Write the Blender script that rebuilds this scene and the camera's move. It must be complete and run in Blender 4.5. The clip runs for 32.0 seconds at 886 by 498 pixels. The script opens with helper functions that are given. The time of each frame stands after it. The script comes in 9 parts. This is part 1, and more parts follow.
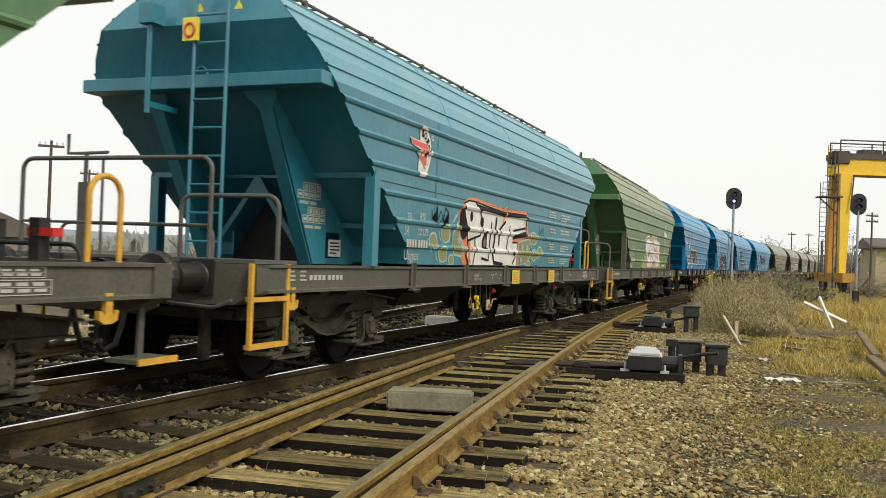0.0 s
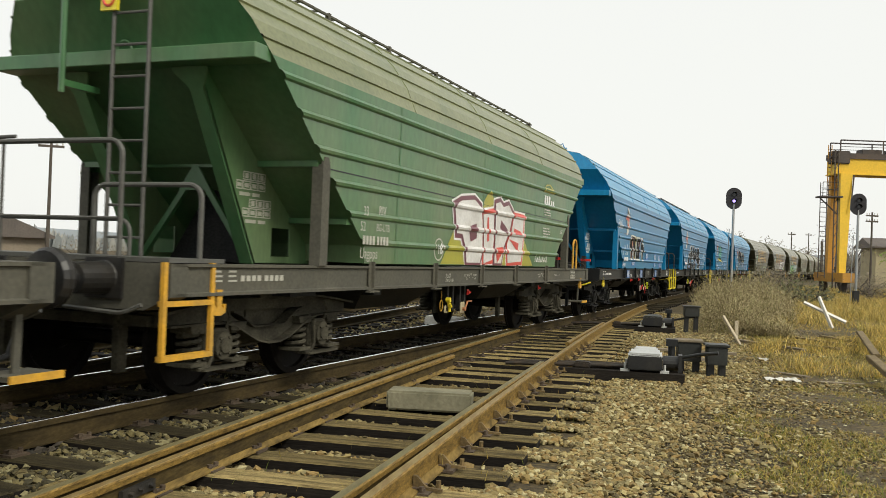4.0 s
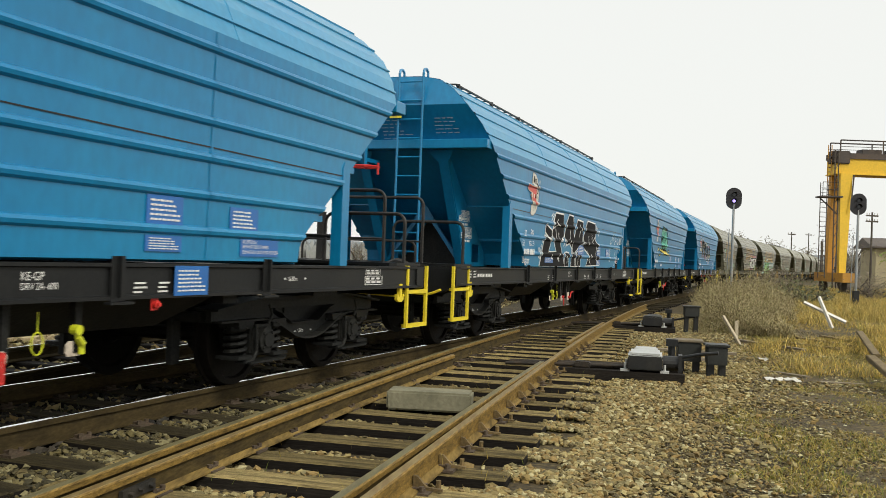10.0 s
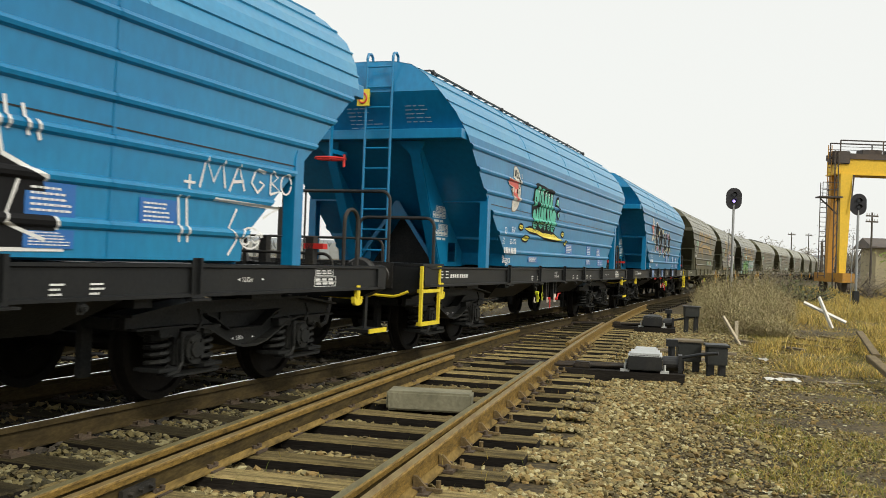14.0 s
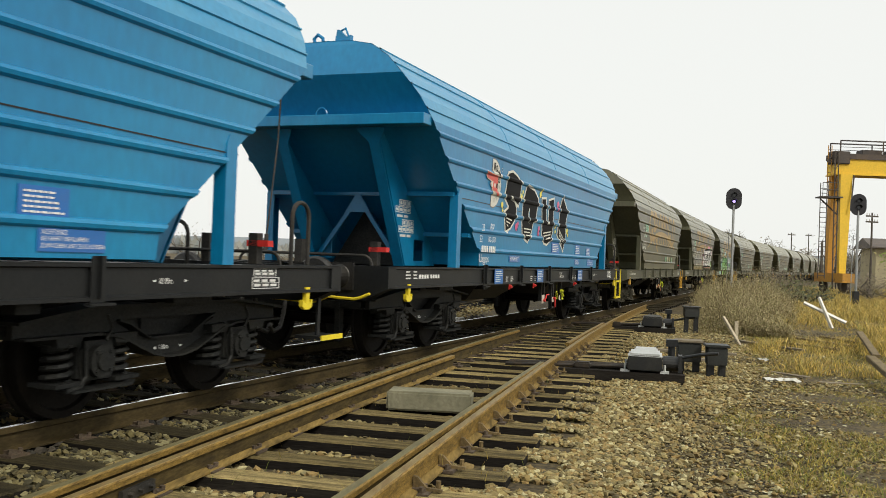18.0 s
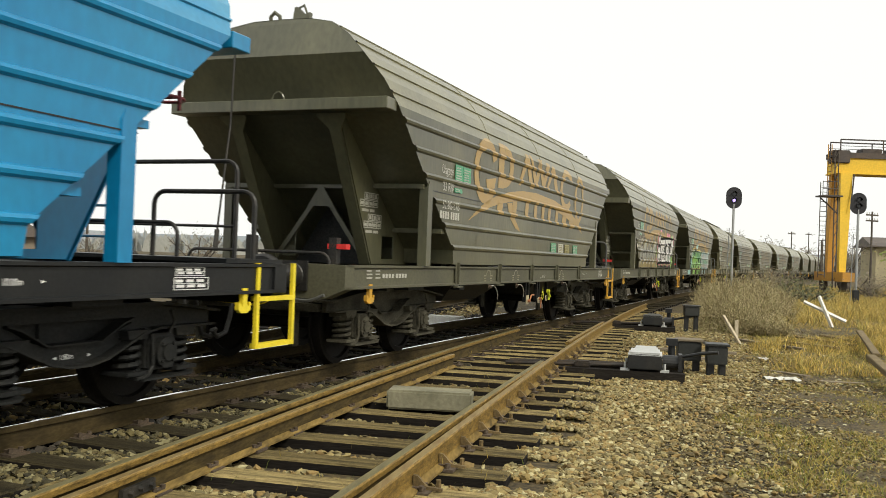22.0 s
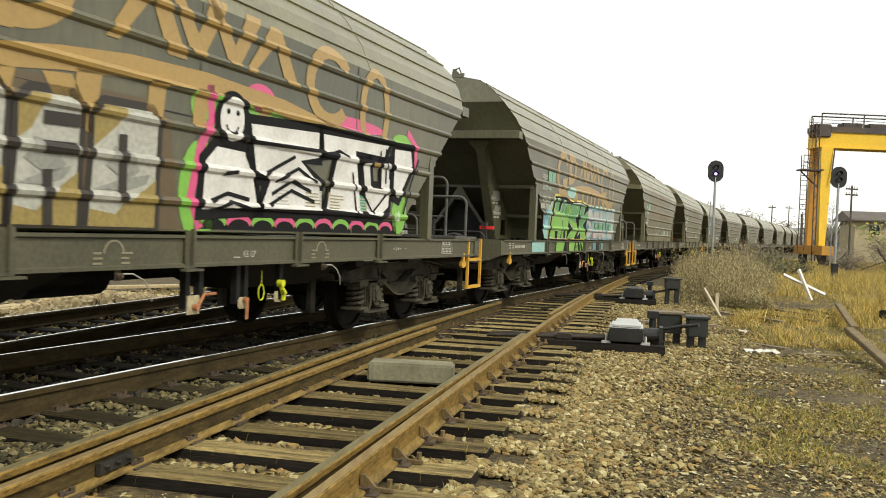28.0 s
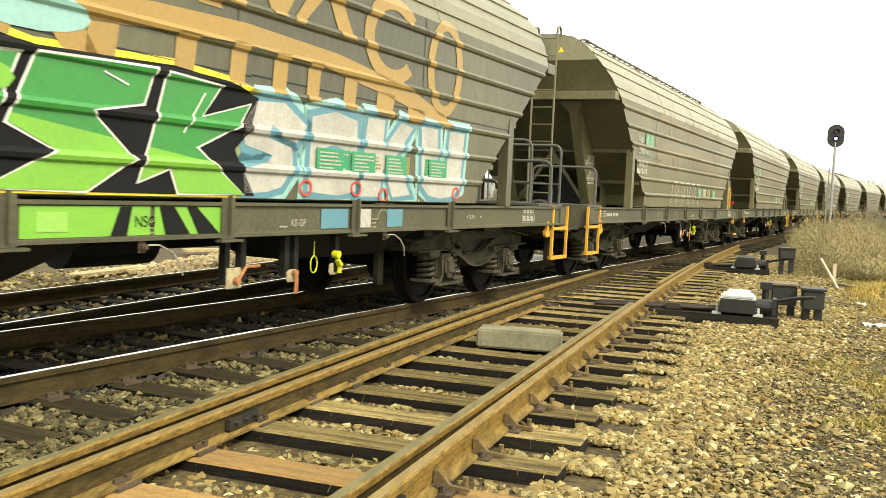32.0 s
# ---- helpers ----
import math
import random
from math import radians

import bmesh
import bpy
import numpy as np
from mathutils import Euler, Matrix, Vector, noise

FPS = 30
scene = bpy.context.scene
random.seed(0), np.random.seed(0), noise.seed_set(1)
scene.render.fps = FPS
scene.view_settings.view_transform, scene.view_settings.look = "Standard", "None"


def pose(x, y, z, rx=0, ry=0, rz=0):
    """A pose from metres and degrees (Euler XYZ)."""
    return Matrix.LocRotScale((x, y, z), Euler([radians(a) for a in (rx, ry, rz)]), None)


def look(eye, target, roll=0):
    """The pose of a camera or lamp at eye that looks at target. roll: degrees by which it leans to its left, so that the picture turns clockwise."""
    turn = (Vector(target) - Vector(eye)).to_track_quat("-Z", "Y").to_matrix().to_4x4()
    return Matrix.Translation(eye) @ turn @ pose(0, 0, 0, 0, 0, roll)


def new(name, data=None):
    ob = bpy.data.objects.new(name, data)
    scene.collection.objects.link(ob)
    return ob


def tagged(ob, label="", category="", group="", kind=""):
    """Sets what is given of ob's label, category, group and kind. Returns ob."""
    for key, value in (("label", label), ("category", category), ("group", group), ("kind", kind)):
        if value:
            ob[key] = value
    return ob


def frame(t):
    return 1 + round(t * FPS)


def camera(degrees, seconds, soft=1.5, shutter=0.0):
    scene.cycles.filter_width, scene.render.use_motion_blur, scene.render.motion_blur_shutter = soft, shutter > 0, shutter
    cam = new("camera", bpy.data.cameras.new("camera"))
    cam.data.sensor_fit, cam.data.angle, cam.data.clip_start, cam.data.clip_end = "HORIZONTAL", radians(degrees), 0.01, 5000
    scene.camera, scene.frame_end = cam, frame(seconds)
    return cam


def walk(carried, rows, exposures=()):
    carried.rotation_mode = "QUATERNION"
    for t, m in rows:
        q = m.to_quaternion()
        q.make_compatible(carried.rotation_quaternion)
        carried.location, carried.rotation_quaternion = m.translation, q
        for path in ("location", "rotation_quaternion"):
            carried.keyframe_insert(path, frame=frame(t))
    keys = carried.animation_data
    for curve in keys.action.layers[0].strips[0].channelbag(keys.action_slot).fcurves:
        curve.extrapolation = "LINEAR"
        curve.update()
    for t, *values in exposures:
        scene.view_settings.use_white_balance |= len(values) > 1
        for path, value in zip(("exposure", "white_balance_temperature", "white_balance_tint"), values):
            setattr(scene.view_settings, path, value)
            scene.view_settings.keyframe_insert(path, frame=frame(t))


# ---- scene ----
# The camera: hand-held, still for most of the shot, then tilting down and turning away.
cam = camera(51.77, 32.0, soft=0.65, shutter=0.2)


def aim(x, y, z, tilt, lean, turn):
    """Camera pose: tilt up, lean to its left and turn to the right, in degrees."""
    t, u = radians(tilt), radians(turn)
    way = Vector((math.sin(u) * math.cos(t), math.cos(u) * math.cos(t), math.sin(t)))
    return look((x, y, z), Vector((x, y, z)) + way, lean)


walk(cam, [
    (0.0, aim(0, 0, 1.308, 0.58, 2.11, 0.0)),
    (10.0, aim(0, 0, 1.308, 0.575, 2.11, 0.0)),
    (18.0, aim(0, 0, 1.308, 0.60, 2.12, 0.0)),
    (20.0, aim(0, 0, 1.308, 0.586, 2.11, 0.0)),
    (22.0, aim(0, 0, 1.308, 0.535, 2.11, 0.0)),
    (25.5, aim(0, 0, 1.308, 0.48, 2.13, 0.01)),
    (26.5, aim(0.003, 0.02, 1.307, 0.47, 2.2, 0.25)),
    (27.5, aim(0.007, 0.043, 1.305, 0.274, 2.32, 0.798)),
    (28.0, aim(0.009, 0.053, 1.304, -1.142, 2.266, 1.165)),
    (28.5, aim(0.011, 0.064, 1.303, -2.307, 2.159, 1.396)),
    (29.0, aim(0.014, 0.072, 1.304, -2.194, 2.2, 1.508)),
    (29.5, aim(0.018, 0.079, 1.304, -1.997, 2.17, 1.612)),
    (30.0, aim(0.021, 0.087, 1.305, -1.989, 2.25, 1.721)),
    (30.5, aim(0.025, 0.095, 1.305, -2.054, 2.45, 1.748)),
    (31.0, aim(0.0, 0.044, 1.319, -2.346, 2.48, 0.372)),
    (31.5, aim(-0.024, -0.007, 1.332, -2.884, 2.50, -2.598)),
    (32.0, aim(-0.048, -0.058, 1.346, -3.646, 2.60, -5.243)),
], exposures=[(0.0, 0.1, 6800, 6), (4.0, 0.05, 6800, 6), (9.0, 0.02, 6750, 6), (19.0, 0.02, 6750, 6), (21.0, 0.05, 6800, 6), (23.0, 0.36, 6850, 5), (25.5, 0.45, 6850, 5), (28.0, 0.29, 6900, 5), (28.8, 0.58, 6950, 5), (30.5, 0.78, 7100, 4), (31.2, 0.76, 7300, 4), (32.0, 0.98, 7600, 1)])

# ---- light: a white overcast sky and a broad, weak sun ----
world = bpy.data.worlds.new("overcast")
scene.world = world
world.use_nodes = True
wn, wl = world.node_tree.nodes, world.node_tree.links
sky = wn.new("ShaderNodeTexSky")
sky.sky_type, sky.sun_disc = "NISHITA", False
sky.sun_elevation, sky.sun_rotation = radians(42), radians(141)
sky.dust_density, sky.air_density = 4.0, 1.0
cloud = wn.new("ShaderNodeMixRGB")
cloud.inputs["Fac"].default_value = 0.9
cloud.inputs["Color2"].default_value = (9.6, 9.7, 9.8, 1)
wl.new(sky.outputs["Color"], cloud.inputs["Color1"])
wl.new(cloud.outputs["Color"], wn["Background"].inputs["Color"])
wn["Background"].inputs["Strength"].default_value = 0.1
sun = new("sun", bpy.data.lights.new("sun", "SUN"))
sun.data.energy, sun.data.angle, sun.data.color = 2.2, radians(15), (1.0, 0.95, 0.86)
sun.matrix_world = look((0, 0, 30), (-10, 12.5, 15.5))


# ---- small builders ----
def mat(name, base, rough=0.7, metal=0.0, spots=None, scale=3.0, amount=0.5, fine=40.0, grain=0.25, bump=0.2, vary=0.0, stretch=(1, 1, 1)):
    """A surface: base colour, broad stains of a second colour, fine grain, bump, and a shift from object to object."""
    m = bpy.data.materials.new(name)
    m.use_nodes = True
    n, l = m.node_tree.nodes, m.node_tree.links
    b = n["Principled BSDF"]
    b.inputs["Roughness"].default_value, b.inputs["Metallic"].default_value = rough, metal
    co = n.new("ShaderNodeTexCoord")
    mp = n.new("ShaderNodeMapping")
    mp.inputs["Scale"].default_value = stretch
    l.new(co.outputs["Object"], mp.inputs["Vector"])
    big = n.new("ShaderNodeTexNoise")
    big.inputs["Scale"].default_value, big.inputs["Detail"].default_value = scale, 6
    l.new(mp.outputs["Vector"], big.inputs["Vector"])
    ramp = n.new("ShaderNodeValToRGB")
    ramp.color_ramp.elements[0].position, ramp.color_ramp.elements[1].position = 0.42, 0.68
    l.new(big.outputs["Fac"], ramp.inputs["Fac"])
    mul = n.new("ShaderNodeMath")
    mul.operation = "MULTIPLY"
    mul.inputs[1].default_value = amount
    l.new(ramp.outputs["Color"], mul.inputs[0])
    mix = n.new("ShaderNodeMixRGB")
    mix.inputs["Color1"].default_value = (*base, 1)
    mix.inputs["Color2"].default_value = (*(spots or [c * 0.6 for c in base]), 1)
    l.new(mul.outputs[0], mix.inputs["Fac"])
    small = n.new("ShaderNodeTexNoise")
    small.inputs["Scale"].default_value, small.inputs["Detail"].default_value = fine, 4
    l.new(mp.outputs["Vector"], small.inputs["Vector"])
    hsv = n.new("ShaderNodeHueSaturation")
    span = n.new("ShaderNodeMapRange")
    span.inputs["From Min"].default_value, span.inputs["From Max"].default_value = 0.3, 0.7
    span.inputs["To Min"].default_value, span.inputs["To Max"].default_value = 1 - grain, 1 + grain
    l.new(small.outputs["Fac"], span.inputs["Value"])
    value = span.outputs[0]
    if vary:
        info = n.new("ShaderNodeObjectInfo")
        r = n.new("ShaderNodeMapRange")
        r.inputs["To Min"].default_value, r.inputs["To Max"].default_value = 1 - vary, 1 + vary
        l.new(info.outputs["Random"], r.inputs["Value"])
        both = n.new("ShaderNodeMath")
        both.operation = "MULTIPLY"
        l.new(value, both.inputs[0])
        l.new(r.outputs[0], both.inputs[1])
        value = both.outputs[0]
    l.new(value, hsv.inputs["Value"])
    l.new(mix.outputs["Color"], hsv.inputs["Color"])
    l.new(hsv.outputs["Color"], b.inputs["Base Color"])
    if bump:
        bp = n.new("ShaderNodeBump")
        bp.inputs["Strength"].default_value, bp.inputs["Distance"].default_value = bump, 0.01
        l.new(small.outputs["Fac"], bp.inputs["Height"])
        l.new(bp.outputs["Normal"], b.inputs["Normal"])
    return m


def box(bm, x0, x1, y0, y1, z0, z1, m=None):
    """A block into bm; m turns it."""
    v = [bm.verts.new((x, y, z)) for z in (z0, z1) for y in (y0, y1) for x in (x0, x1)]
    for f in ((0, 2, 3, 1), (4, 5, 7, 6), (0, 1, 5, 4), (2, 6, 7, 3), (0, 4, 6, 2), (1, 3, 7, 5)):
        bm.faces.new([v[i] for i in f])
    if m is not None:
        for q in v:
            q.co = m @ q.co
    return v


def tube(bm, pts, r=0.02, n=8, closed=False):
    """A round bar along points."""
    pts = [Vector(q) for q in pts]
    rings = []
    for i, q in enumerate(pts):
        a, b = pts[max(i - 1, 0)], pts[min(i + 1, len(pts) - 1)]
        d = (b - a).normalized()
        side = d.orthogonal().normalized() if not rings else (rings[-1][1] - d * rings[-1][1].dot(d)).normalized()
        up = d.cross(side)
        rings.append(([bm.verts.new(q + r * (math.cos(k * 2 * math.pi / n) * side + math.sin(k * 2 * math.pi / n) * up)) for k in range(n)], side))
    for (p, _), (q, _) in zip(rings, rings[1:]):
        for k in range(n):
            bm.faces.new((p[k], p[(k + 1) % n], q[(k + 1) % n], q[k]))
    bm.faces.new(rings[0][0][::-1])
    bm.faces.new(rings[-1][0])


def arch(a, b, up, r, n=5):
    """Points of a bent bar that rises from a, turns with radius r and comes down at b."""
    a, b, up = Vector(a), Vector(b), Vector(up)
    d = (b - a).normalized()
    pts = [a]
    c1, c2 = a + up + d * r - up.normalized() * r, b + up - d * r - up.normalized() * r
    for i in range(n + 1):
        k = math.pi / 2 * i / n
        pts.append(c1 - d * r * math.cos(k) + up.normalized() * r * math.sin(k))
    for i in range(n + 1):
        k = math.pi / 2 * i / n
        pts.append(c2 + d * r * math.sin(k) + up.normalized() * r * math.cos(k))
    return pts + [b]


def prism(bm, outline, lo, hi, axis):
    """A flat outline pushed from lo to hi along axis x, y or z; the outline gives the other two."""
    def at(p, v):
        return {"x": (v, *p), "y": (p[0], v, p[1]), "z": (*p, v)}[axis]
    a, b = [bm.verts.new(at(p, lo)) for p in outline], [bm.verts.new(at(p, hi)) for p in outline]
    bm.faces.new(a[::-1])
    bm.faces.new(b)
    for i in range(len(a)):
        j = (i + 1) % len(a)
        bm.faces.new((a[i], a[j], b[j], b[i]))


def disc(bm, x0, x1, y, z, r, n=20, inner=0.0):
    """A wheel-like disc along x."""
    prism(bm, [(y + r * math.cos(k * 2 * math.pi / n), z + r * math.sin(k * 2 * math.pi / n)) for k in range(n)], x0, x1, "x")


def mesh(bm, name, material, smooth=False):
    bmesh.ops.recalc_face_normals(bm, faces=bm.faces)
    me = bpy.data.meshes.new(name)
    bm.to_mesh(me)
    bm.free()
    me.materials.append(material)
    if smooth:
        me.shade_smooth()
    return me


def part(name, bm, material, parent, label="", smooth=False, m=None):
    """One mesh object under a thing or a part."""
    ob = new(name, mesh(bm, name, material, smooth) if isinstance(bm, bmesh.types.BMesh) else bm)
    ob.parent = parent
    if m is not None:
        ob.matrix_basis = m
    if label:
        ob["label"] = label
    return ob


def thing(name, label, category, group="", kind="", m=None, bm=None, material=None, smooth=False):
    ob = new(name, mesh(bm, name, material, smooth) if bm else None)
    if m is not None:
        ob.matrix_basis = m
    return tagged(ob, label, category, group, kind)


# ---- the line of the train: centre of its track, by length along it ----
KNOTS = ((-180, 21.4), (8, 21.6), (20, 21.4), (26, 20.6), (34, 20.4), (44, 21.6), (60, 21.4), (80, 24.6), (105, 26.6), (135, 25.9), (170, 24.8), (220, 23.6), (420, 23.0))
LINE = []
_x = _y = 0.0
for _i in range(-180, 420):
    LINE.append((_x, _y, np.interp(_i, [k[0] for k in KNOTS], [k[1] for k in KNOTS])))
    _h = radians(np.interp(_i + 0.5, [k[0] for k in KNOTS], [k[1] for k in KNOTS]))
    _x, _y = _x + math.sin(_h), _y + math.cos(_h)
_ox, _oy = -5.219 - LINE[180][0], 3.036 - LINE[180][1]
LINE = [(x + _ox, y + _oy, h) for x, y, h in LINE]


def on_line(s, side=0.0):
    """Point and heading (degrees to the right of +y) at length s, side metres to the right."""
    i = min(max(s + 180, 0), len(LINE) - 2)
    k = int(i)
    f = i - k
    x, y, h = (LINE[k][j] * (1 - f) + LINE[k + 1][j] * f for j in range(3))
    return x + side * math.cos(radians(h)), y - side * math.sin(radians(h)), h


PITCH, SPEED, GAIN = 15.656, 4.1836, -0.00135


def front_pivot(t, w):
    """Length along the line of the front bogie of wagon w at t seconds."""
    d = t - 19
    return 6.582 - SPEED * d - 0.5 * GAIN * d * d + (w - 6) * PITCH


def wagon_pose(t, w):
    s = front_pivot(t, w)
    ax, ay, _ = on_line(s)
    bx, by, _ = on_line(s + 10)
    return pose((ax + bx) / 2, (ay + by) / 2, 0, 0, 0, -math.degrees(math.atan2(bx - ax, by - ay)))

# ---- materials ----
M_RAIL = mat("rusty_rail_steel", (0.25, 0.158, 0.044), 0.6, 0.1, (0.085, 0.056, 0.02), 1.6, 0.85, 7, 0.35, 0.2, 0, (26, 0.6, 26))
M_RAILDARK = mat("dark_brown_rail_steel", (0.066, 0.048, 0.021), 0.75, 0.1, (0.026, 0.020, 0.011), 1.2, 0.7, 6, 0.25, 0.15, 0, (9, 0.7, 9))
# web darkened in colour for the shade below the head, grease included
M_RAILWEB = mat("shaded_greasy_rail_web", (0.075, 0.054, 0.021), 0.8, 0, (0.022, 0.017, 0.010), 1.6, 0.7, 7, 0.3, 0.2, 0, (9, 0.7, 9))
M_RAILFOOT = mat("rust_brown_rail_foot", (0.23, 0.155, 0.05), 0.75, 0, (0.07, 0.05, 0.022), 2.2, 0.8, 9, 0.3, 0.2, 0, (6, 0.9, 6))
M_RAILMOSS = mat("grey_green_rail_head", (0.21, 0.18, 0.085), 0.5, 0.3, (0.10, 0.08, 0.035), 4, 0.6, 40, 0.2, 0.1, 0, (4, 0.6, 4))
M_RAILTOP = mat("polished_rail_head", (0.86, 0.86, 0.86), 0.13, 1.0, (0.70, 0.69, 0.67), 8, 0.4, 80, 0.05, 0.02)
M_RAILDULL = mat("dull_rail_head", (0.36, 0.26, 0.11), 0.40, 0.4, (0.22, 0.13, 0.045), 4, 0.7, 60, 0.2, 0.1, 0, (5, 0.6, 5))
M_SLEEPER = mat("weathered_sleeper_wood", (0.26, 0.20, 0.088), 0.9, 0, (0.045, 0.036, 0.019), 2.2, 0.85, 26, 0.6, 0.9, 0.4, (0.5, 7, 7))
M_SLEEPERNEW = mat("newer_reddish_sleeper_wood", (0.34, 0.20, 0.07), 0.85, 0, (0.15, 0.10, 0.045), 2.5, 0.6, 22, 0.35, 0.5, 0.2, (0.6, 6, 6))
M_SLEEPERDARK = mat("near_black_sleeper_wood", (0.020, 0.017, 0.014), 0.8, 0, (0.009, 0.008, 0.007), 2.5, 0.7, 22, 0.35, 0.5, 0.3, (0.6, 6, 6))
M_SLEEPERMID = mat("dark_sleeper_wood", (0.050, 0.041, 0.022), 0.9, 0, (0.015, 0.013, 0.008), 2.2, 0.7, 24, 0.45, 0.6, 0.35, (0.5, 7, 7))
M_BRACE = mat("rusty_ochre_brace", (0.17, 0.115, 0.045), 0.8, 0.1, (0.06, 0.045, 0.022), 6, 0.7, 60, 0.3, 0.3, 0.2)
M_PLATE = mat("rusty_plate", (0.10, 0.07, 0.045), 0.8, 0.2, (0.05, 0.04, 0.03), 6, 0.7, 60, 0.3, 0.3, 0.2)
M_DARKIRON = mat("greasy_dark_iron", (0.025, 0.024, 0.022), 0.6, 0.3, (0.06, 0.05, 0.038), 4, 0.6, 50, 0.3, 0.2)
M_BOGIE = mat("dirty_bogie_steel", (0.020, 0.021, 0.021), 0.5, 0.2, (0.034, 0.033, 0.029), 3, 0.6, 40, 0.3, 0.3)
M_BOGIEDUST = mat("dusty_bogie_steel", (0.080, 0.074, 0.054), 0.85, 0.1, (0.014, 0.013, 0.011), 3, 0.7, 40, 0.3, 0.3)
M_WHEEL = mat("wheel_steel", (0.015, 0.013, 0.011), 0.6, 0.4, (0.008, 0.007, 0.006), 5, 0.6, 40, 0.25, 0.2)
M_TEAL = mat("faded_teal_paint", (0.014, 0.165, 0.235), 0.5, 0, (0.045, 0.21, 0.26), 0.8, 0.6, 14, 0.12, 0.06, 0, (1, 1, 0.45))
M_GREEN = mat("green_wagon_paint", (0.045, 0.152, 0.053), 0.55, 0, (0.13, 0.18, 0.085), 0.7, 0.8, 14, 0.12, 0.06, 0, (1, 1, 0.45))
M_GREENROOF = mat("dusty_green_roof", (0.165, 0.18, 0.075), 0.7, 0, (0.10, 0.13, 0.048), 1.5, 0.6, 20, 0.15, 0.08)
M_BLUE = mat("blue_wagon_paint", (0.002, 0.175, 0.38), 0.38, 0, (0.006, 0.235, 0.44), 0.8, 0.6, 14, 0.09, 0.06, 0, (1, 1, 0.5))
# blue, teal and olive roofs are set lighter than their side sheets
M_BLUEROOF = mat("lighter_blue_roof", (0.025, 0.235, 0.44), 0.45, 0, (0.07, 0.29, 0.44), 1.2, 0.5, 14, 0.08, 0.06)
M_TEALROOF = mat("lighter_teal_roof", (0.065, 0.25, 0.32), 0.6, 0, (0.13, 0.29, 0.33), 1.2, 0.5, 14, 0.08, 0.06)
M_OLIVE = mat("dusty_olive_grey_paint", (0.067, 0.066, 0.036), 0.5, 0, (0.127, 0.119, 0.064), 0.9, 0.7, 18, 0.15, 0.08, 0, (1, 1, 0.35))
M_OLIVEROOF = mat("lighter_olive_roof", (0.163, 0.152, 0.080), 0.5, 0, (0.089, 0.086, 0.047), 1.2, 0.6, 18, 0.13, 0.08)
# wagons farther back: haze and edge-on sheen mixed into the paint
M_OLIVEPALE = mat("hazed_dusty_olive_paint", (0.107, 0.098, 0.047), 0.5, 0, (0.163, 0.149, 0.074), 0.9, 0.7, 18, 0.15, 0.08, 0, (1, 1, 0.35))
M_OLIVEPALEROOF = mat("hazed_lighter_olive_roof", (0.203, 0.188, 0.098), 0.5, 0, (0.132, 0.122, 0.064), 1.2, 0.6, 18, 0.13, 0.08)
M_FRAMEBLACK = mat("black_frame_paint", (0.010, 0.011, 0.012), 0.45, 0, (0.020, 0.020, 0.019), 2, 0.5, 30, 0.2, 0.1)
M_FRAMEBROWN = mat("grey_brown_frame", (0.075, 0.072, 0.055), 0.75, 0, (0.12, 0.11, 0.08), 1.5, 0.6, 30, 0.2, 0.1)
M_FRAMEOLIVE = mat("olive_brown_frame", (0.088, 0.084, 0.050), 0.6, 0, (0.055, 0.053, 0.035), 1.2, 0.7, 30, 0.2, 0.1)
M_BUFFER = mat("buffer_steel", (0.03, 0.03, 0.03), 0.45, 0.5, (0.07, 0.06, 0.045), 4, 0.5, 40, 0.2, 0.1)
M_DIRTYPLATE = mat("grimy_pinkish_plate", (0.66, 0.58, 0.50), 0.8, 0, (0.30, 0.24, 0.18), 14, 0.7, 60, 0.2, 0.1)
M_DIRTYCREAM = mat("grimy_cream_plate", (0.46, 0.40, 0.25), 0.8, 0, (0.18, 0.14, 0.09), 14, 0.8, 60, 0.2, 0.1)
M_RUSTLEVER = mat("rusty_red_lever_paint", (0.42, 0.17, 0.07), 0.7, 0, (0.20, 0.10, 0.05), 10, 0.6, 50, 0.2, 0.1)
M_YELLOW = mat("yellow_safety_paint", (0.78, 0.62, 0.03), 0.5, 0, (0.5, 0.38, 0.03), 5, 0.35, 40, 0.1, 0.05)
M_AMBER = mat("worn_amber_paint", (0.62, 0.33, 0.03), 0.6, 0, (0.3, 0.2, 0.06), 5, 0.5, 40, 0.15, 0.1)
M_YELLOWGREEN = mat("fluorescent_yellow_paint", (0.62, 0.66, 0.03), 0.5, 0, (0.42, 0.44, 0.05), 7, 0.4, 40, 0.1, 0.05)
M_PALEWIRE = mat("pale_seal_wire", (0.42, 0.40, 0.35), 0.6, 0.2, (0.25, 0.23, 0.2), 8, 0.5, 40, 0.1, 0.0)
M_RED = mat("red_paint", (0.6, 0.03, 0.025), 0.5, 0, None, 6, 0.3, 40, 0.1, 0.05)
M_WHEELRED = mat("dark_red_wheel_paint", (0.20, 0.02, 0.03), 0.5, 0, (0.10, 0.02, 0.025), 6, 0.4, 40, 0.1, 0.05)
M_GREYRAIL = mat("grey_handrail_paint", (0.10, 0.10, 0.09), 0.6, 0.1, (0.05, 0.045, 0.04), 5, 0.5, 40, 0.15, 0.05)
M_BLACKRAIL = mat("black_handrail_paint", (0.018, 0.018, 0.018), 0.5, 0.1, (0.06, 0.05, 0.04), 5, 0.4, 40, 0.15, 0.05)

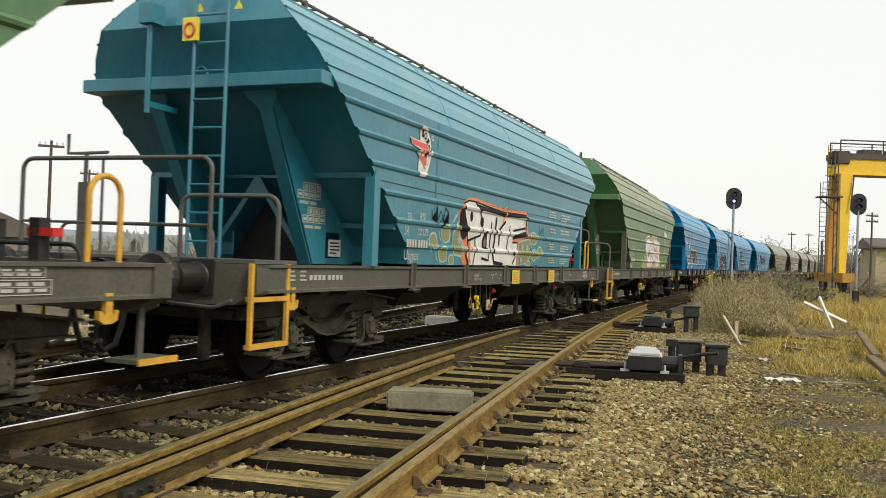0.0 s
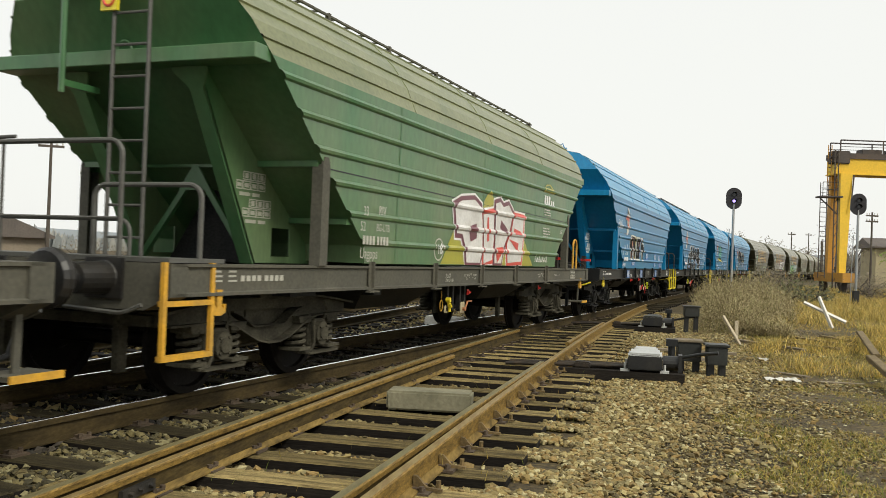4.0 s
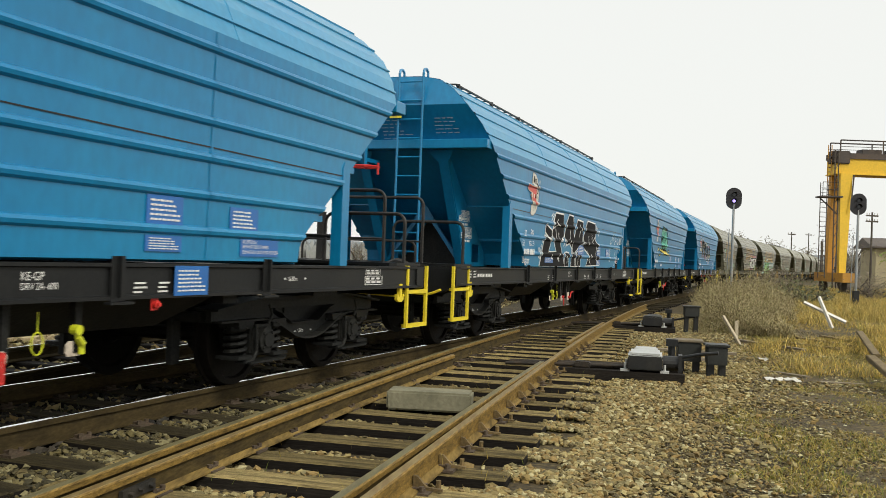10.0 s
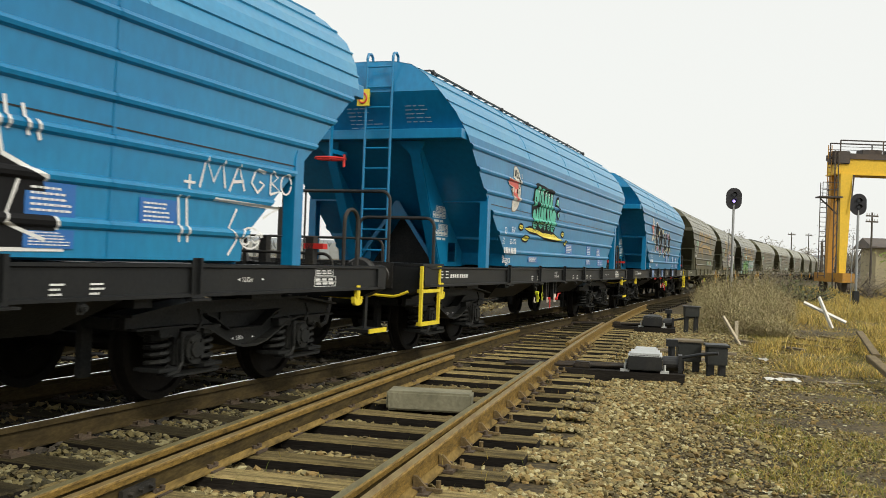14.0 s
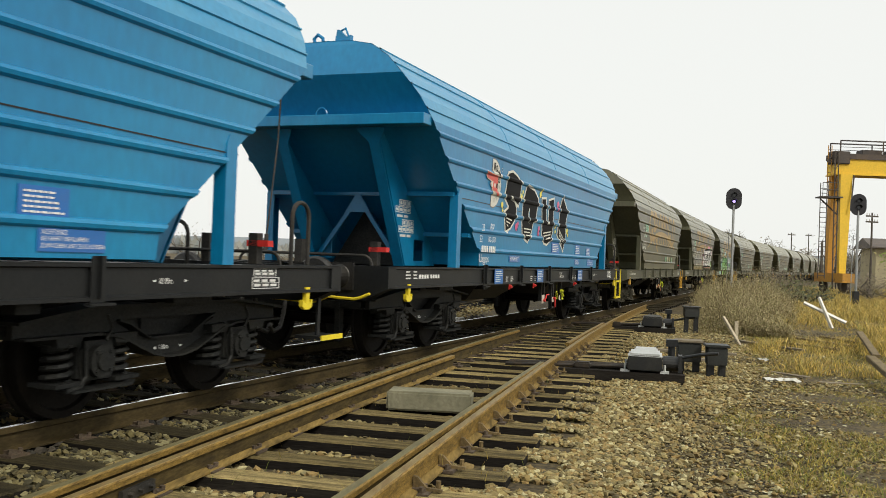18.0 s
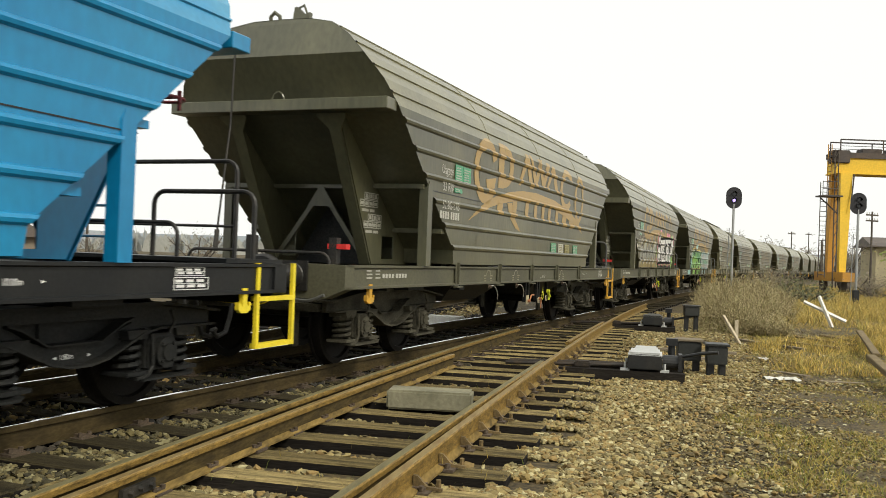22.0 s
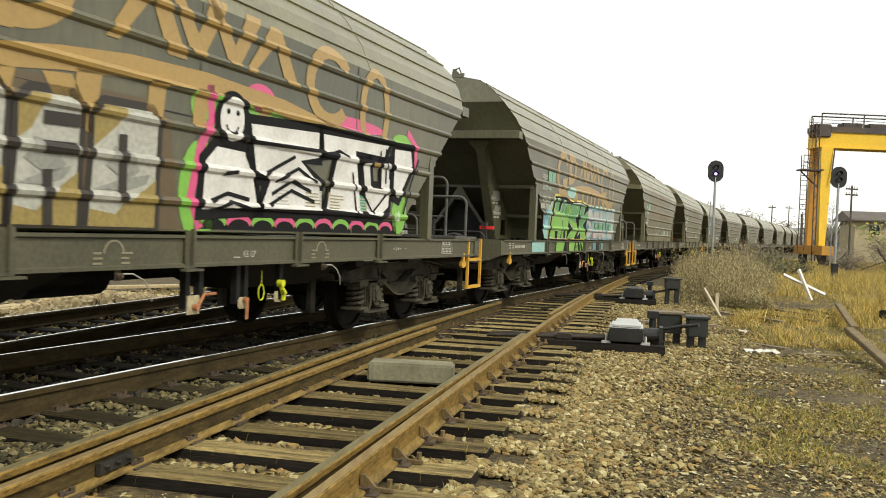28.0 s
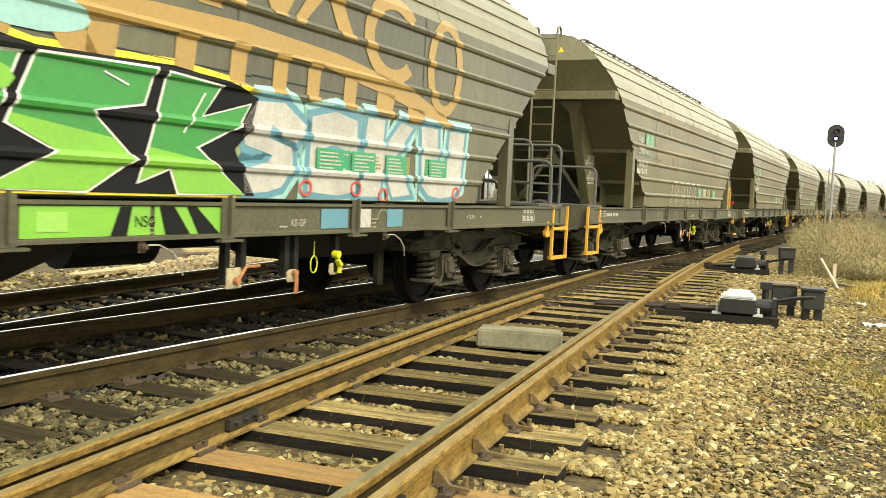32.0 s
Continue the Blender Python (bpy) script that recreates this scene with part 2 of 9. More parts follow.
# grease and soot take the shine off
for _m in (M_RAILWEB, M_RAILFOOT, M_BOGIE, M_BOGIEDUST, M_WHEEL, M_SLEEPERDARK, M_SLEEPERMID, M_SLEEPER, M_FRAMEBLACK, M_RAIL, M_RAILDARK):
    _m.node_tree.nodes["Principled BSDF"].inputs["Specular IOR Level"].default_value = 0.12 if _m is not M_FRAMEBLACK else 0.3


def flat(name, c, rough=0.45, grain=0.08):
    m = mat(name, c, rough, 0, [v * 0.8 + 0.02 for v in c], 2.5, 0.45, 25, grain, 0.0)
    b = m.node_tree.nodes["Principled BSDF"]
    b.inputs["Coat Weight"].default_value, b.inputs["Coat Roughness"].default_value = 0.4, 0.3
    return m


P_WHITE = flat("white_lettering", (0.78, 0.78, 0.76))
P_DUSTWHITE = flat("dusty_white_lettering", (0.45, 0.44, 0.38))
P_BLACK = mat("black_spray", (0.006, 0.006, 0.007), 0.75, 0, (0.012, 0.012, 0.013), 2.5, 0.45, 25, 0.1, 0.0)
P_BLACK.node_tree.nodes["Principled BSDF"].inputs["Specular IOR Level"].default_value = 0.25
P_SILVER = mat("silver_spray", (0.72, 0.71, 0.69), 0.45, 0.1, (0.50, 0.48, 0.44), 3, 0.6, 30, 0.1, 0.0)
P_MAROON = flat("maroon_spray", (0.13, 0.015, 0.035))
P_RED = flat("red_spray", (0.62, 0.05, 0.03))
P_ORANGE = flat("orange_spray", (0.66, 0.17, 0.05))
P_OLIVEYEL = flat("yellow_green_spray", (0.36, 0.34, 0.02))
P_UMBER = flat("umber_spray", (0.016, 0.011, 0.006), 0.7)
P_GREYSILVER = flat("dull_silver_spray", (0.40, 0.40, 0.35), 0.5, 0.2)
P_DIRTYOCHRE = flat("dirty_ochre_spray", (0.27, 0.20, 0.055), 0.6, 0.2)
P_CLOUDGREY = flat("cloudy_grey_spray", (0.25, 0.255, 0.225), 0.5, 0.2)
P_FADED = flat("faded_khaki_lettering", (0.26, 0.235, 0.15))
P_KHAKI = flat("khaki_spray", (0.22, 0.19, 0.05))
P_MINT = flat("mint_green_spray", (0.035, 0.47, 0.32))
P_YELLOW = flat("yellow_spray", (0.80, 0.66, 0.04))
P_PINK = flat("pink_spray", (0.62, 0.07, 0.21))
P_LIME = flat("lime_green_spray", (0.18, 0.44, 0.05))
P_GREEN = flat("deep_green_spray", (0.03, 0.24, 0.045))
M_LIMEPALE = flat("pale_lime_spray", (0.26, 0.52, 0.10))
P_PALE = mat("dusty_pale_spray", (0.46, 0.46, 0.43), 0.55, 0, (0.30, 0.29, 0.26), 3, 0.6, 30, 0.12, 0.0)
P_CYAN = flat("pale_cyan_spray", (0.28, 0.52, 0.50))
P_BLUEGREY = flat("blue_grey_spray", (0.09, 0.25, 0.33))
P_OCHRE = flat("ochre_lettering", (0.36, 0.228, 0.06), 0.6)
# emblem of the farther wagons: haze and sheen wash-out put into the ochre
P_OCHREHAZED = flat("hazed_faded_ochre_lettering", (0.185, 0.14, 0.065), 0.6)
P_BLUESIGN = flat("blue_notice", (0.008, 0.125, 0.42))
P_GREENSIGN = flat("green_notice", (0.02, 0.27, 0.12))
P_YELSIGN = flat("yellow_notice", (0.72, 0.45, 0.03))
P_CREAM = flat("cream_disc", (0.66, 0.64, 0.56))
P_BROWN = flat("brown_spray", (0.10, 0.066, 0.026))
P_PRINTBLUE = flat("faint_pale_print", (0.22, 0.34, 0.42))

# painted sheets keep a thin sheen that whitens where they are seen edge-on
for _m in (M_BLUE, M_BLUEROOF, M_TEAL, M_TEALROOF, M_GREEN, M_GREENROOF, M_OLIVE, M_OLIVEROOF, M_OLIVEPALE, M_OLIVEPALEROOF, P_OCHRE, P_OCHREHAZED):
    _b = _m.node_tree.nodes["Principled BSDF"]
    _b.inputs["Specular IOR Level"].default_value = 0.3 if _m in (M_BLUE, M_BLUEROOF) else 0.5
    _b.inputs["Coat Weight"].default_value, _b.inputs["Coat Roughness"].default_value = 0.48 if _m in (M_BLUE, M_BLUEROOF) else 0.6, 0.26

# ---- ground ----
def ground_mesh():
    bm = bmesh.new()
    xs = [-900, -500, -250, -120, -60, -40] + [i for i in range(-30, 61, 1)] + [70, 90, 120, 200, 350, 600, 900]
    ys = [-300, -120, -60, -30, -15, -8] + [i for i in range(-4, 61, 1)] + [65, 70, 80, 90, 105, 120, 150, 200, 300, 450, 700, 1100, 1600]
    rows = [[bm.verts.new((x, y, ground_z(x, y))) for x in xs] for y in ys]
    for a, b in zip(rows, rows[1:]):
        for i in range(len(xs) - 1):
            bm.faces.new((a[i], a[i + 1], b[i + 1], b[i]))
    return bm


def ground_z(x, y):
    # the bed under the rails, falling a little beside it
    z = -0.26
    side = x - 0.27 * y
    if side > 1.2:
        z -= 0.05 * min((side - 1.2) / 3, 1)
    if abs(x) < 80 and -20 < y < 80:
        z += 0.03 * noise.noise(Vector((x * 0.7, y * 0.7, 0)))
    return z


M_GROUND = mat("dry_soil_and_gravel", (0.056, 0.040, 0.016), 0.95, 0, (0.115, 0.085, 0.032), 2.2, 0.8, 22, 0.7, 1.4)
ground = thing("ground", "bare brown soil with gravel and dry grass", "ground", kind="structure", bm=ground_mesh(), material=M_GROUND, smooth=True)


# ---- rails ----
HEAD = [(-0.009, -0.052), (-0.035, -0.040), (-0.036, -0.008), (-0.028, 0.0), (0.028, 0.0), (0.036, -0.008), (0.035, -0.040), (0.009, -0.052)]
STEM = [(-0.012, -0.146), (0.012, -0.146), (0.009, -0.050), (-0.009, -0.050)]
FOOT = [(-0.07, -0.172), (0.07, -0.172), (0.07, -0.160), (0.013, -0.142), (-0.013, -0.142), (-0.07, -0.160)]


def sweep(pts, prof):
    """The profile drawn along points on the plan."""
    bm = bmesh.new()
    rings = []
    for i, (x, y) in enumerate(pts):
        a, b = pts[max(i - 1, 0)], pts[min(i + 1, len(pts) - 1)]
        d = Vector((b[0] - a[0], b[1] - a[1])).normalized()
        rings.append([bm.verts.new((x + d.y * u, y - d.x * u, v)) for u, v in prof])
    n = len(prof)
    for p, q in zip(rings, rings[1:]):
        for k in range(n):
            bm.faces.new((p[k], p[(k + 1) % n], q[(k + 1) % n], q[k]))
    bm.faces.new(rings[0])
    bm.faces.new(rings[-1][::-1])
    return bm


def rail(parent, pts, top, name="rail", label="", side=None, web=None, foot=None, worn=0.026):
    """A rail: web, dark for shade and grease on some, with the rolled head, the foot and the worn running strip on it.
    """
    side = side or M_RAIL
    ob = part(name, sweep(pts, STEM), web or side, parent, label)
    part("rail_head", sweep(pts, HEAD), side, ob)
    part("rail_foot", sweep(pts, FOOT), foot or web or side, ob)
    part("running_strip", sweep(pts, [(-worn - 0.001, -0.002), (worn + 0.001, -0.002), (worn - 0.001, 0.003), (0.001 - worn, 0.003)]), top, ob)
    return ob


def line_pts(a, b, step, side):
    n = int((b - a) / step)
    return [on_line(a + i * (b - a) / n, side)[:2] for i in range(n + 1)]


track_1 = thing("track_1", "railway track with polished rails under the train", "railway track", kind="structure")
rail(track_1, line_pts(-60, 330, 2.0, 0.7535), M_RAILTOP, side=M_RAILDARK, worn=0.016)
rail(track_1, line_pts(-60, 330, 2.0, -0.7535), M_RAILTOP, side=M_RAILDARK, worn=0.016)


# the turnout track: its two outer rails, by way of a few plan points
def smooth_line(pts, step=0.5):
    ys = np.arange(pts[0][1], pts[-1][1] + 1e-6, step)
    c = np.polyfit([p[1] for p in pts], [p[0] for p in pts], 3)
    return [(float(np.polyval(c, y)), float(y)) for y in ys]


NL_LINE = [(-3.05, 0.5), (-2.56, 2.6), (-2.07, 4.75), (-1.59, 6.85), (-0.84, 9.66), (0.10, 12.92), (0.60, 14.6), (1.12, 16.3), (1.62, 17.9)]
NR_LINE = [(-1.45, 0.5), (-0.95, 2.6), (-0.34, 5.03), (0.12, 6.91), (0.72, 9.36), (1.21, 11.24), (1.95, 13.95), (3.05, 17.9), (4.70, 23.8), (5.9, 27.8), (7.05, 31.2)]
track_2 = thing("track_2", "rusty turnout track with wooden sleepers", "railway track", kind="structure")
NL_PTS, NR_PTS = smooth_line(NL_LINE), smooth_line(NR_LINE)


def run_on(pts, n=24):
    """The line carried on straight behind its first point."""
    (x0, y0), (x1, y1) = pts[0], pts[1]
    return [(x0 - (x1 - x0) * k, y0 - (y1 - y0) * k) for k in range(n, 0, -1)] + pts


NL_PTS, NR_PTS = run_on(NL_PTS), run_on(NR_PTS)
rail(track_2, NL_PTS, M_RAILMOSS, web=M_RAILWEB)
rail(track_2, NR_PTS, M_RAILDULL, foot=M_RAILFOOT)


def beside(pts, y0, y1, off0, off1):
    """A line at a changing distance to the right of another, between two y."""
    out = []
    for i, (x, y) in enumerate(pts):
        if y0 <= y <= y1:
            a, b = pts[max(i - 1, 0)], pts[min(i + 1, len(pts) - 1)]
            d = Vector((b[0] - a[0], b[1] - a[1])).normalized()
            o = off0 + (off1 - off0) * (y - y0) / (y1 - y0)
            out.append((x + d.y * o, y - d.x * o))
    return out


rail(track_2, beside(NL_PTS, -6.0, 12.7, 0.149, 0.225), M_RAILDULL, "switch_blade", web=M_RAILWEB, foot=M_RAILFOOT)
rail(track_2, beside(NR_PTS, -6.0, 12.0, -0.257, -0.072), M_RAILMOSS, "switch_blade", web=M_RAILWEB)
rail(track_2, beside(NR_PTS, 15.0, 20.5, -0.12, -0.09), M_RAILDULL, "check_rail")

track_3 = thing("track_3", "railway track with bright rails behind the train", "railway track", kind="structure")
rail(track_3, [(-5.55 + 0.232 * (y - 10.0) - 0.06, y) for y in range(7, 70, 3)], M_RAILTOP, side=M_RAILDARK, worn=0.016)
rail(track_3, [(-3.99 + 0.232 * (y - 10.0) - 0.06, y) for y in range(5, 70, 3)], M_RAILTOP, side=M_RAILDARK, worn=0.016)

# ---- sleepers ----
_bm = bmesh.new()
box(_bm, -1.3, 1.3, -0.125, 0.125, -0.17, 0.0)
bmesh.ops.bevel(_bm, geom=list(_bm.edges), offset=0.012, segments=1, affect="EDGES")
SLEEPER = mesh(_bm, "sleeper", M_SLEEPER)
# flanks darker than the weathered top
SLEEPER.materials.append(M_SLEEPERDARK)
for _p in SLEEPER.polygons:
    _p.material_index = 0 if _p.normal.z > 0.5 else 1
_rnd = random.Random(3)


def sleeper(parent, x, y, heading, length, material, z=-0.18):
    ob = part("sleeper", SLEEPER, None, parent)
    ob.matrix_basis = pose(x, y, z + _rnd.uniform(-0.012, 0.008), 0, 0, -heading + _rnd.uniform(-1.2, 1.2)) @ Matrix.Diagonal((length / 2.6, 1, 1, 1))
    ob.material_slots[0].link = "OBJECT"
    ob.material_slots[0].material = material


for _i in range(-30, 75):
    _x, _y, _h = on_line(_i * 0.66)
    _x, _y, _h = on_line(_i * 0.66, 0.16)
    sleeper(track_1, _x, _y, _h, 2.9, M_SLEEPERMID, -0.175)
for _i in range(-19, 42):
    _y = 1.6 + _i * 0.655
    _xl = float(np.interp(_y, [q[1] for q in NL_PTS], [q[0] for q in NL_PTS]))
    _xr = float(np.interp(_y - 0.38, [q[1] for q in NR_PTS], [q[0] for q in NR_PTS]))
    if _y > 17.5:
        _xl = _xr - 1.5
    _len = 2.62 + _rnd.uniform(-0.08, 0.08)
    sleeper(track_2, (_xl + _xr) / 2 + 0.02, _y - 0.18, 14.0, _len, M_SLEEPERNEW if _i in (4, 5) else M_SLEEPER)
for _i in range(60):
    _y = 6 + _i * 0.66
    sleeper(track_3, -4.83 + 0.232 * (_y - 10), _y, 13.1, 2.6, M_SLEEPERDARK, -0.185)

# ---- hopper wagons ----
RIBS = (1.46, 1.75, 2.05, 2.345, 2.64, 2.93)
# outline of half the body across the wagon: half width at a height
SECTION = [(1.22, 1.50), (3.06, 1.53), (3.36, 1.40), (3.64, 1.20), (3.88, 0.96), (4.05, 0.70), (4.11, 0.40), (4.12, 0.0)]
# how far the body reaches from the middle at a height
REACH = [(1.22, 4.12), (1.42, 4.15), (2.31, 5.25), (3.06, 6.15), (3.64, 6.46), (4.05, 6.33), (4.12, 6.30)]
SHIFT = 0.21  # the body sits a little behind the middle of the frame
BODY = [(1.22, 1.50)]
for _z in RIBS:
    _w = 1.50 + 0.03 * (_z - 1.22) / 1.84
    BODY += [(_z - 0.05, _w), (_z - 0.032, _w + 0.026), (_z - 0.005, _w + 0.034), (_z + 0.02, _w + 0.022), (_z + 0.03, _w)]
BODY += SECTION[1:]


def reach(z):
    return float(np.interp(z, [a for a, _ in REACH], [b for _, b in REACH]))


def skin(z):
    """Half width of the ribbed body at a height."""
    return float(np.interp(z, [a for a, _ in BODY], [b for _, b in BODY]))


def side_sheet_mesh(bm):
    """Ribbed side sheet up to the shoulder, with sloping front and back edges."""
    n = 12
    rows = [[bm.verts.new((1.42, (2 * i / n - 1) * 4.1, 1.20)) for i in range(n + 1)]]
    for z, w in BODY:
        if z > 3.07:
            break
        rows.append([bm.verts.new((w, (2 * i / n - 1) * reach(z), z)) for i in range(n + 1)])
    for a, b in zip(rows, rows[1:]):
        for i in range(n):
            bm.faces.new((a[i], a[i + 1], b[i + 1], b[i]))


def seam_mesh(bm):
    """Upright weld strip that follows the ribs of the side sheet."""
    pts = [(skin(z), z) for z, _ in BODY if z < 3.07]
    a = [bm.verts.new((x + 0.006, -0.014, z)) for x, z in pts]
    b = [bm.verts.new((x + 0.006, 0.014, z)) for x, z in pts]
    for i in range(len(pts) - 1):
        bm.faces.new((a[i], b[i], b[i + 1], a[i + 1]))


def roof_mesh(bm):
    """Curved roof with lengthwise beads pressed into it."""
    n = 12
    prof = [q for q in SECTION if q[0] > 3.0]
    half = []
    for (z0, w0), (z1, w1) in zip(prof, prof[1:]):
        half.append((w0, z0))
        if w1 > 0.45:
            d = Vector((w1 - w0, z1 - z0))
            o = Vector((-d.y, d.x)).normalized() * -0.018
            for k, lift in ((0.46, 0), (0.48, 1), (0.54, 1), (0.56, 0)):
                half.append((w0 + d.x * k + o.x * lift, z0 + d.y * k + o.y * lift))
    half.append((0, 4.12))
    full = [(-w, z) for w, z in half] + [(w, z) for w, z in half[::-1][1:]]
    rows = [[bm.verts.new((x, (2 * i / n - 1) * reach(min(z, 4.12)), z)) for i in range(n + 1)] for x, z in full]
    for a, b in zip(rows, rows[1:]):
        for i in range(n):
            bm.faces.new((a[i], a[i + 1], b[i + 1], b[i]))


def roof_seam_mesh(bm):
    prof = [q for q in SECTION if q[0] > 3.0]
    tube(bm, [(w, 0, z + 0.002) for z, w in prof] + [(-w, 0, z + 0.002) for z, w in prof[::-1][1:]], 0.008, 5)


def end_sheet_mesh(bm):
    """The sloping end sheet, with the hipped strip under the roof."""
    a, b = [], []
    for z, w in BODY:
        a.append(bm.verts.new((-w + 0.004, -reach(z) + 0.006, z)))
        b.append(bm.verts.new((w - 0.004, -reach(z) + 0.006, z)))
    for i in range(len(BODY) - 1):
        bm.faces.new((a[i], b[i], b[i + 1], a[i + 1]))


def web_mesh(bm):
    """Upright plate from the leaning column back to the sloping end sheet, with a square opening at its foot."""
    for out in ([(-5.156, 1.56), (-4.0, 1.56), (-4.94, 2.31), (-5.70, 2.96), (-5.95, 2.96)], [(-4.95, 1.19), (-5.156, 1.56), (-4.66, 1.56), (-4.66, 1.19)],
                [(-4.66, 1.19), (-4.66, 1.26), (-4.30, 1.26), (-4.30, 1.19)], [(-4.30, 1.19), (-4.30, 1.56), (-4.0, 1.56), (-3.86, 1.42), (-3.86, 1.19)]):
        prism(bm, out, -0.007, 0.007, "x")


def ledge_mesh(bm):
    """Cross member between the web and the side post."""
    box(bm, 0.767, 1.47, -0.09, 0.09, -0.03, 0.03)


def lifting_ring_mesh(bm):
    tube(bm, [(0.085 * math.cos(k * math.pi / 8), 0, 0.11 * math.sin(k * math.pi / 8)) for k in range(9)], 0.012, 6)


def lever_bar_mesh(bm):
    """Uncoupling lever that reaches out below the headstock."""
    tube(bm, [(0.35, 0, 0.03), (1.12, -0.02, 0.0), (1.20, -0.02, 0.02), (1.32, -0.02, 0.07)], 0.018, 6)


def shade_plate_mesh(bm):
    # dark triangle behind the brace, standing in for the shade there
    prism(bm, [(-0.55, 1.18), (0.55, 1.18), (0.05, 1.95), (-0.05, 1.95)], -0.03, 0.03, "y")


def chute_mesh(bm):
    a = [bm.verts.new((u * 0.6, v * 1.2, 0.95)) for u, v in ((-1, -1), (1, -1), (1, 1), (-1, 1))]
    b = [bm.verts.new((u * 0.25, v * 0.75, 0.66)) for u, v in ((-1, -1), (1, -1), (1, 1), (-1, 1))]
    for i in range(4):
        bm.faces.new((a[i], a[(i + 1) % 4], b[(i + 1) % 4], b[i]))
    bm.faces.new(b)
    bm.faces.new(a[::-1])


def cable_mesh(bm):
    tube(bm, [(0, -0.05, 2.75), (0, -0.1, 1.6), (0.01, -0.3, 0.35)], 0.012, 6)
    tube(bm, [(0.01, -0.3, 0.35), (0.01, -0.33, 0.1)], 0.03, 6)


def solebar_mesh(bm):
    prism(bm, [(1.36, 1.19), (1.50, 1.19), (1.50, 1.165), (1.475, 1.155), (1.475, 0.965), (1.50, 0.955), (1.50, 0.93), (1.36, 0.93)], -7.2, 7.2, "y")


def headstock_mesh(bm):
    prism(bm, [(-1.50, 1.19), (1.50, 1.19), (1.50, 0.93), (1.25, 0.82), (-1.25, 0.82), (-1.50, 0.93)], -0.1, 0.1, "y")


def deck_mesh(bm):
    box(bm, -0.4, 0.4, -7.0, 7.0, 0.86, 1.1)
    for e in (-1, 1):
        box(bm, -1.36, 1.36, e * 5 - 0.25, e * 5 + 0.25, 0.88, 1.14)
        box(bm, -1.36, 1.36, e * 3.3 - 0.1, e * 3.3 + 0.1, 0.85, 1.14)
        box(bm, -1.30, -0.45, e * 6.2 - 0.7, e * 6.2 + 0.7, 1.10, 1.14)
        box(bm, 0.45, 1.30, e * 6.2 - 0.7, e * 6.2 + 0.7, 1.10, 1.14)


def post_mesh(bm):
    prism(bm, [(-0.075, 0.0), (0.075, 0.0), (0.075, 1.0), (0.04, 1.08), (-0.04, 1.08), (-0.075, 1.0)], -0.012, 0.012, "x")
    box(bm, -0.11, -0.012, -0.075, -0.063, 0, 1.0)
    box(bm, -0.11, -0.012, 0.063, 0.075, 0, 1.0)


def bracket_mesh(bm):
    box(bm, -0.012, 0.0, -0.07, 0.07, -0.27, 0.05)
    box(bm, 0.0, 0.035, -0.008, 0.008, -0.24, 0.05)
    box(bm, -0.012, 0.05, -0.12, 0.12, -0.29, -0.272)


def beam_mesh(bm):
    prism(bm, [(-1.50, -0.07), (1.50, -0.07), (1.50, 0.07), (-1.50, 0.07)], -0.14, 0.12, "y")
    bmesh.ops.bevel(bm, geom=list(bm.edges), offset=0.008, segments=1, affect="EDGES")


def strut_mesh(bm):
    """Leaning end column: a narrow flange with a gusset under the beam."""
    out = [(-0.21, 1.80), (0.17, 1.80), (0.17, 1.76), (0.075, 1.62), (0.075, 0), (-0.075, 0), (-0.075, 1.62), (-0.21, 1.76)]
    a = [bm.verts.new((x, 1.0 - 1.0 * z / 1.76, z)) for x, z in out]
    b = [bm.verts.new((x, 1.02 - 1.0 * z / 1.76, z)) for x, z in out]
    bm.faces.new(a)
    bm.faces.new(b[::-1])
    for i in range(len(a)):
        j = (i + 1) % len(a)
        bm.faces.new((a[j], a[i], b[i], b[j]))


def brace_mesh(bm):
    """Inverted V in front of the slope sheet."""
    for s in (-1, 1):
        prism(bm, [(0, 1.0), (0, 0.90), (s * 0.66, 0), (s * 0.735, 0)], -0.03, 0.03, "y")
    prism(bm, [(-0.20, 0.74), (0.20, 0.74), (0.03, 1.0), (-0.03, 1.0)], -0.04, -0.031, "y")


def shelf_mesh(bm):
    box(bm, -0.75, 0.75, -0.05, 0.05, -0.03, 0.02)


def buffer_mesh(bm):
    def ring(y, r, n=20):
        return [bm.verts.new((r * math.cos(k * 2 * math.pi / n), y, r * math.sin(k * 2 * math.pi / n))) for k in range(n)]
    rings = [ring(y, r) for y, r in ((0.1, 0.15), (-0.02, 0.15), (-0.04, 0.13), (-0.36, 0.12), (-0.37, 0.085), (-0.50, 0.085), (-0.52, 0.20), (-0.555, 0.225), (-0.585, 0.22), (-0.60, 0.12))]
    for p, q in zip(rings, rings[1:]):
        for k in range(20):
            bm.faces.new((p[k], p[(k + 1) % 20], q[(k + 1) % 20], q[k]))
    bm.faces.new(rings[-1])
    box(bm, -0.18, 0.18, -0.03, 0.0, -0.16, 0.16)


def coupling_mesh(bm):
    prism(bm, [(0.1, 0.05), (-0.30, 0.05), (-0.42, 0.10), (-0.45, 0.02), (-0.36, -0.02), (-0.30, -0.06), (0.1, -0.05)], -0.03, 0.03, "x")
    tube(bm, [(-0.05, -0.30, 0), (-0.05, -0.55, -0.16), (-0.05, -0.75, -0.2)], 0.025)
    tube(bm, [(0.05, -0.30, 0), (0.05, -0.55, -0.16), (0.05, -0.75, -0.2)], 0.025)


def hose_mesh(bm):
    tube(bm, [(0, 0.05, 0), (0, -0.12, 0.02), (0, -0.25, -0.1), (0.02, -0.33, -0.32), (0.02, -0.40, -0.48), (0.02, -0.55, -0.52), (0.02, -0.64, -0.44)], 0.026, 8)


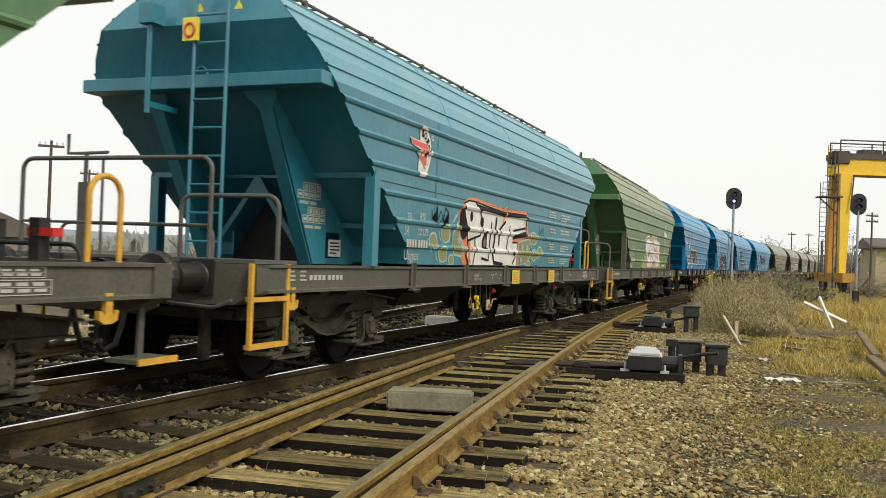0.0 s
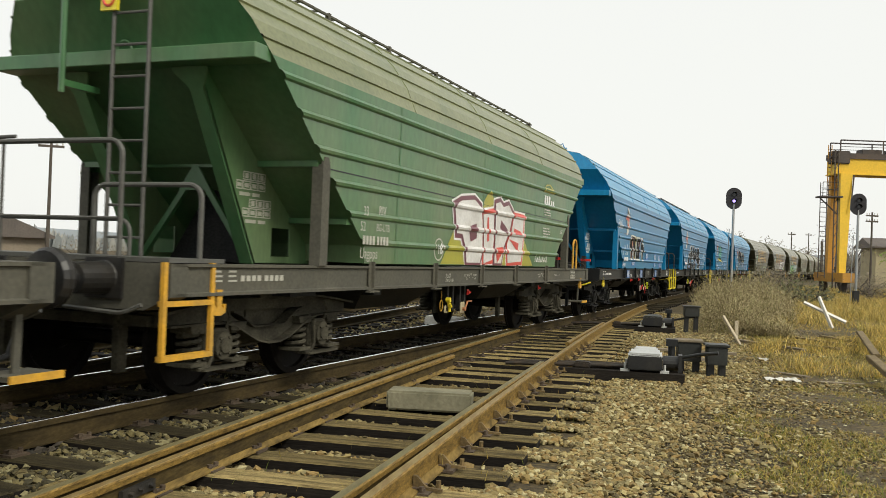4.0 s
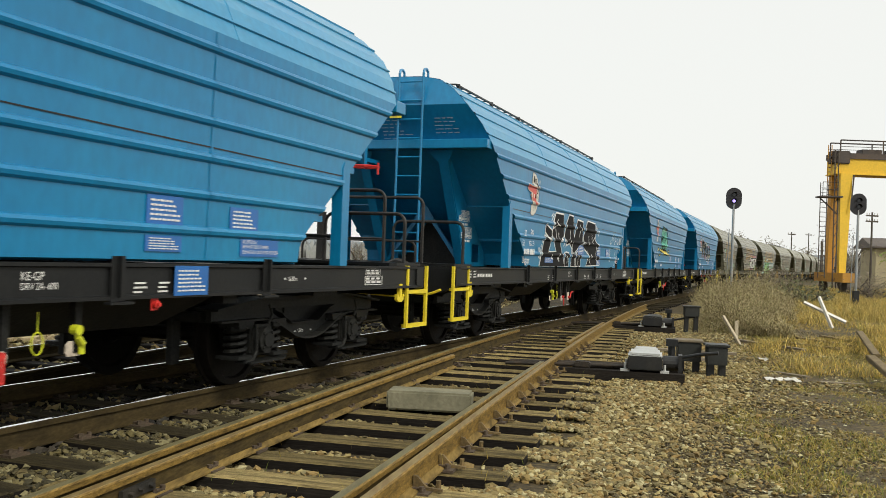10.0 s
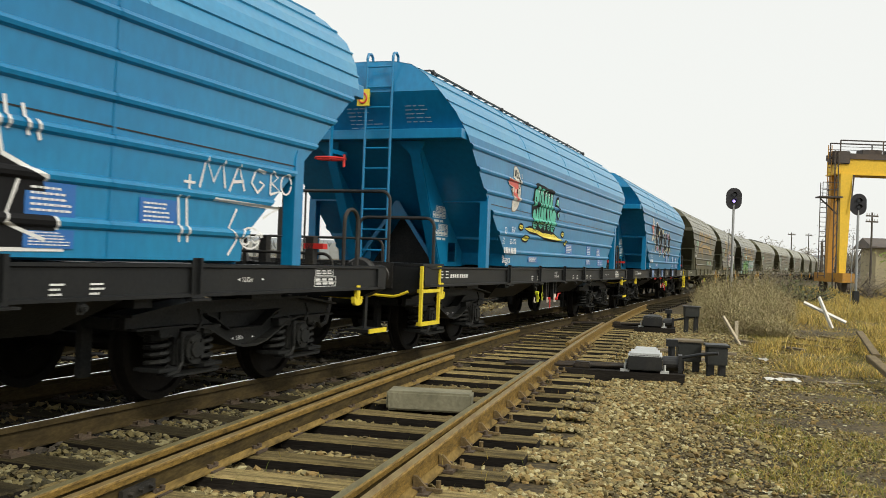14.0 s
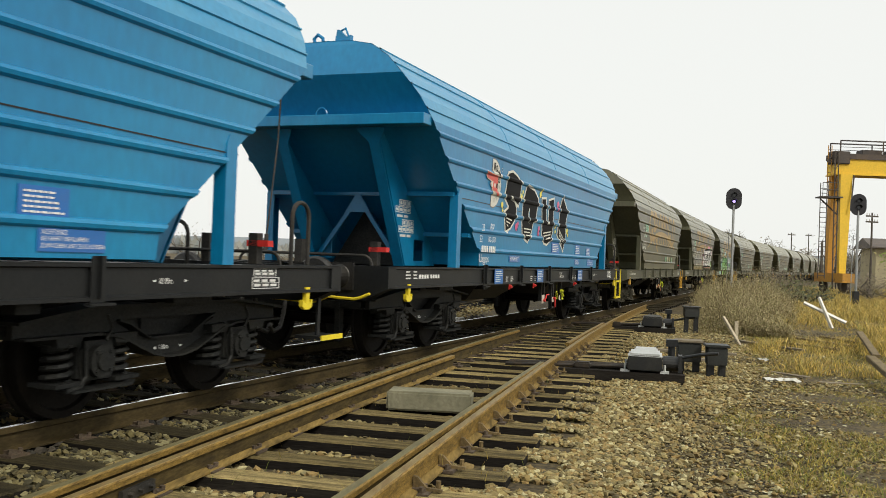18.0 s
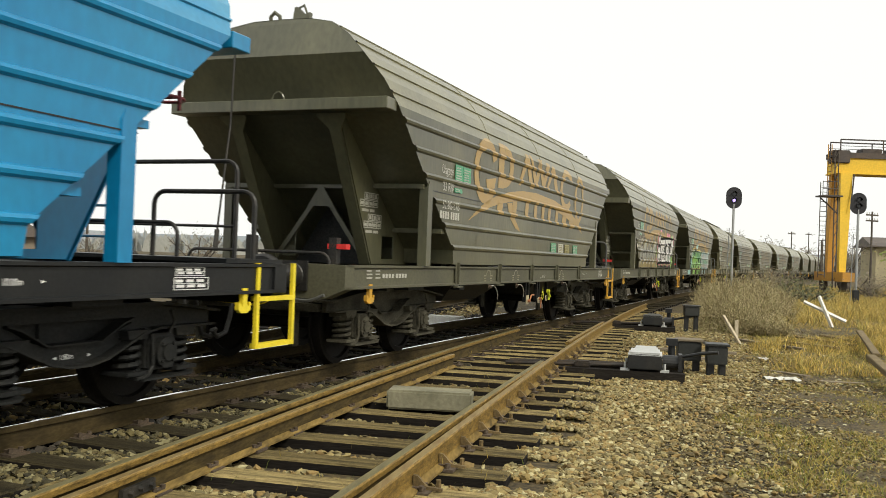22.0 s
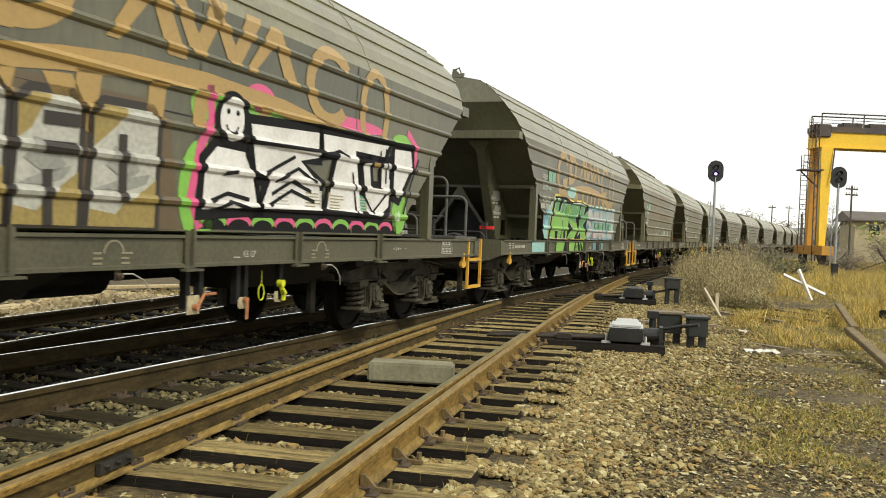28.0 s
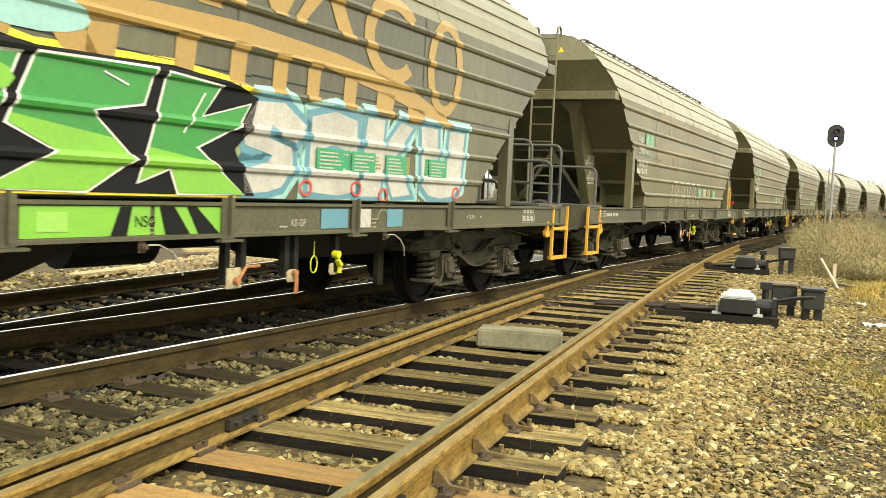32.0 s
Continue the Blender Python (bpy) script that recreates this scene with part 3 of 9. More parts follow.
def towhook_mesh(bm):
    """Yellow rope hook hung under the frame."""
    prism(bm, [(-0.045, 0.10), (0.045, 0.10), (0.045, 0.0), (0.035, -0.07), (0.085, -0.10), (0.09, -0.05), (0.12, -0.05), (0.11, -0.14), (0.04, -0.17), (-0.06, -0.17), (-0.12, -0.13), (-0.12, -0.05), (-0.085, -0.06), (-0.04, -0.10)], -0.02, 0.02, "x")
    bmesh.ops.scale(bm, vec=(1, 0.78, 0.8), verts=bm.verts[:])


def step_mesh(bm):
    """Ladder step frame below the platform."""
    for y in (-0.30, 0.30):
        box(bm, -0.02, 0.015, y - 0.022, y + 0.022, -0.66, 0.10)
    for z in (-0.66, -0.24):
        box(bm, -0.06, 0.02, -0.30, 0.30, z, z + 0.042)


def footstep_mesh(bm):
    """Corner step hung from one flat post."""
    prism(bm, [(-0.09, 0.52), (0.13, 0.52), (0.06, 0.40), (0.05, 0.0), (-0.01, 0.0), (0.0, 0.40)], -0.012, 0.012, "x")
    box(bm, -0.16, 0.14, -0.16, 0.28, -0.02, 0.012)


def footedge_mesh(bm):
    box(bm, 0.14, 0.16, -0.16, 0.28, -0.03, 0.02)


def ladder_mesh(bm):
    for x in (-0.2, 0.2):
        tube(bm, [(x, 0.0, 0.0), (x, 0.0, 2.8)], 0.02, 6)
    for i in range(10):
        tube(bm, [(-0.2, 0, 0.16 + i * 0.29), (0.2, 0, 0.16 + i * 0.29)], 0.013, 6)


def ladder_hoop_mesh(bm):
    """Hand hold that bends over the roof edge."""
    tube(bm, [(0, 0.0, 2.78), (0, 0.0, 2.90), (0, 0.03, 2.96), (0, 0.11, 2.98), (0, 0.17, 2.94), (0, 0.18, 2.86)], 0.021, 6)


def roof_pipe_mesh(bm):
    """Bent pipe on the roof end."""
    tube(bm, [(-0.31, 0.0, 0.0), (-0.31, -0.01, 0.08), (-0.25, -0.02, 0.13), (-0.18, -0.01, 0.08), (-0.18, 0.0, 0.0)], 0.025, 8)


def roof_catch_mesh(bm):
    """Levered hatch catch on the roof end."""
    prism(bm, [(0.01, 0.0), (0.24, 0.01), (0.25, 0.10), (0.18, 0.08), (0.07, 0.18), (0.04, 0.17)], -0.035, 0.035, "y")
    tube(bm, [(0.05, 0, 0.15), (0.15, 0, 0.20), (0.20, 0, 0.08)], 0.016, 6)


def sheet_joint_mesh(bm):
    """Lapped edge where the upper side sheet covers the lower."""
    for y0, y1, z0, z1 in ((-5.1, 0.0, 2.155, 2.125), (0.0, 5.1, 2.14, 2.110)):
        for x in (skin(2.13) + 0.001,):
            a = [bm.verts.new(q) for q in ((x + 0.004, y0, z0), (x + 0.004, y1, z1), (x + 0.002, y1, z1 + 0.011), (x + 0.002, y0, z0 + 0.011))]
            bm.faces.new(a)


def end_print(x0, z0, n, seed):
    """A block of small print in ragged lines on the end sheet."""
    def make(bm):
        rnd = random.Random(seed)
        for k in range(n):
            z = z0 - 0.052 * k
            x = x0 + rnd.uniform(0, 0.04)
            for _ in range(rnd.randint(2, 4)):
                l = rnd.uniform(0.05, 0.14)
                y = -reach(z) - 0.002
                q = [bm.verts.new(v) for v in ((x, y, z), (x + l, y, z), (x + l, y - 0.002, z + 0.012), (x, y - 0.002, z + 0.012))]
                bm.faces.new(q)
                x += l + 0.03
    return make


END_PRINTS = [end_print(-0.95, 3.38, 5, 8), end_print(-0.30, 3.42, 6, 9), end_print(0.62, 3.44, 5, 10)]


def ring_mesh(bm):
    n = 14
    tube(bm, [(0.06 * math.cos(k * 2 * math.pi / n), -0.022, 0.11 + 0.07 * math.sin(k * 2 * math.pi / n)) for k in range(n + 1)], 0.014, 6)


def pocket_mesh(bm):
    box(bm, -0.09, 0.09, -0.02, 0.02, 0.0, 0.24)


def rail_high_mesh(bm):
    tube(bm, arch((-1.30, 0, 0), (0.95, 0, 0), (0, 0, 0.92), 0.12), 0.022)
    tube(bm, [(-1.30, 0, 0.30), (0.95, 0, 0.30)], 0.014, 6)
    tube(bm, [(-0.3, 0, 0), (-0.3, 0, 0.92)], 0.014, 6)


def rail_low_mesh(bm):
    tube(bm, arch((-0.60, 0, 0), (0.50, 0, 0), (0, 0, 0.60), 0.12), 0.022)


def rail_cross_mesh(bm):
    tube(bm, arch((-0.95, 0, 0), (0.95, 0, 0), (0, 0, 0.31), 0.12), 0.018)


def platform_mesh(bm):
    prism(bm, [(-1.46, -0.30), (1.46, -0.30), (1.46, 0.42), (1.40, 0.50), (-1.40, 0.50), (-1.46, 0.42)], 0.0, 0.035, "z")


def brake_stand_mesh(bm):
    box(bm, -0.05, 0.05, -0.05, 0.05, 0, 0.72)
    tube(bm, [(0, 0, 0.7), (0, 0, 1.02)], 0.022)
    tube(bm, [(-0.24, 0, 1.22), (-0.24, 0, 1.02), (0, 0, 1.02), (0.26, 0.02, 1.03)], 0.018)


def hoop_mesh(bm):
    tube(bm, arch((-0.16, 0, 0), (0.16, 0, 0), (0, 0, 0.62), 0.15), 0.022)


def handle_mesh(bm):
    box(bm, -0.05, 0.05, -0.05, 0.05, 0, 0.30)


def signal_flap_mesh(bm):
    box(bm, -0.12, 0.12, -0.05, 0.05, 0.17, 0.23)


def handwheel_mesh(bm):
    """Discharge hand wheel on a bracket under the roof edge."""
    n = 16
    tube(bm, [(0.22 * math.cos(k * 2 * math.pi / n), 0.22 * math.sin(k * 2 * math.pi / n), 0) for k in range(n + 1)], 0.016, 6)
    for k in range(3):
        tube(bm, [(0, 0, 0), (0.22 * math.cos(k * 2.1), 0.22 * math.sin(k * 2.1), 0)], 0.012, 5)
    tube(bm, [(0.22, 0, -0.12), (0.22, 0, 0.06)], 0.02, 6)


def shaft_mesh(bm):
    tube(bm, [(0, 0, 0), (0, 0, 0.95)], 0.028)
    box(bm, -0.09, 0.09, -0.08, 0.12, 0.92, 1.12)
    box(bm, -0.03, 0.03, 0, 0.45, 0.06, 0.12)


def catwalk_mesh(bm):
    """Grated walkway along the roof."""
    for x in (0.30, 0.44, 0.58):
        box(bm, x - 0.015, x + 0.015, -5.3, 5.3, 4.15, 4.175)
    for i in range(27):
        box(bm, 0.30, 0.58, -5.3 + i * 0.407 - 0.02, -5.3 + i * 0.407 + 0.02, 4.16, 4.18)
    for i in range(7):
        box(bm, 0.55, 0.60, -5.2 + i * 1.73 - 0.03, -5.2 + i * 1.73 + 0.03, 4.05, 4.19)


def hatch_mesh(bm):
    prism(bm, [(-0.26, 4.11), (0.26, 4.11), (0.20, 4.20), (-0.20, 4.20)], -5.6, 5.6, "y")


def air_tank_mesh(bm):
    disc(bm, -0.5, 0.5, 0, 0, 0.2, 16)
    box(bm, -0.3, -0.25, -0.05, 0.05, 0, 0.45)
    box(bm, 0.25, 0.3, -0.05, 0.05, 0, 0.45)


def lever_box_mesh(bm):
    """Tall sign plate behind a changeover lever, with a chipped corner."""
    prism(bm, [(-0.085, 0.16), (0.07, 0.16), (0.085, 0.145), (0.085, 0.0), (-0.085, 0.0)], 0, 0.008, "x")


def low_plate_mesh(bm):
    """Short scalloped plate behind a hanging lever."""
    prism(bm, [(-0.08, 0.03), (-0.06, 0.0), (0.05, 0.0), (0.07, 0.03), (0.08, 0.075), (0.05, 0.105), (-0.05, 0.105), (-0.075, 0.08)], 0, 0.008, "x")


def lever_mesh(bm):
    """Changeover lever: boss, leaning arm and level handle."""
    disc(bm, 0.01, 0.05, 0.005, 0.06, 0.028, 10)
    tube(bm, [(0.04, 0.005, 0.06), (0.045, 0.09, 0.165), (0.045, 0.25, 0.165)], 0.014, 6)


def hanging_lever_mesh(bm):
    """Lever that hangs straight down from its boss, forked."""
    disc(bm, 0.01, 0.05, 0, 0.07, 0.026, 10)
    for y in (-0.013, 0.013):
        tube(bm, [(0.04, 0, 0.08), (0.045, y, 0.05), (0.045, y, -0.10)], 0.009, 6)
    tube(bm, [(0.045, -0.013, -0.10), (0.045, 0.013, -0.10)], 0.009, 6)


def pull_ring_mesh(bm):
    """Looped pull wire of the drain valve."""
    tube(bm, [(0, 0.05 * math.sin(k * math.pi / 7), 0.075 - 0.075 * math.cos(k * math.pi / 7)) for k in range(15)], 0.0055, 6)
    tube(bm, [(0, 0, 0.15), (0, 0.0, 0.28)], 0.004, 5)


def seal_wire_mesh(bm):
    """Thin wire that droops from the flap gear."""
    tube(bm, [(0, 0, 0), (0.02, 0.08, 0.0), (0.02, 0.2, -0.05), (0.02, 0.28, -0.13), (0.0, 0.33, -0.22)], 0.006, 5)


def hanger_mesh(bm):
    box(bm, -0.03, 0.03, -0.03, 0.03, -0.42, 0)


def valve_mesh(bm):
    """Drain valve: bent pipe, knob and handle."""
    tube(bm, [(0, 0.03, 0), (0, 0.03, 0.06), (0, 0.0, 0.10), (0, -0.02, 0.15)], 0.022)
    disc(bm, -0.03, 0.03, -0.025, 0.17, 0.035, 12)
    tube(bm, [(0.02, -0.02, 0.12), (0.03, 0.02, 0.07)], 0.018, 6)


def discharge_mesh(bm):
    """Slide gear under the frame: a spindle end with a square hub."""
    disc(bm, -0.02, 0.02, 0, 0, 0.04, 12)
    box(bm, 0.02, 0.05, -0.018, 0.018, -0.018, 0.018)
    box(bm, -0.03, -0.02, -0.05, 0.05, -0.06, 0.08)


def ribbon(bm, pts, t, x0, x1):
    """A flange of thickness t that follows a line in the side view."""
    for (y0, z0), (y1, z1) in zip(pts, pts[1:]):
        prism(bm, [(y0, z0), (y1, z1), (y1, z1 + t), (y0, z0 + t)], x0, x1, "x")


def bogie_mesh(bm):
    """Welded bogie frame: box ends, dipped belly with a long opening, wide flanges."""
    top = [(-1.66, 0.755), (-1.18, 0.815), (-0.88, 0.845), (0.88, 0.845), (1.18, 0.815), (1.66, 0.755)]
    belly = [(-1.60, 0.645), (-0.86, 0.645), (-0.66, 0.61), (-0.44, 0.515), (-0.28, 0.45), (-0.10, 0.415), (0.10, 0.415), (0.28, 0.45), (0.44, 0.515), (0.66, 0.61), (0.86, 0.645), (1.60, 0.645)]
    for s in (-1, 1):
        lo, hi = sorted((s * 0.99, s * 1.05))
        wide = sorted((s * 0.88, s * 1.15))
        # web plates round the opening
        for side in (-1, 1):
            prism(bm, [(side * y, z) for y, z in ((1.62, 0.655), (1.62, 0.76), (1.18, 0.82), (0.88, 0.85), (0.62, 0.85), (0.62, 0.625), (0.86, 0.655))], lo, hi, "x")
            prism(bm, [(side * y, z) for y, z in ((0.62, 0.63), (0.62, 0.70), (0.26, 0.575), (0.26, 0.455), (0.44, 0.52))], lo, hi, "x")
        prism(bm, [(-0.26, 0.455), (-0.10, 0.42), (0.10, 0.42), (0.26, 0.455), (0.26, 0.575), (-0.26, 0.575)], lo, hi, "x")
        box(bm, lo, hi, -0.62, 0.62, 0.745, 0.85)
        ribbon(bm, top, 0.022, *wide)
        ribbon(bm, belly, 0.018, *wide)
        ribbon(bm, [(-0.62, 0.735), (-0.50, 0.70), (-0.26, 0.575), (0.26, 0.575), (0.50, 0.70), (0.62, 0.735)], 0.014, *sorted((s * 0.97, s * 1.09)))
        prism(bm, [(-0.62, 0.70), (-0.62, 0.745), (0.62, 0.745), (0.62, 0.70), (0.30, 0.585), (-0.30, 0.585)], s * 0.90, s * 0.93, "x")
        box(bm, s * 1.0 - 0.16, s * 1.0 + 0.16, -0.30, 0.30, 0.868, 0.92)
        for y in (-0.9, 0.9):
            # horn guide, spring seats and the strap that ties them
            for k in (-0.165, 0.165):
                box(bm, s * 1.02 - 0.07, s * 1.02 + 0.09, y + k - 0.022, y + k + 0.022, 0.34, 0.66)
            for k in (-0.29, 0.29):
                prism(bm, [(y + k - 0.13, 0.65), (y + k + 0.13, 0.65), (y + k + 0.11, 0.58), (y + k - 0.11, 0.58)], s * 1.02 - 0.11, s * 1.02 + 0.12, "x")
            tube(bm, [(s * 1.17, y - 0.17, 0.62), (s * 1.17, y - 0.15, 0.36), (s * 1.17, y - 0.20, 0.29), (s * 1.17, y - 0.34, 0.27)], 0.016, 6)
            tube(bm, [(s * 1.16, y + 0.06, 0.80), (s * 1.17, y + 0.10, 0.70), (s * 1.17, y + 0.04, 0.61)], 0.013, 6)
            box(bm, s * 0.60, s * 0.66, y - 0.70 * (1 if y < 0 else -1) - 0.06, y - 0.70 * (1 if y < 0 else -1) + 0.06, 0.25, 0.75)
    box(bm, -0.95, 0.95, -0.22, 0.22, 0.45, 0.80)
    for y in (-1.6, 1.6):
        box(bm, -0.95, 0.95, y - 0.05, y + 0.05, 0.65, 0.74)


def spring_mesh(bm):
    pts = [(0.095 * math.cos(k * 0.7), 0.095 * math.sin(k * 0.7), k * 0.0072) for k in range(37)]
    tube(bm, pts, 0.022, 6)
    for z in (-0.03, 0.26):
        prism(bm, [(0.13 * math.cos(k * 0.628), 0.13 * math.sin(k * 0.628)) for k in range(10)], z, z + 0.02, "z")


def axlebox_mesh(bm):
    """Cast axle box with a bolted round cover, spring wings and the keeper plate below."""
    prism(bm, [(-0.15, -0.14), (0.15, -0.14), (0.17, -0.05), (0.17, 0.08), (0.12, 0.15), (-0.12, 0.15), (-0.17, 0.08), (-0.17, -0.05)], -0.10, 0.11, "x")
    disc(bm, 0.11, 0.17, 0, 0, 0.125, 16)
    disc(bm, 0.17, 0.19, 0, 0, 0.07, 12)
    for k in range(4):
        a = math.pi / 4 + k * math.pi / 2
        disc(bm, 0.17, 0.19, 0.095 * math.cos(a), 0.095 * math.sin(a), 0.016, 6)
    for s in (-1, 1):
        box(bm, -0.12, 0.14, s * 0.30 - 0.13, s * 0.30 + 0.13, -0.165, -0.135)
    prism(bm, [(-0.31, -0.205), (0.28, -0.205), (0.31, -0.185), (0.31, -0.165), (0.27, -0.188), (-0.31, -0.188)], 0.02, 0.20, "x")


def axle_mesh(bm):
    disc(bm, -1.05, 1.05, 0, 0, 0.075, 12)


def wheel_mesh(bm):
    """Wheel with flange, tread, dished web and hub."""
    n = 36
    rings = [[(x, r * math.cos(k * 2 * math.pi / n), r * math.sin(k * 2 * math.pi / n)) for k in range(n)]
             for x, r in ((0.66, 0.075), (0.66, 0.13), (0.70, 0.16), (0.72, 0.38), (0.685, 0.41), (0.685, 0.488), (0.715, 0.488), (0.718, 0.463), (0.82, 0.458), (0.823, 0.40), (0.79, 0.385), (0.775, 0.2), (0.83, 0.14), (0.86, 0.13), (0.86, 0.075))]
    vs = [[bm.verts.new(q) for q in r] for r in rings]
    for p, q in zip(vs, vs[1:]):
        for k in range(n):
            bm.faces.new((p[k], p[(k + 1) % n], q[(k + 1) % n], q[k]))


def warn_mesh(bm):
    prism(bm, [(-0.10, 0), (0.10, 0), (0, 0.17)], -0.06, -0.05, "y")


CACHE = {}


def wp(name, maker, material, parent, m=None, label="", smooth=False):
    """A part whose mesh is shared by all wagons, with a material of its own."""
    if maker not in CACHE:
        bm = bmesh.new()
        maker(bm)
        CACHE[maker] = mesh(bm, name, material, smooth)
    ob = part(name, CACHE[maker], None, parent, label, m=m)
    ob.material_slots[0].link = "OBJECT"
    ob.material_slots[0].material = material
    return ob


WHEELS = []
WAGONS = []


def flap_places(index):
    """Where the flap gear of a wagon sits along its frame."""
    return (-0.27, 3.6) if index < 3 else (-1.83, 1.32, 2.65) if index in (4, 5) else (-2.3, -0.85, 2.28)


def wagon(index, label, paint, roof, iron, bogie_iron, rail, front_platform, steps, catwalk=False, hook=None, yellow_grip=False):
    hook = hook or M_YELLOW
    w = thing("hopper_wagon", label, "freight wagon", "wagons of the goods train", m=wagon_pose(0, index))
    WAGONS.append((w, index))
    def ye(v, e, extra=0.36):
        """A place v metres from the middle, at the front or the longer rear."""
        return back - v if e < 0 and extra == 0.5 else -v if e < 0 else v + extra

    # wagons with the platform in front carry the body a little further back
    back = (0.26 if paint is M_BLUE else 0.14) if front_platform else 0.0
    at = SHIFT + (0.11 if front_platform else 0.0) + (0.06 if paint is M_BLUE and front_platform else 0.0)

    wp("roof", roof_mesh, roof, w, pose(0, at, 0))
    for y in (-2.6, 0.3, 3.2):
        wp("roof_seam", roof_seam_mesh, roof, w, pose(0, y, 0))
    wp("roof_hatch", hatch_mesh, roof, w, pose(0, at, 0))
    wp("underframe", deck_mesh, M_BOGIE, w, pose(0, 0.16, 0))
    for s in (0, 180):
        e = 1 if s else -1
        wp("side_sheet", side_sheet_mesh, paint, w, pose(0, at, 0, 0, 0, s))
        for y in (-3.0, 0.05, 2.9):
            wp("side_seam", seam_mesh, paint, w, pose(0, y, 0, 0, 0, s))
        wp("end_sheet", end_sheet_mesh, paint, w, pose(0, at, 0, 0, 0, s))
        for y, z in ((4.89, 2.20), (4.24, 1.655)):
            wp("ledge", ledge_mesh, paint, w, pose(0, ye(y, e, 0.5), z, 0, 0, 0))
            wp("ledge", ledge_mesh, paint, w, pose(0, ye(y, e, 0.5), z, 0, 0, 180))
        # added near-black plate: shade inside the V, put in as colour
        wp("bulkhead", shade_plate_mesh, M_BOGIE, w, pose(0, ye(4.62, e, 0.5), 0))
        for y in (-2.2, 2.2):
            # chutes take the near-black bogie colour, not the wagon's paint
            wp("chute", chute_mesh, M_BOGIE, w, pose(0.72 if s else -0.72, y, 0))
        wp("solebar", solebar_mesh, iron, w, pose(0, 0.16, 0, 0, 0, s))
        wp("headstock", headstock_mesh, iron, w, pose(0, ye(6.97, e), 0, 0, 0, s))
        wp("beam", beam_mesh, paint, w, pose(0, ye(6.06, e, 0.5), 3.06, 0, 0, s))
        wp("brace", brace_mesh, paint, w, pose(0, ye(4.93, e, 0.5), 1.19, 0, 0, s))
        wp("shelf", shelf_mesh, paint, w, pose(0, ye(4.88, e, 0.5), 2.2, 0, 0, s))
        wp("coupling", coupling_mesh, M_DARKIRON, w, pose(0, ye(7.1, e), 1.04, 0, 0, s))
        wp("uncoupling_lever", lever_bar_mesh, M_YELLOW if yellow_grip else M_GREYRAIL, w, pose(0, ye(7.16, e), 0.80, 0, 0, 0))
        for x in (-1, 1):
            wp("strut", strut_mesh, paint, w, pose(x * 0.69, ye(6.0, e, 0.5), 1.18, 0, 0, s))
            # green wagons: rear webs take brown, putting their shade into the colour
            wp("web", web_mesh, M_FRAMEBROWN if paint is M_GREEN and e > 0 else paint, w, pose(x * 0.758, ye(0, e, 0.5), 0, 0, 0, s))
            wp("post", post_mesh, M_FRAMEBROWN if paint is M_GREEN else paint, w, pose(x * 1.515, at + (5.0 if e > 0 else -5.08), 1.19, 0, 0, 0 if x > 0 else 180))
            wp("buffer", buffer_mesh, M_BUFFER, w, pose(x * 0.875, ye(7.07, e), 1.06, 0, 0, s))
            wp("tow_hook", towhook_mesh, hook, w, pose(x * 1.47, ye(6.42, e), 0.90))
            wp("brake_hose", hose_mesh, M_BUFFER, w, pose(x * 0.3, ye(7.07, e), 0.92, 0, 0, s))
            if front_platform and e > 0:
                step = wp("corner_step", footstep_mesh, iron, w, pose(x * 1.3, ye(6.95, e), 0.46, 0, 0, 0 if x > 0 else 180))
                wp("step_edge", footedge_mesh, hook, step)
    for y in (-3.6, -1.71, 0.15, 1.9, 3.82):
        y += -0.13 if index > 6 else 0.1 if index in (4, 5) else 0.0
        wp("bracket", bracket_mesh, iron, w, pose(1.503, y, 1.19))
        wp("bracket", bracket_mesh, iron, w, pose(-1.503, y, 1.19, 0, 0, 180))
    for y in flap_places(index):
        wp("discharge_gear", discharge_mesh, M_BOGIE if index in (4, 5) else M_RED if index < 7 else M_PLATE, w, pose(1.40 if index < 3 else 1.49, y + (0.15 if index < 3 else 0.05), 0.82 if index < 3 else 0.885) @ Matrix.Scale(0.62 if index < 3 or index > 6 else 0.75, 4))
        if index > 6:
            wp("seal_wire", seal_wire_mesh, M_PALEWIRE, w, pose(1.50, y + 0.08, 0.90))
    a = -1 if front_platform else 1
    r = 0 if front_platform else 180
    fx = 1 if front_platform else -1
    plat = M_GREYRAIL if rail is M_GREYRAIL else M_FRAMEBLACK
    wp("platform", platform_mesh, plat, w, pose(0, ye(6.75, a), 1.195, 0, 0, r))
    wp("railing", rail_high_mesh, rail, w, pose(0, ye(7.02, a), 1.23))
    wp("railing", rail_low_mesh, rail, w, pose(0.92, ye(6.62, a), 1.23))
    wp("railing", rail_cross_mesh, rail, w, pose(-0.3, ye(6.55, a), 1.23))
    wp("brake_stand", brake_stand_mesh, rail, w, pose(-0.9, ye(6.6, a), 1.23))
    wp("ladder", ladder_mesh, paint if paint is not M_GREEN else M_GREYRAIL, w, pose(0.28 * fx, ye(6.34, a, 0.5), 1.23, 0, 0, r))
    if front_platform:
        for x in (0.08, 0.48):
            wp("ladder_hoop", ladder_hoop_mesh, paint if paint is not M_GREEN else M_GREYRAIL, w, pose(x, ye(6.34, a, 0.5), 1.23, 0, 0, r))
        sign = wp("prohibition_sign", pocket_mesh, P_YELLOW, w, pose(0.05, ye(6.37, a, 0.5), 3.44), "red and yellow prohibition sign")
        wp("red_ring", ring_mesh, P_RED, sign)
    else:
        wp("roof_pipe", roof_pipe_mesh, paint, w, pose(0.1, -6.0, 4.10))
        wp("hatch_catch", roof_catch_mesh, paint, w, pose(0.1, -6.0, 4.10))
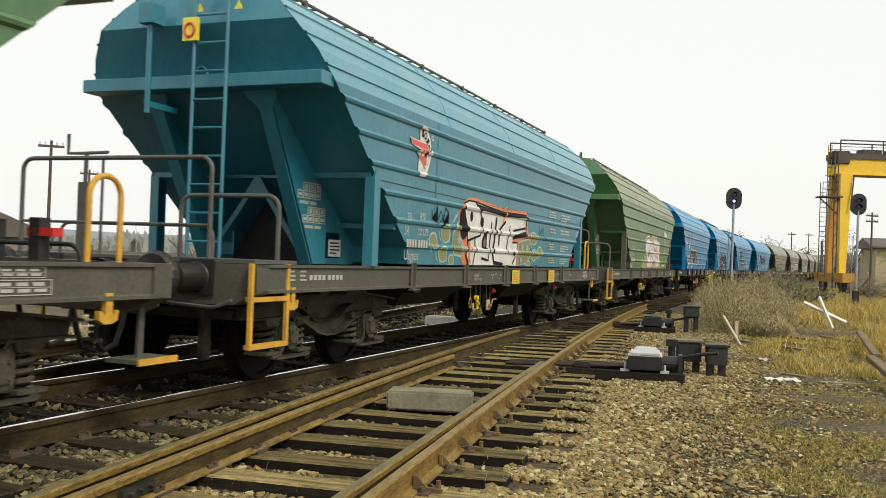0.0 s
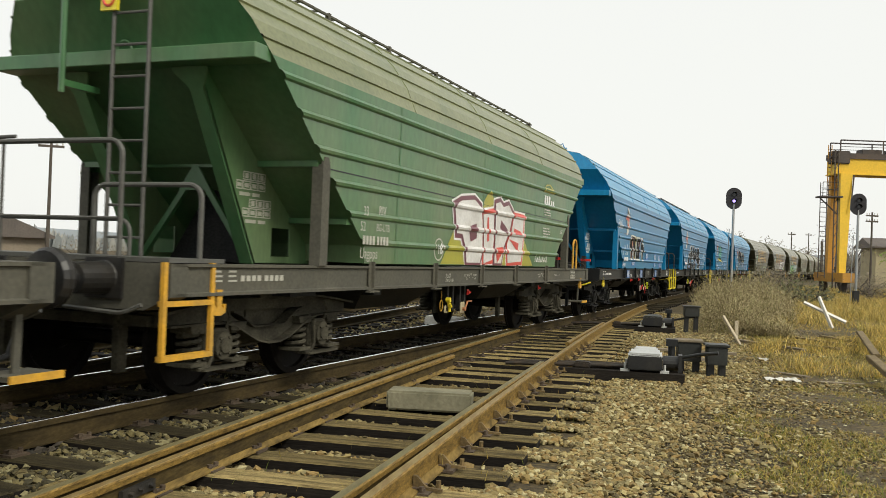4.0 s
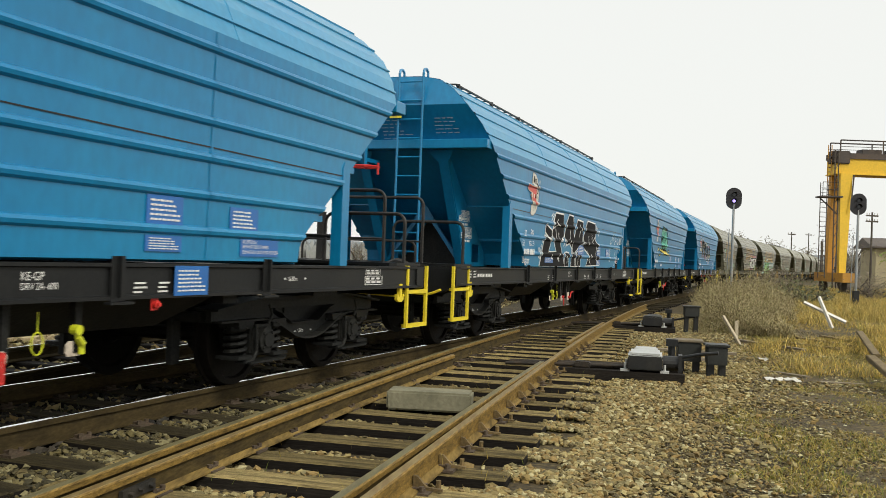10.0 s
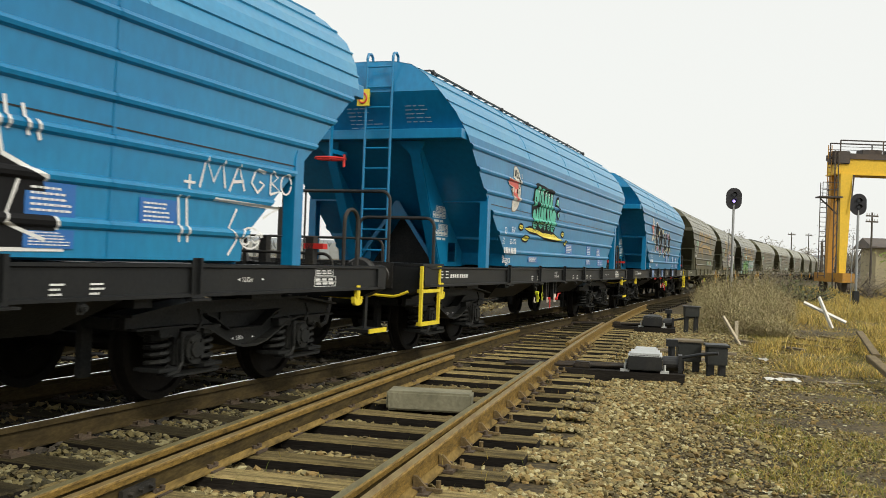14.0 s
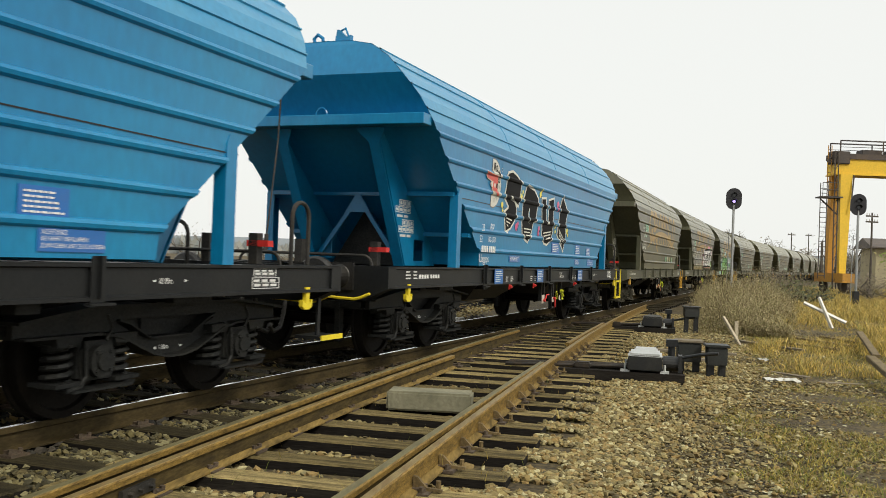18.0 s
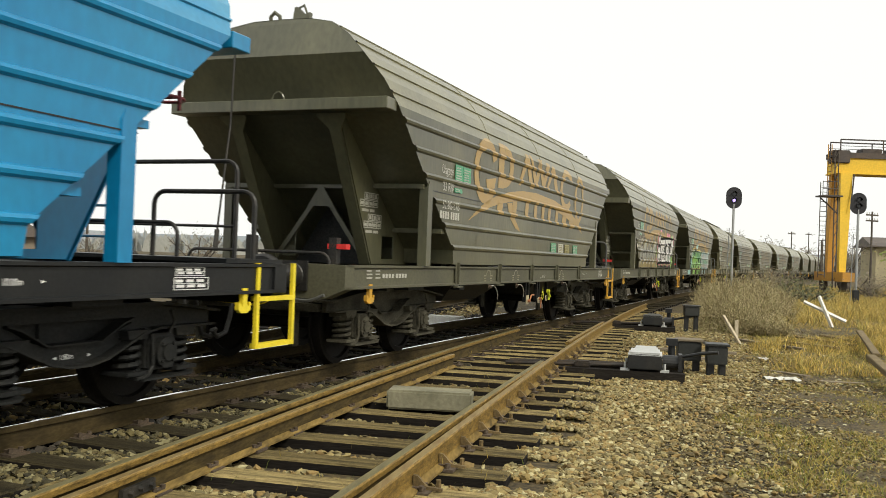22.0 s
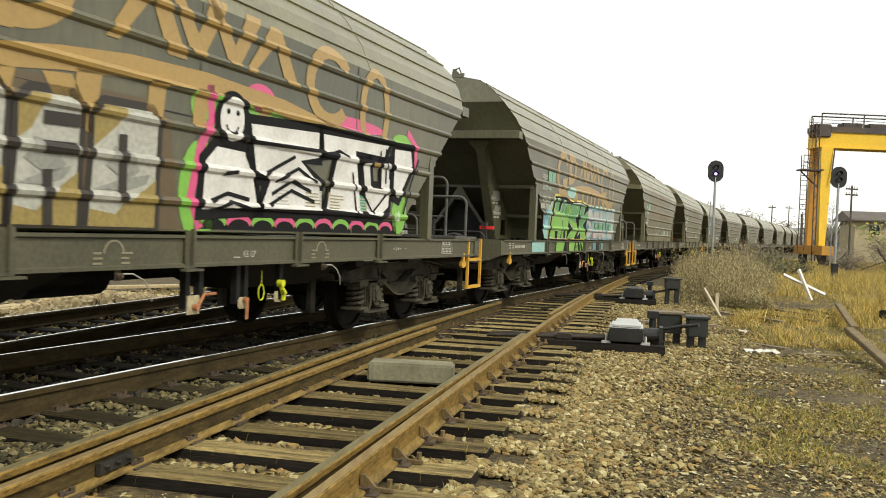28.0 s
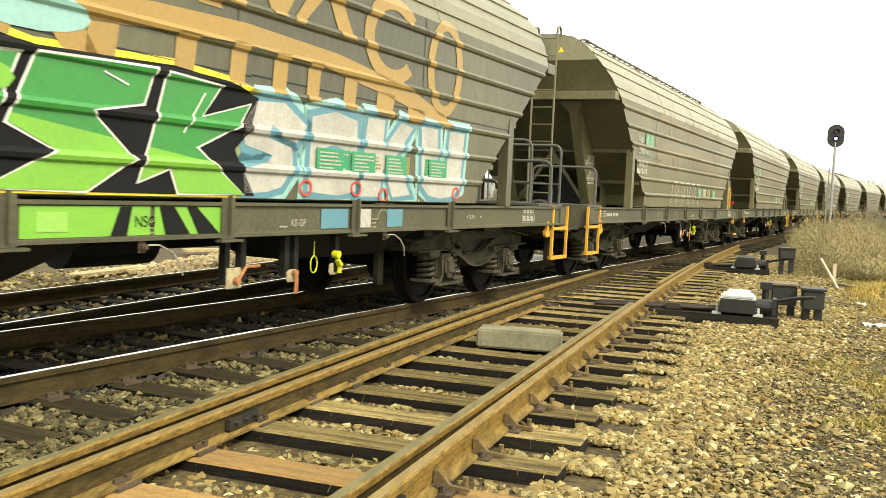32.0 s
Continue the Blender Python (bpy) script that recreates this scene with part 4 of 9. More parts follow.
    if paint is M_BLUE and front_platform:
        for maker in END_PRINTS:
            wp("end_print", maker, P_PRINTBLUE, w, pose(0, at, 0))
    wp("sheet_joint", sheet_joint_mesh, M_FRAMEBLACK, w, pose(0, at, 0))
    wp("lifting_ring", lifting_ring_mesh, paint, w, pose(-0.02, ye(6.08, -1, 0.5), 3.13))
    if index > 2:
        wp("hand_wheel", handwheel_mesh, (M_RED if front_platform else M_WHEELRED) if yellow_grip else M_DARKIRON, w, pose(-0.40 * fx, ye(6.45 if front_platform else 6.40, a, 0.5), 2.68), "hand wheel of the discharge gear")
    wp("gear_shaft", shaft_mesh, paint, w, pose(-0.40 * fx, ye(6.45, a, 0.5), 2.70, 0, 0, r))
    for x in (0.04, 0.52):
        wp("warning_sign", warn_mesh, P_YELLOW, w, pose(x * fx, ye(6.17, a, 0.5), 3.70, 0, 0, r), "yellow warning triangle")
    for x in (-1, 1):
        wp("side_step", step_mesh, steps, w, pose(x * 1.48, ye(6.82, a, 0.46), 1.10, 0, 0, 0 if x > 0 else 180))
    b = -a
    if front_platform:
        wp("grab_hoop", hoop_mesh, M_AMBER if hook is M_AMBER else M_DARKIRON, w, pose(1.30, ye(6.55, b), 1.19, 0, 0, 90))
        wp("grab_hoop", hoop_mesh, M_DARKIRON, w, pose(-0.4, ye(6.8, b), 1.0))
    wp("cable", cable_mesh, M_DARKIRON, w, pose(-0.5, ye(6.25, b, 0.5), 1.19, 0, 0, 0 if b < 0 else 180))
    wp("valve_post", handle_mesh, M_DARKIRON, w, pose(0.95, ye(6.3, b), 1.19))
    wp("valve_flap", signal_flap_mesh, M_RED, w, pose(1.0, ye(6.3, b), 1.19))
    wp("valve_post", handle_mesh, M_DARKIRON, w, pose(0.1, ye(6.7, b), 1.19))
    wp("cross_rail", rail_cross_mesh, M_DARKIRON, w, pose(0.1, ye(6.6, b), 1.0))
    if catwalk:
        wp("catwalk", catwalk_mesh, M_FRAMEBROWN if paint is not M_BLUE else M_BLACKRAIL, w, pose(0, at, 0))
    wp("air_tank", air_tank_mesh, M_BOGIE, w, pose(-0.4, 0.6, 0.74, 0, 0, 90))
    # changeover levers, drain valve and its pull ring
    grip = M_RED if 2 < index < 7 else M_RUSTLEVER
    card = M_DIRTYPLATE if 2 < index < 7 else M_DIRTYCREAM
    tall, low, ring, valve = (-0.30, None, -1.10, -0.87) if index < 3 else (0.05, -0.50, -0.86, -1.30) if index in (4, 5) else (0.25, 1.0, 1.33, 1.67)
    for y in (tall - 0.06, tall + 0.13, valve + 0.02) + ((low - 0.06, low + 0.07) if low else (tall - 0.35,)):
        wp("hanger", hanger_mesh, M_BOGIE, w, pose(1.33, y, 0.99))
    wp("changeover_plate", lever_box_mesh, card, w, pose(1.37, tall, 0.525))
    wp("changeover_lever", lever_mesh, grip, w, pose(1.375, tall, 0.525))
    if low:
        wp("changeover_plate", low_plate_mesh, card, w, pose(1.37, low, 0.525))
        wp("changeover_lever", hanging_lever_mesh, grip, w, pose(1.375, low, 0.535))
    wp("pull_ring", pull_ring_mesh, M_YELLOWGREEN if index > 2 else M_AMBER, w, pose(1.36, ring, 0.58))
    wp("changeover_plate", low_plate_mesh, card, w, pose(1.34, valve, 0.545))
    wp("drain_valve", valve_mesh, M_YELLOWGREEN if index > 2 else M_YELLOW, w, pose(1.385, valve, 0.56))
    for y in (-5, 5.25):
        g = wp("bogie", bogie_mesh, bogie_iron, w, pose(0, y, 0))
        for ay in (-0.9, 0.9):
            ws = wp("wheelset", axle_mesh, M_WHEEL, w, pose(0, y + ay, 0.46))
            wp("wheel", wheel_mesh, M_WHEEL, ws)
            wp("wheel", wheel_mesh, M_WHEEL, ws, pose(0, 0, 0, 0, 0, 180))
            WHEELS.append((ws, y + ay, index))
            for x in (-1, 1):
                wp("axle_box", axlebox_mesh, bogie_iron, g, pose(x * 1.02, ay, 0.46, 0, 0, 0 if x > 0 else 180))
                for k in (-0.29, 0.29):
                    wp("spring", spring_mesh, bogie_iron, g, pose(x * 1.02, ay + k, 0.315))
    return w


TEAL_L = "faded teal hopper wagon with a sprayed white mural"
GREY_L = "dusty olive-grey hopper wagon with ochre emblem"
W = {}
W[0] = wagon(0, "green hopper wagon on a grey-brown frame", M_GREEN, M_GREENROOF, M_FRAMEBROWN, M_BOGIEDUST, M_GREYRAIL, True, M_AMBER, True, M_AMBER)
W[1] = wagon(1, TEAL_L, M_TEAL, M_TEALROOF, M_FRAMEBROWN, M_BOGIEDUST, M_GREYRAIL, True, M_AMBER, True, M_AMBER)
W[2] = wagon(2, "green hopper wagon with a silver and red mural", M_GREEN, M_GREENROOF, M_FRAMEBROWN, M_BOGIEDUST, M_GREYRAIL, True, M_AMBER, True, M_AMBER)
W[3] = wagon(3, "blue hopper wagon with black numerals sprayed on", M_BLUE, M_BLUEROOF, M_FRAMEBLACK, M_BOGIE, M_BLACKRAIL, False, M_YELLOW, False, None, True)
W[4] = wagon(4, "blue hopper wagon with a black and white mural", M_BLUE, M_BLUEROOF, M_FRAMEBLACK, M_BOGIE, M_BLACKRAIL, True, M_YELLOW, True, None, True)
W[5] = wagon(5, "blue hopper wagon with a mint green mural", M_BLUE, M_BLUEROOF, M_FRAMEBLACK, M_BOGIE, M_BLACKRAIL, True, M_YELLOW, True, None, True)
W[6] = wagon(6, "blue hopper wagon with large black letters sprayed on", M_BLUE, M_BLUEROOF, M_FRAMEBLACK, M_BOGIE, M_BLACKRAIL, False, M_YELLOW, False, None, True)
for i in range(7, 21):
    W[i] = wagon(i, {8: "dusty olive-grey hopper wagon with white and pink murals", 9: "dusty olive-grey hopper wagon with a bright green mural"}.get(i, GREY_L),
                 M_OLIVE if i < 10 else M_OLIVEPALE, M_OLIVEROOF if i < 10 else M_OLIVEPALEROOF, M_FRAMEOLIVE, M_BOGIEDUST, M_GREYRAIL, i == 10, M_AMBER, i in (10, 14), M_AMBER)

# ---- trackside gear ----
M_MACHTOP = mat("pale_grey_machine_lid", (0.52, 0.53, 0.52), 0.5, 0.1, (0.32, 0.32, 0.30), 4, 0.5, 40, 0.12, 0.1)
M_MACHINE = mat("black_machine_paint", (0.016, 0.017, 0.018), 0.45, 0.2, (0.04, 0.036, 0.03), 4, 0.5, 40, 0.2, 0.1)
M_CABINET = mat("dark_grey_cabinet_paint", (0.022, 0.024, 0.022), 0.5, 0.1, (0.06, 0.052, 0.04), 3, 0.6, 40, 0.2, 0.1)
M_CONCRETE = mat("grey_green_cover", (0.24, 0.225, 0.15), 0.9, 0, (0.12, 0.112, 0.07), 3, 0.75, 25, 0.18, 0.4)
M_BOLT = mat("dark_bolt_steel", (0.04, 0.035, 0.03), 0.6, 0.5, (0.09, 0.06, 0.035), 8, 0.6, 60, 0.2, 0.1)
M_GALV = mat("galvanised_post", (0.38, 0.39, 0.39), 0.45, 0.6, (0.28, 0.28, 0.27), 4, 0.5, 30, 0.1, 0.05)
M_BLACKDISC = mat("black_signal_board", (0.012, 0.011, 0.014), 0.5, 0, (0.03, 0.03, 0.032), 3, 0.4, 30, 0.1, 0.0)
M_CRANE = mat("yellow_crane_paint", (0.75, 0.47, 0.03), 0.6, 0, (0.55, 0.34, 0.03), 0.5, 0.5, 8, 0.1, 0.0)
M_CRANEDARK = mat("dark_crane_steel", (0.06, 0.055, 0.055), 0.7, 0.2, (0.12, 0.08, 0.05), 0.6, 0.6, 8, 0.15, 0.0)
M_WOODGREY = mat("grey_weathered_timber", (0.23, 0.19, 0.13), 0.9, 0, (0.13, 0.10, 0.065), 3, 0.7, 30, 0.3, 0.4, 0.2, (1, 6, 6))
M_PALEWOOD = mat("pale_bleached_wood", (0.46, 0.39, 0.28), 0.9, 0, (0.28, 0.22, 0.15), 3, 0.6, 30, 0.2, 0.3)
M_WHITEWOOD = mat("white_painted_board", (0.72, 0.71, 0.66), 0.8, 0, (0.5, 0.45, 0.36), 4, 0.5, 30, 0.12, 0.2)
M_RUSTBEAM = mat("rusty_beam", (0.145, 0.105, 0.05), 0.9, 0.0, (0.23, 0.175, 0.09), 3, 0.6, 40, 0.25, 0.4)
M_POLE = mat("tarred_pole_wood", (0.09, 0.075, 0.06), 0.9, 0, (0.05, 0.04, 0.03), 3, 0.6, 30, 0.2, 0.2)
M_PAPER = mat("dirty_white_litter", (0.62, 0.61, 0.57), 0.9, 0, (0.4, 0.38, 0.3), 8, 0.5, 40, 0.1, 0.2)
M_WALL = mat("pale_house_plaster", (0.42, 0.36, 0.22), 0.9, 0, (0.30, 0.26, 0.18), 0.8, 0.5, 10, 0.1, 0.1)
M_ROOFDARK = mat("dark_roof_sheet", (0.10, 0.085, 0.075), 0.8, 0, (0.16, 0.13, 0.11), 0.8, 0.5, 10, 0.15, 0.1)
M_GLASS = mat("dark_window_glass", (0.02, 0.025, 0.03), 0.1, 0, None, 1, 0.2, 10, 0.05, 0.0)
M_LAMP = bpy.data.materials.new("pale_violet_signal_light")
M_LAMP.use_nodes = True
M_LAMP.node_tree.nodes["Principled BSDF"].inputs["Emission Color"].default_value = (0.42, 0.30, 1.0, 1)
M_LAMP.node_tree.nodes["Principled BSDF"].inputs["Emission Strength"].default_value = 1.6


def bm_box(*a, bevel=0.0):
    bm = bmesh.new()
    box(bm, *a)
    if bevel:
        bmesh.ops.bevel(bm, geom=list(bm.edges), offset=bevel, segments=2, affect="EDGES")
    return bm


def bm_tube(pts, r, n=8):
    bm = bmesh.new()
    tube(bm, pts, r, n)
    return bm


# cover box between the rails
_bm = bm_box(-0.42, 0.42, -0.17, 0.17, -0.2, -0.01, bevel=0.02)
thing("cover_box", "grey concrete cover box over the switch rods", "cover", m=pose(-0.07, 9.12, 0.0, 0, 0, -6), bm=_bm, material=M_CONCRETE)


def point_machine(m, lid, label):
    t = thing("point_machine", label, "point machine", "point machines", m=m)
    for i, y in enumerate((-0.28, 0.30)):
        bm = bmesh.new()
        box(bm, -1.15, 0.52, y - 0.09, y + 0.09, -0.16, 0.0)
        part("bearer", bm, M_SLEEPERDARK, t, "dark timber bearer")
    bm = bmesh.new()
    prism(bm, [(-0.23, 0.03), (0.23, 0.03), (0.23, 0.18), (0.19, 0.23), (-0.19, 0.23), (-0.23, 0.18)], -0.36, 0.30, "y")
    bmesh.ops.bevel(bm, geom=list(bm.edges), offset=0.014, segments=2, affect="EDGES")
    body = part("housing", bm, M_MACHINE, t)
    part("lid", bm_box(-0.225, 0.225, -0.35, 0.30, 0.185, 0.255, bevel=0.03), lid, body, "pale grey lid" if lid is M_MACHTOP else "")
    part("rear_lid", bm_box(-0.16, 0.17, 0.34, 0.95, 0.16, 0.24, bevel=0.02), lid, body)
    part("rear_housing", bm_box(-0.18, 0.19, 0.32, 0.98, 0.02, 0.17, bevel=0.015), M_MACHINE, t)
    bm = bmesh.new()
    disc(bm, 0.24, 0.46, 0.0, 0.11, 0.10, 16)
    box(bm, 0.44, 0.49, -0.12, 0.12, 0.0, 0.23)
    part("motor", bm, M_MACHINE, t)
    part("drive_rod", bm_tube([(-0.24, -0.22, 0.06), (-1.9, -0.20, 0.0)], 0.024), M_BOLT, t)
    part("detector_rod", bm_tube([(-0.24, 0.05, 0.05), (-1.9, 0.08, 0.0)], 0.018), M_BOLT, t)
    part("detector_rod", bm_tube([(-0.24, 0.15, 0.05), (-1.9, 0.2, 0.0)], 0.018), M_BOLT, t)
    part("crank_joint", bm_box(-0.95, -0.72, -0.28, -0.12, 0.0, 0.09, bevel=0.02), M_BOLT, t)
    for x in (-0.26, 0.26):
        for y in (-0.28, 0.26):
            bm = bmesh.new()
            box(bm, x - 0.06, x + 0.06, y - 0.04, y + 0.04, 0.0, 0.03)
            tube(bm, [(x, y, 0.03), (x, y, 0.11)], 0.018, 6)
            part("foot_bolt", bm, M_MACHTOP, t, "bright bolt")
    bm = bmesh.new()
    tube(bm, [(0.36, 0.55, 0.0), (0.36, 0.55, 0.30)], 0.05, 8)
    box(bm, 0.28, 0.44, 0.47, 0.63, 0.30, 0.40)
    part("terminal_post", bm, M_MACHINE, t)
    part("cable", bm_tube([(0.20, 0.5, 0.12), (0.45, 0.45, 0.14), (0.75, 0.35, 0.22), (0.98, 0.25, 0.26)], 0.025), M_MACHINE, t)
    return t


point_machine(pose(2.83, 12.55, -0.12, 0, 0, -13), M_MACHTOP, "black point machine with a pale grey lid beside the track")
point_machine(pose(5.02, 21.6, -0.12, 0, 0, -14), M_CABINET, "weathered black point machine farther along the track")


def cable_box(m, wide, label, tall=0.32, leg=0.26, top=None):
    t = thing("cable_box", label, "junction box", "trackside cable boxes", m=m)
    part("housing", bm_box(-wide / 2, wide / 2, -0.16, 0.16, leg, leg + tall, bevel=0.015), M_CABINET, t)
    part("lid", bm_box(-wide / 2 - 0.03, wide / 2 + 0.03, -0.19, 0.19, leg + tall, leg + tall + 0.035, bevel=0.01), top or M_CABINET, t)
    for x in (-wide / 2 + 0.06, wide / 2 - 0.06):
        part("leg", bm_box(x - 0.05, x + 0.05, -0.06, 0.06, -0.05, leg, bevel=0.006), M_MACHINE, t)
    return t


cable_box(pose(3.97, 13.1, -0.27, 0, 0, -10), 0.28, "dark metal cable box on two legs in gravel", 0.26, 0.20)
cable_box(pose(3.68, 13.5, -0.27, 0, 0, -10), 0.34, "dark metal cable box with a timber-coloured lid", 0.28, 0.20, M_WOODGREY)
cable_box(pose(5.95, 21.7, -0.28, 0, 0, -8), 0.34, "small dark cable box on a post by the weeds", 0.22, 0.42)

_t = thing("cable_trough", "whitewashed concrete trough block between the tracks", "trough", m=pose(0.1, 20.6, -0.27, 0, 0, -20))
part("block", bm_box(-0.42, 0.42, -0.2, 0.2, 0.0, 0.27, bevel=0.025), M_WHITEWOOD, _t)
part("end_plate", bm_box(0.425, 0.47, -0.16, 0.16, 0.02, 0.22, bevel=0.01), M_CABINET, _t)

# loose timbers and litter
for x, y, z, l, a, b, lab in ((3.75, 14.6, -0.16, 1.2, 10, 0, "grey plank lying on the gravel"), (4.6, 16.4, -0.2, 1.4, -15, 0, "grey plank lying on the gravel")):
    thing("plank", lab, "plank", "loose timbers", m=pose(x, y, z, 0, b, a), bm=bm_box(-l / 2, l / 2, -0.07, 0.07, -0.02, 0.02), material=M_WOODGREY)


def bar_between(name, label, cat, a, b, w, h, material, group=""):
    a, b = Vector(a), Vector(b)
    d = (b - a)
    m = Matrix.Translation((a + b) / 2) @ d.to_track_quat("X", "Z").to_matrix().to_4x4()
    return thing(name, label, cat, group, m=m, bm=bm_box(-d.length / 2, d.length / 2, -w / 2, w / 2, -h / 2, h / 2, bevel=min(w, h) * 0.12), material=material)


bar_between("fallen_post", "weathered pale post leaning in brown weeds", "post", (6.0, 19.4, 0.30), (6.22, 18.9, -0.27), 0.06, 0.05, M_PALEWOOD)
bar_between("fallen_post", "short weathered stump among brown weeds", "post", (6.32, 19.5, 0.20), (6.30, 19.4, -0.3), 0.07, 0.06, M_PALEWOOD)
_x = thing("crossed_boards", "two white boards crossed in dry yellow grass", "sign", m=pose(0, 0, 0))
for a, b in (((10.73, 27.0, 0.40), (11.82, 26.6, -0.13)), ((11.15, 27.0, 0.57), (11.31, 26.4, -0.30))):
    a, b = Vector(a), Vector(b)
    d = b - a
    part("board", bm_box(-d.length / 2, d.length / 2, -0.03, 0.03, -0.045, 0.045), M_WHITEWOOD, _x, "white painted board", m=Matrix.Translation((a + b) / 2 + Vector((0, -0.03 if a.x > 11 else 0.03, 0))) @ d.to_track_quat("X", "Z").to_matrix().to_4x4() @ Matrix.Rotation(radians(-50 if a.x < 11 else 0), 4, "X"))
bar_between("rusty_beam", "flat rusty steel beam lying at the grass edge", "beam", (9.0, 19.6, 0.05), (7.75, 16.2, -0.14), 0.13, 0.06, M_RUSTBEAM)
bar_between("rusty_beam", "long rusty steel beam lying on bare soil", "beam", (6.75, 14.3, 0.0), (5.55, 10.2, -0.22), 0.14, 0.08, M_RUSTBEAM)
bar_between("old_sleeper", "old sleeper lying in the grass", "timber", (9.6, 19.0, -0.08), (11.3, 18.2, -0.1), 0.24, 0.18, M_SLEEPERDARK)
bar_between("old_sleeper", "old sleeper lying in the grass", "timber", (13.2, 24.0, 0.02), (16.0, 23.6, 0.05), 0.24, 0.18, M_SLEEPERDARK)
for a, b in (((7.2, 19.3, -0.2), (7.9, 18.1, -0.2)), ((7.9, 20.2, -0.16), (8.6, 18.9, -0.2)), ((8.5, 20.4, -0.12), (9.1, 19.4, -0.18)), ((6.3, 19.4, -0.2), (7.1, 17.8, -0.22)), ((5.0, 14.4, -0.27), (5.5, 13.6, -0.27)), ((5.5, 13.2, -0.29), (6.1, 13.1, -0.29))):
    bar_between("plank", "brown plank lying in dry grass", "plank", a, b, 0.13, 0.045, M_WOODGREY if a[0] < 7 else M_RUSTBEAM, "loose timbers")
for x, y, sx, a in ((4.92, 13.1, 0.30, 10), (6.2, 11.0, 0.16, 40), (5.6, 15.8, 0.18, 80), (5.5, 10.6, 0.12, 0)):
    bm = bmesh.new()
    bmesh.ops.create_grid(bm, x_segments=7, y_segments=5, size=0.5)
    for v in bm.verts:
        v.co = Vector((v.co.x * sx * 1.6, v.co.y * sx * 0.8, 0.03 + 0.05 * noise.noise(v.co * 4 + Vector((x, y, 0)))))
    bmesh.ops.solidify(bm, geom=bm.faces[:], thickness=0.006)
    thing("litter", "crumpled dirty white litter on the soil", "litter", "litter", m=pose(x, y, ground_z(x, y), 0, 0, a), bm=bm, material=M_PAPER)


# ---- signals ----
def signal(x, y, top, lit, label):
    t = thing("light_signal", label, "railway signal", "light signals", m=pose(x, y, -0.3, 0, 0, -8))
    part("post", bm_tube([(0, 0, 0), (0, 0, top - 0.3)], 0.06, 12), M_GALV, t, "grey steel post")
    part("ladder_rail", bm_tube([(-0.22, 0.12, 0), (-0.16, 0.1, top - 1.5)], 0.02, 6), M_GALV, t)
    part("cabinet", bm_box(-0.14, 0.14, -0.15, 0.13, 0.0, 0.75, bevel=0.02), M_MACHINE, t)
    bm = bmesh.new()
    out = [(0.37 * math.cos(k * math.pi / 14), top + 0.17 + 0.36 * math.sin(k * math.pi / 14)) for k in range(15)] + [(-0.37 * math.cos(k * math.pi / 14), top - 0.17 - 0.36 * math.sin(k * math.pi / 14)) for k in range(15)]
    prism(bm, out, -0.05, 0.05, "y")
    board = part("board", bm, M_BLACKDISC, t, "black oval signal board")
    for z, on in ((top + 0.18, False), (top - 0.13, lit)):
        bm = bmesh.new()
        n = 18
        a = [bm.verts.new((0.13 * math.cos(k * 2 * math.pi / n), -0.05, z + 0.13 * math.sin(k * 2 * math.pi / n))) for k in range(n)]
        b = [bm.verts.new((0.13 * math.cos(k * 2 * math.pi / n), -0.24 if k < n // 2 + 1 else -0.06, z + 0.13 * math.sin(k * 2 * math.pi / n))) for k in range(n)]
        for k in range(n):
            bm.faces.new((a[k], a[(k + 1) % n], b[(k + 1) % n], b[k]))
        part("hood", bm, M_BLACKDISC, board)
        bm = bmesh.new()
        prism(bm, oval_xz(0, z, 0.075), -0.07, -0.055, "y")
        part("lens", bm, M_LAMP if on else M_GLASS, board, "glowing pale violet lens" if on else "")
    return t


def oval_xz(x, z, r, n=16):
    return [(x + r * math.cos(k * 2 * math.pi / n), z + r * math.sin(k * 2 * math.pi / n)) for k in range(n)]


signal(14.25, 45.0, 5.08, True, "black light signal on a grey post beside the track")
signal(20.4, 45.0, 5.02, False, "unlit black light signal on a grey post in grass")

# ---- gantry crane ----
# darker orange than the girder; on the far leg it paints in shade
M_CRANEORANGE = mat("darker_orange_crane_paint", (0.50, 0.25, 0.035), 0.7, 0, (0.30, 0.15, 0.05), 0.6, 0.6, 8, 0.12, 0.0)
crane = thing("gantry_crane", "yellow gantry crane with dark railings over the yard", "gantry crane", m=pose(27.7, 65, -0.3))
part("girder", bm_box(-0.25, 24.0, -0.75, 0.75, 8.62, 9.66), M_CRANE, crane)
part("girder_flange", bm_box(-0.3, 24.0, -0.85, 0.85, 8.54, 8.62), M_CRANE, crane)
part("girder_rail", bm_box(-0.3, 24, -0.85, 0.85, 9.66, 10.05), M_CRANEDARK, crane, "dark rail on the girder")
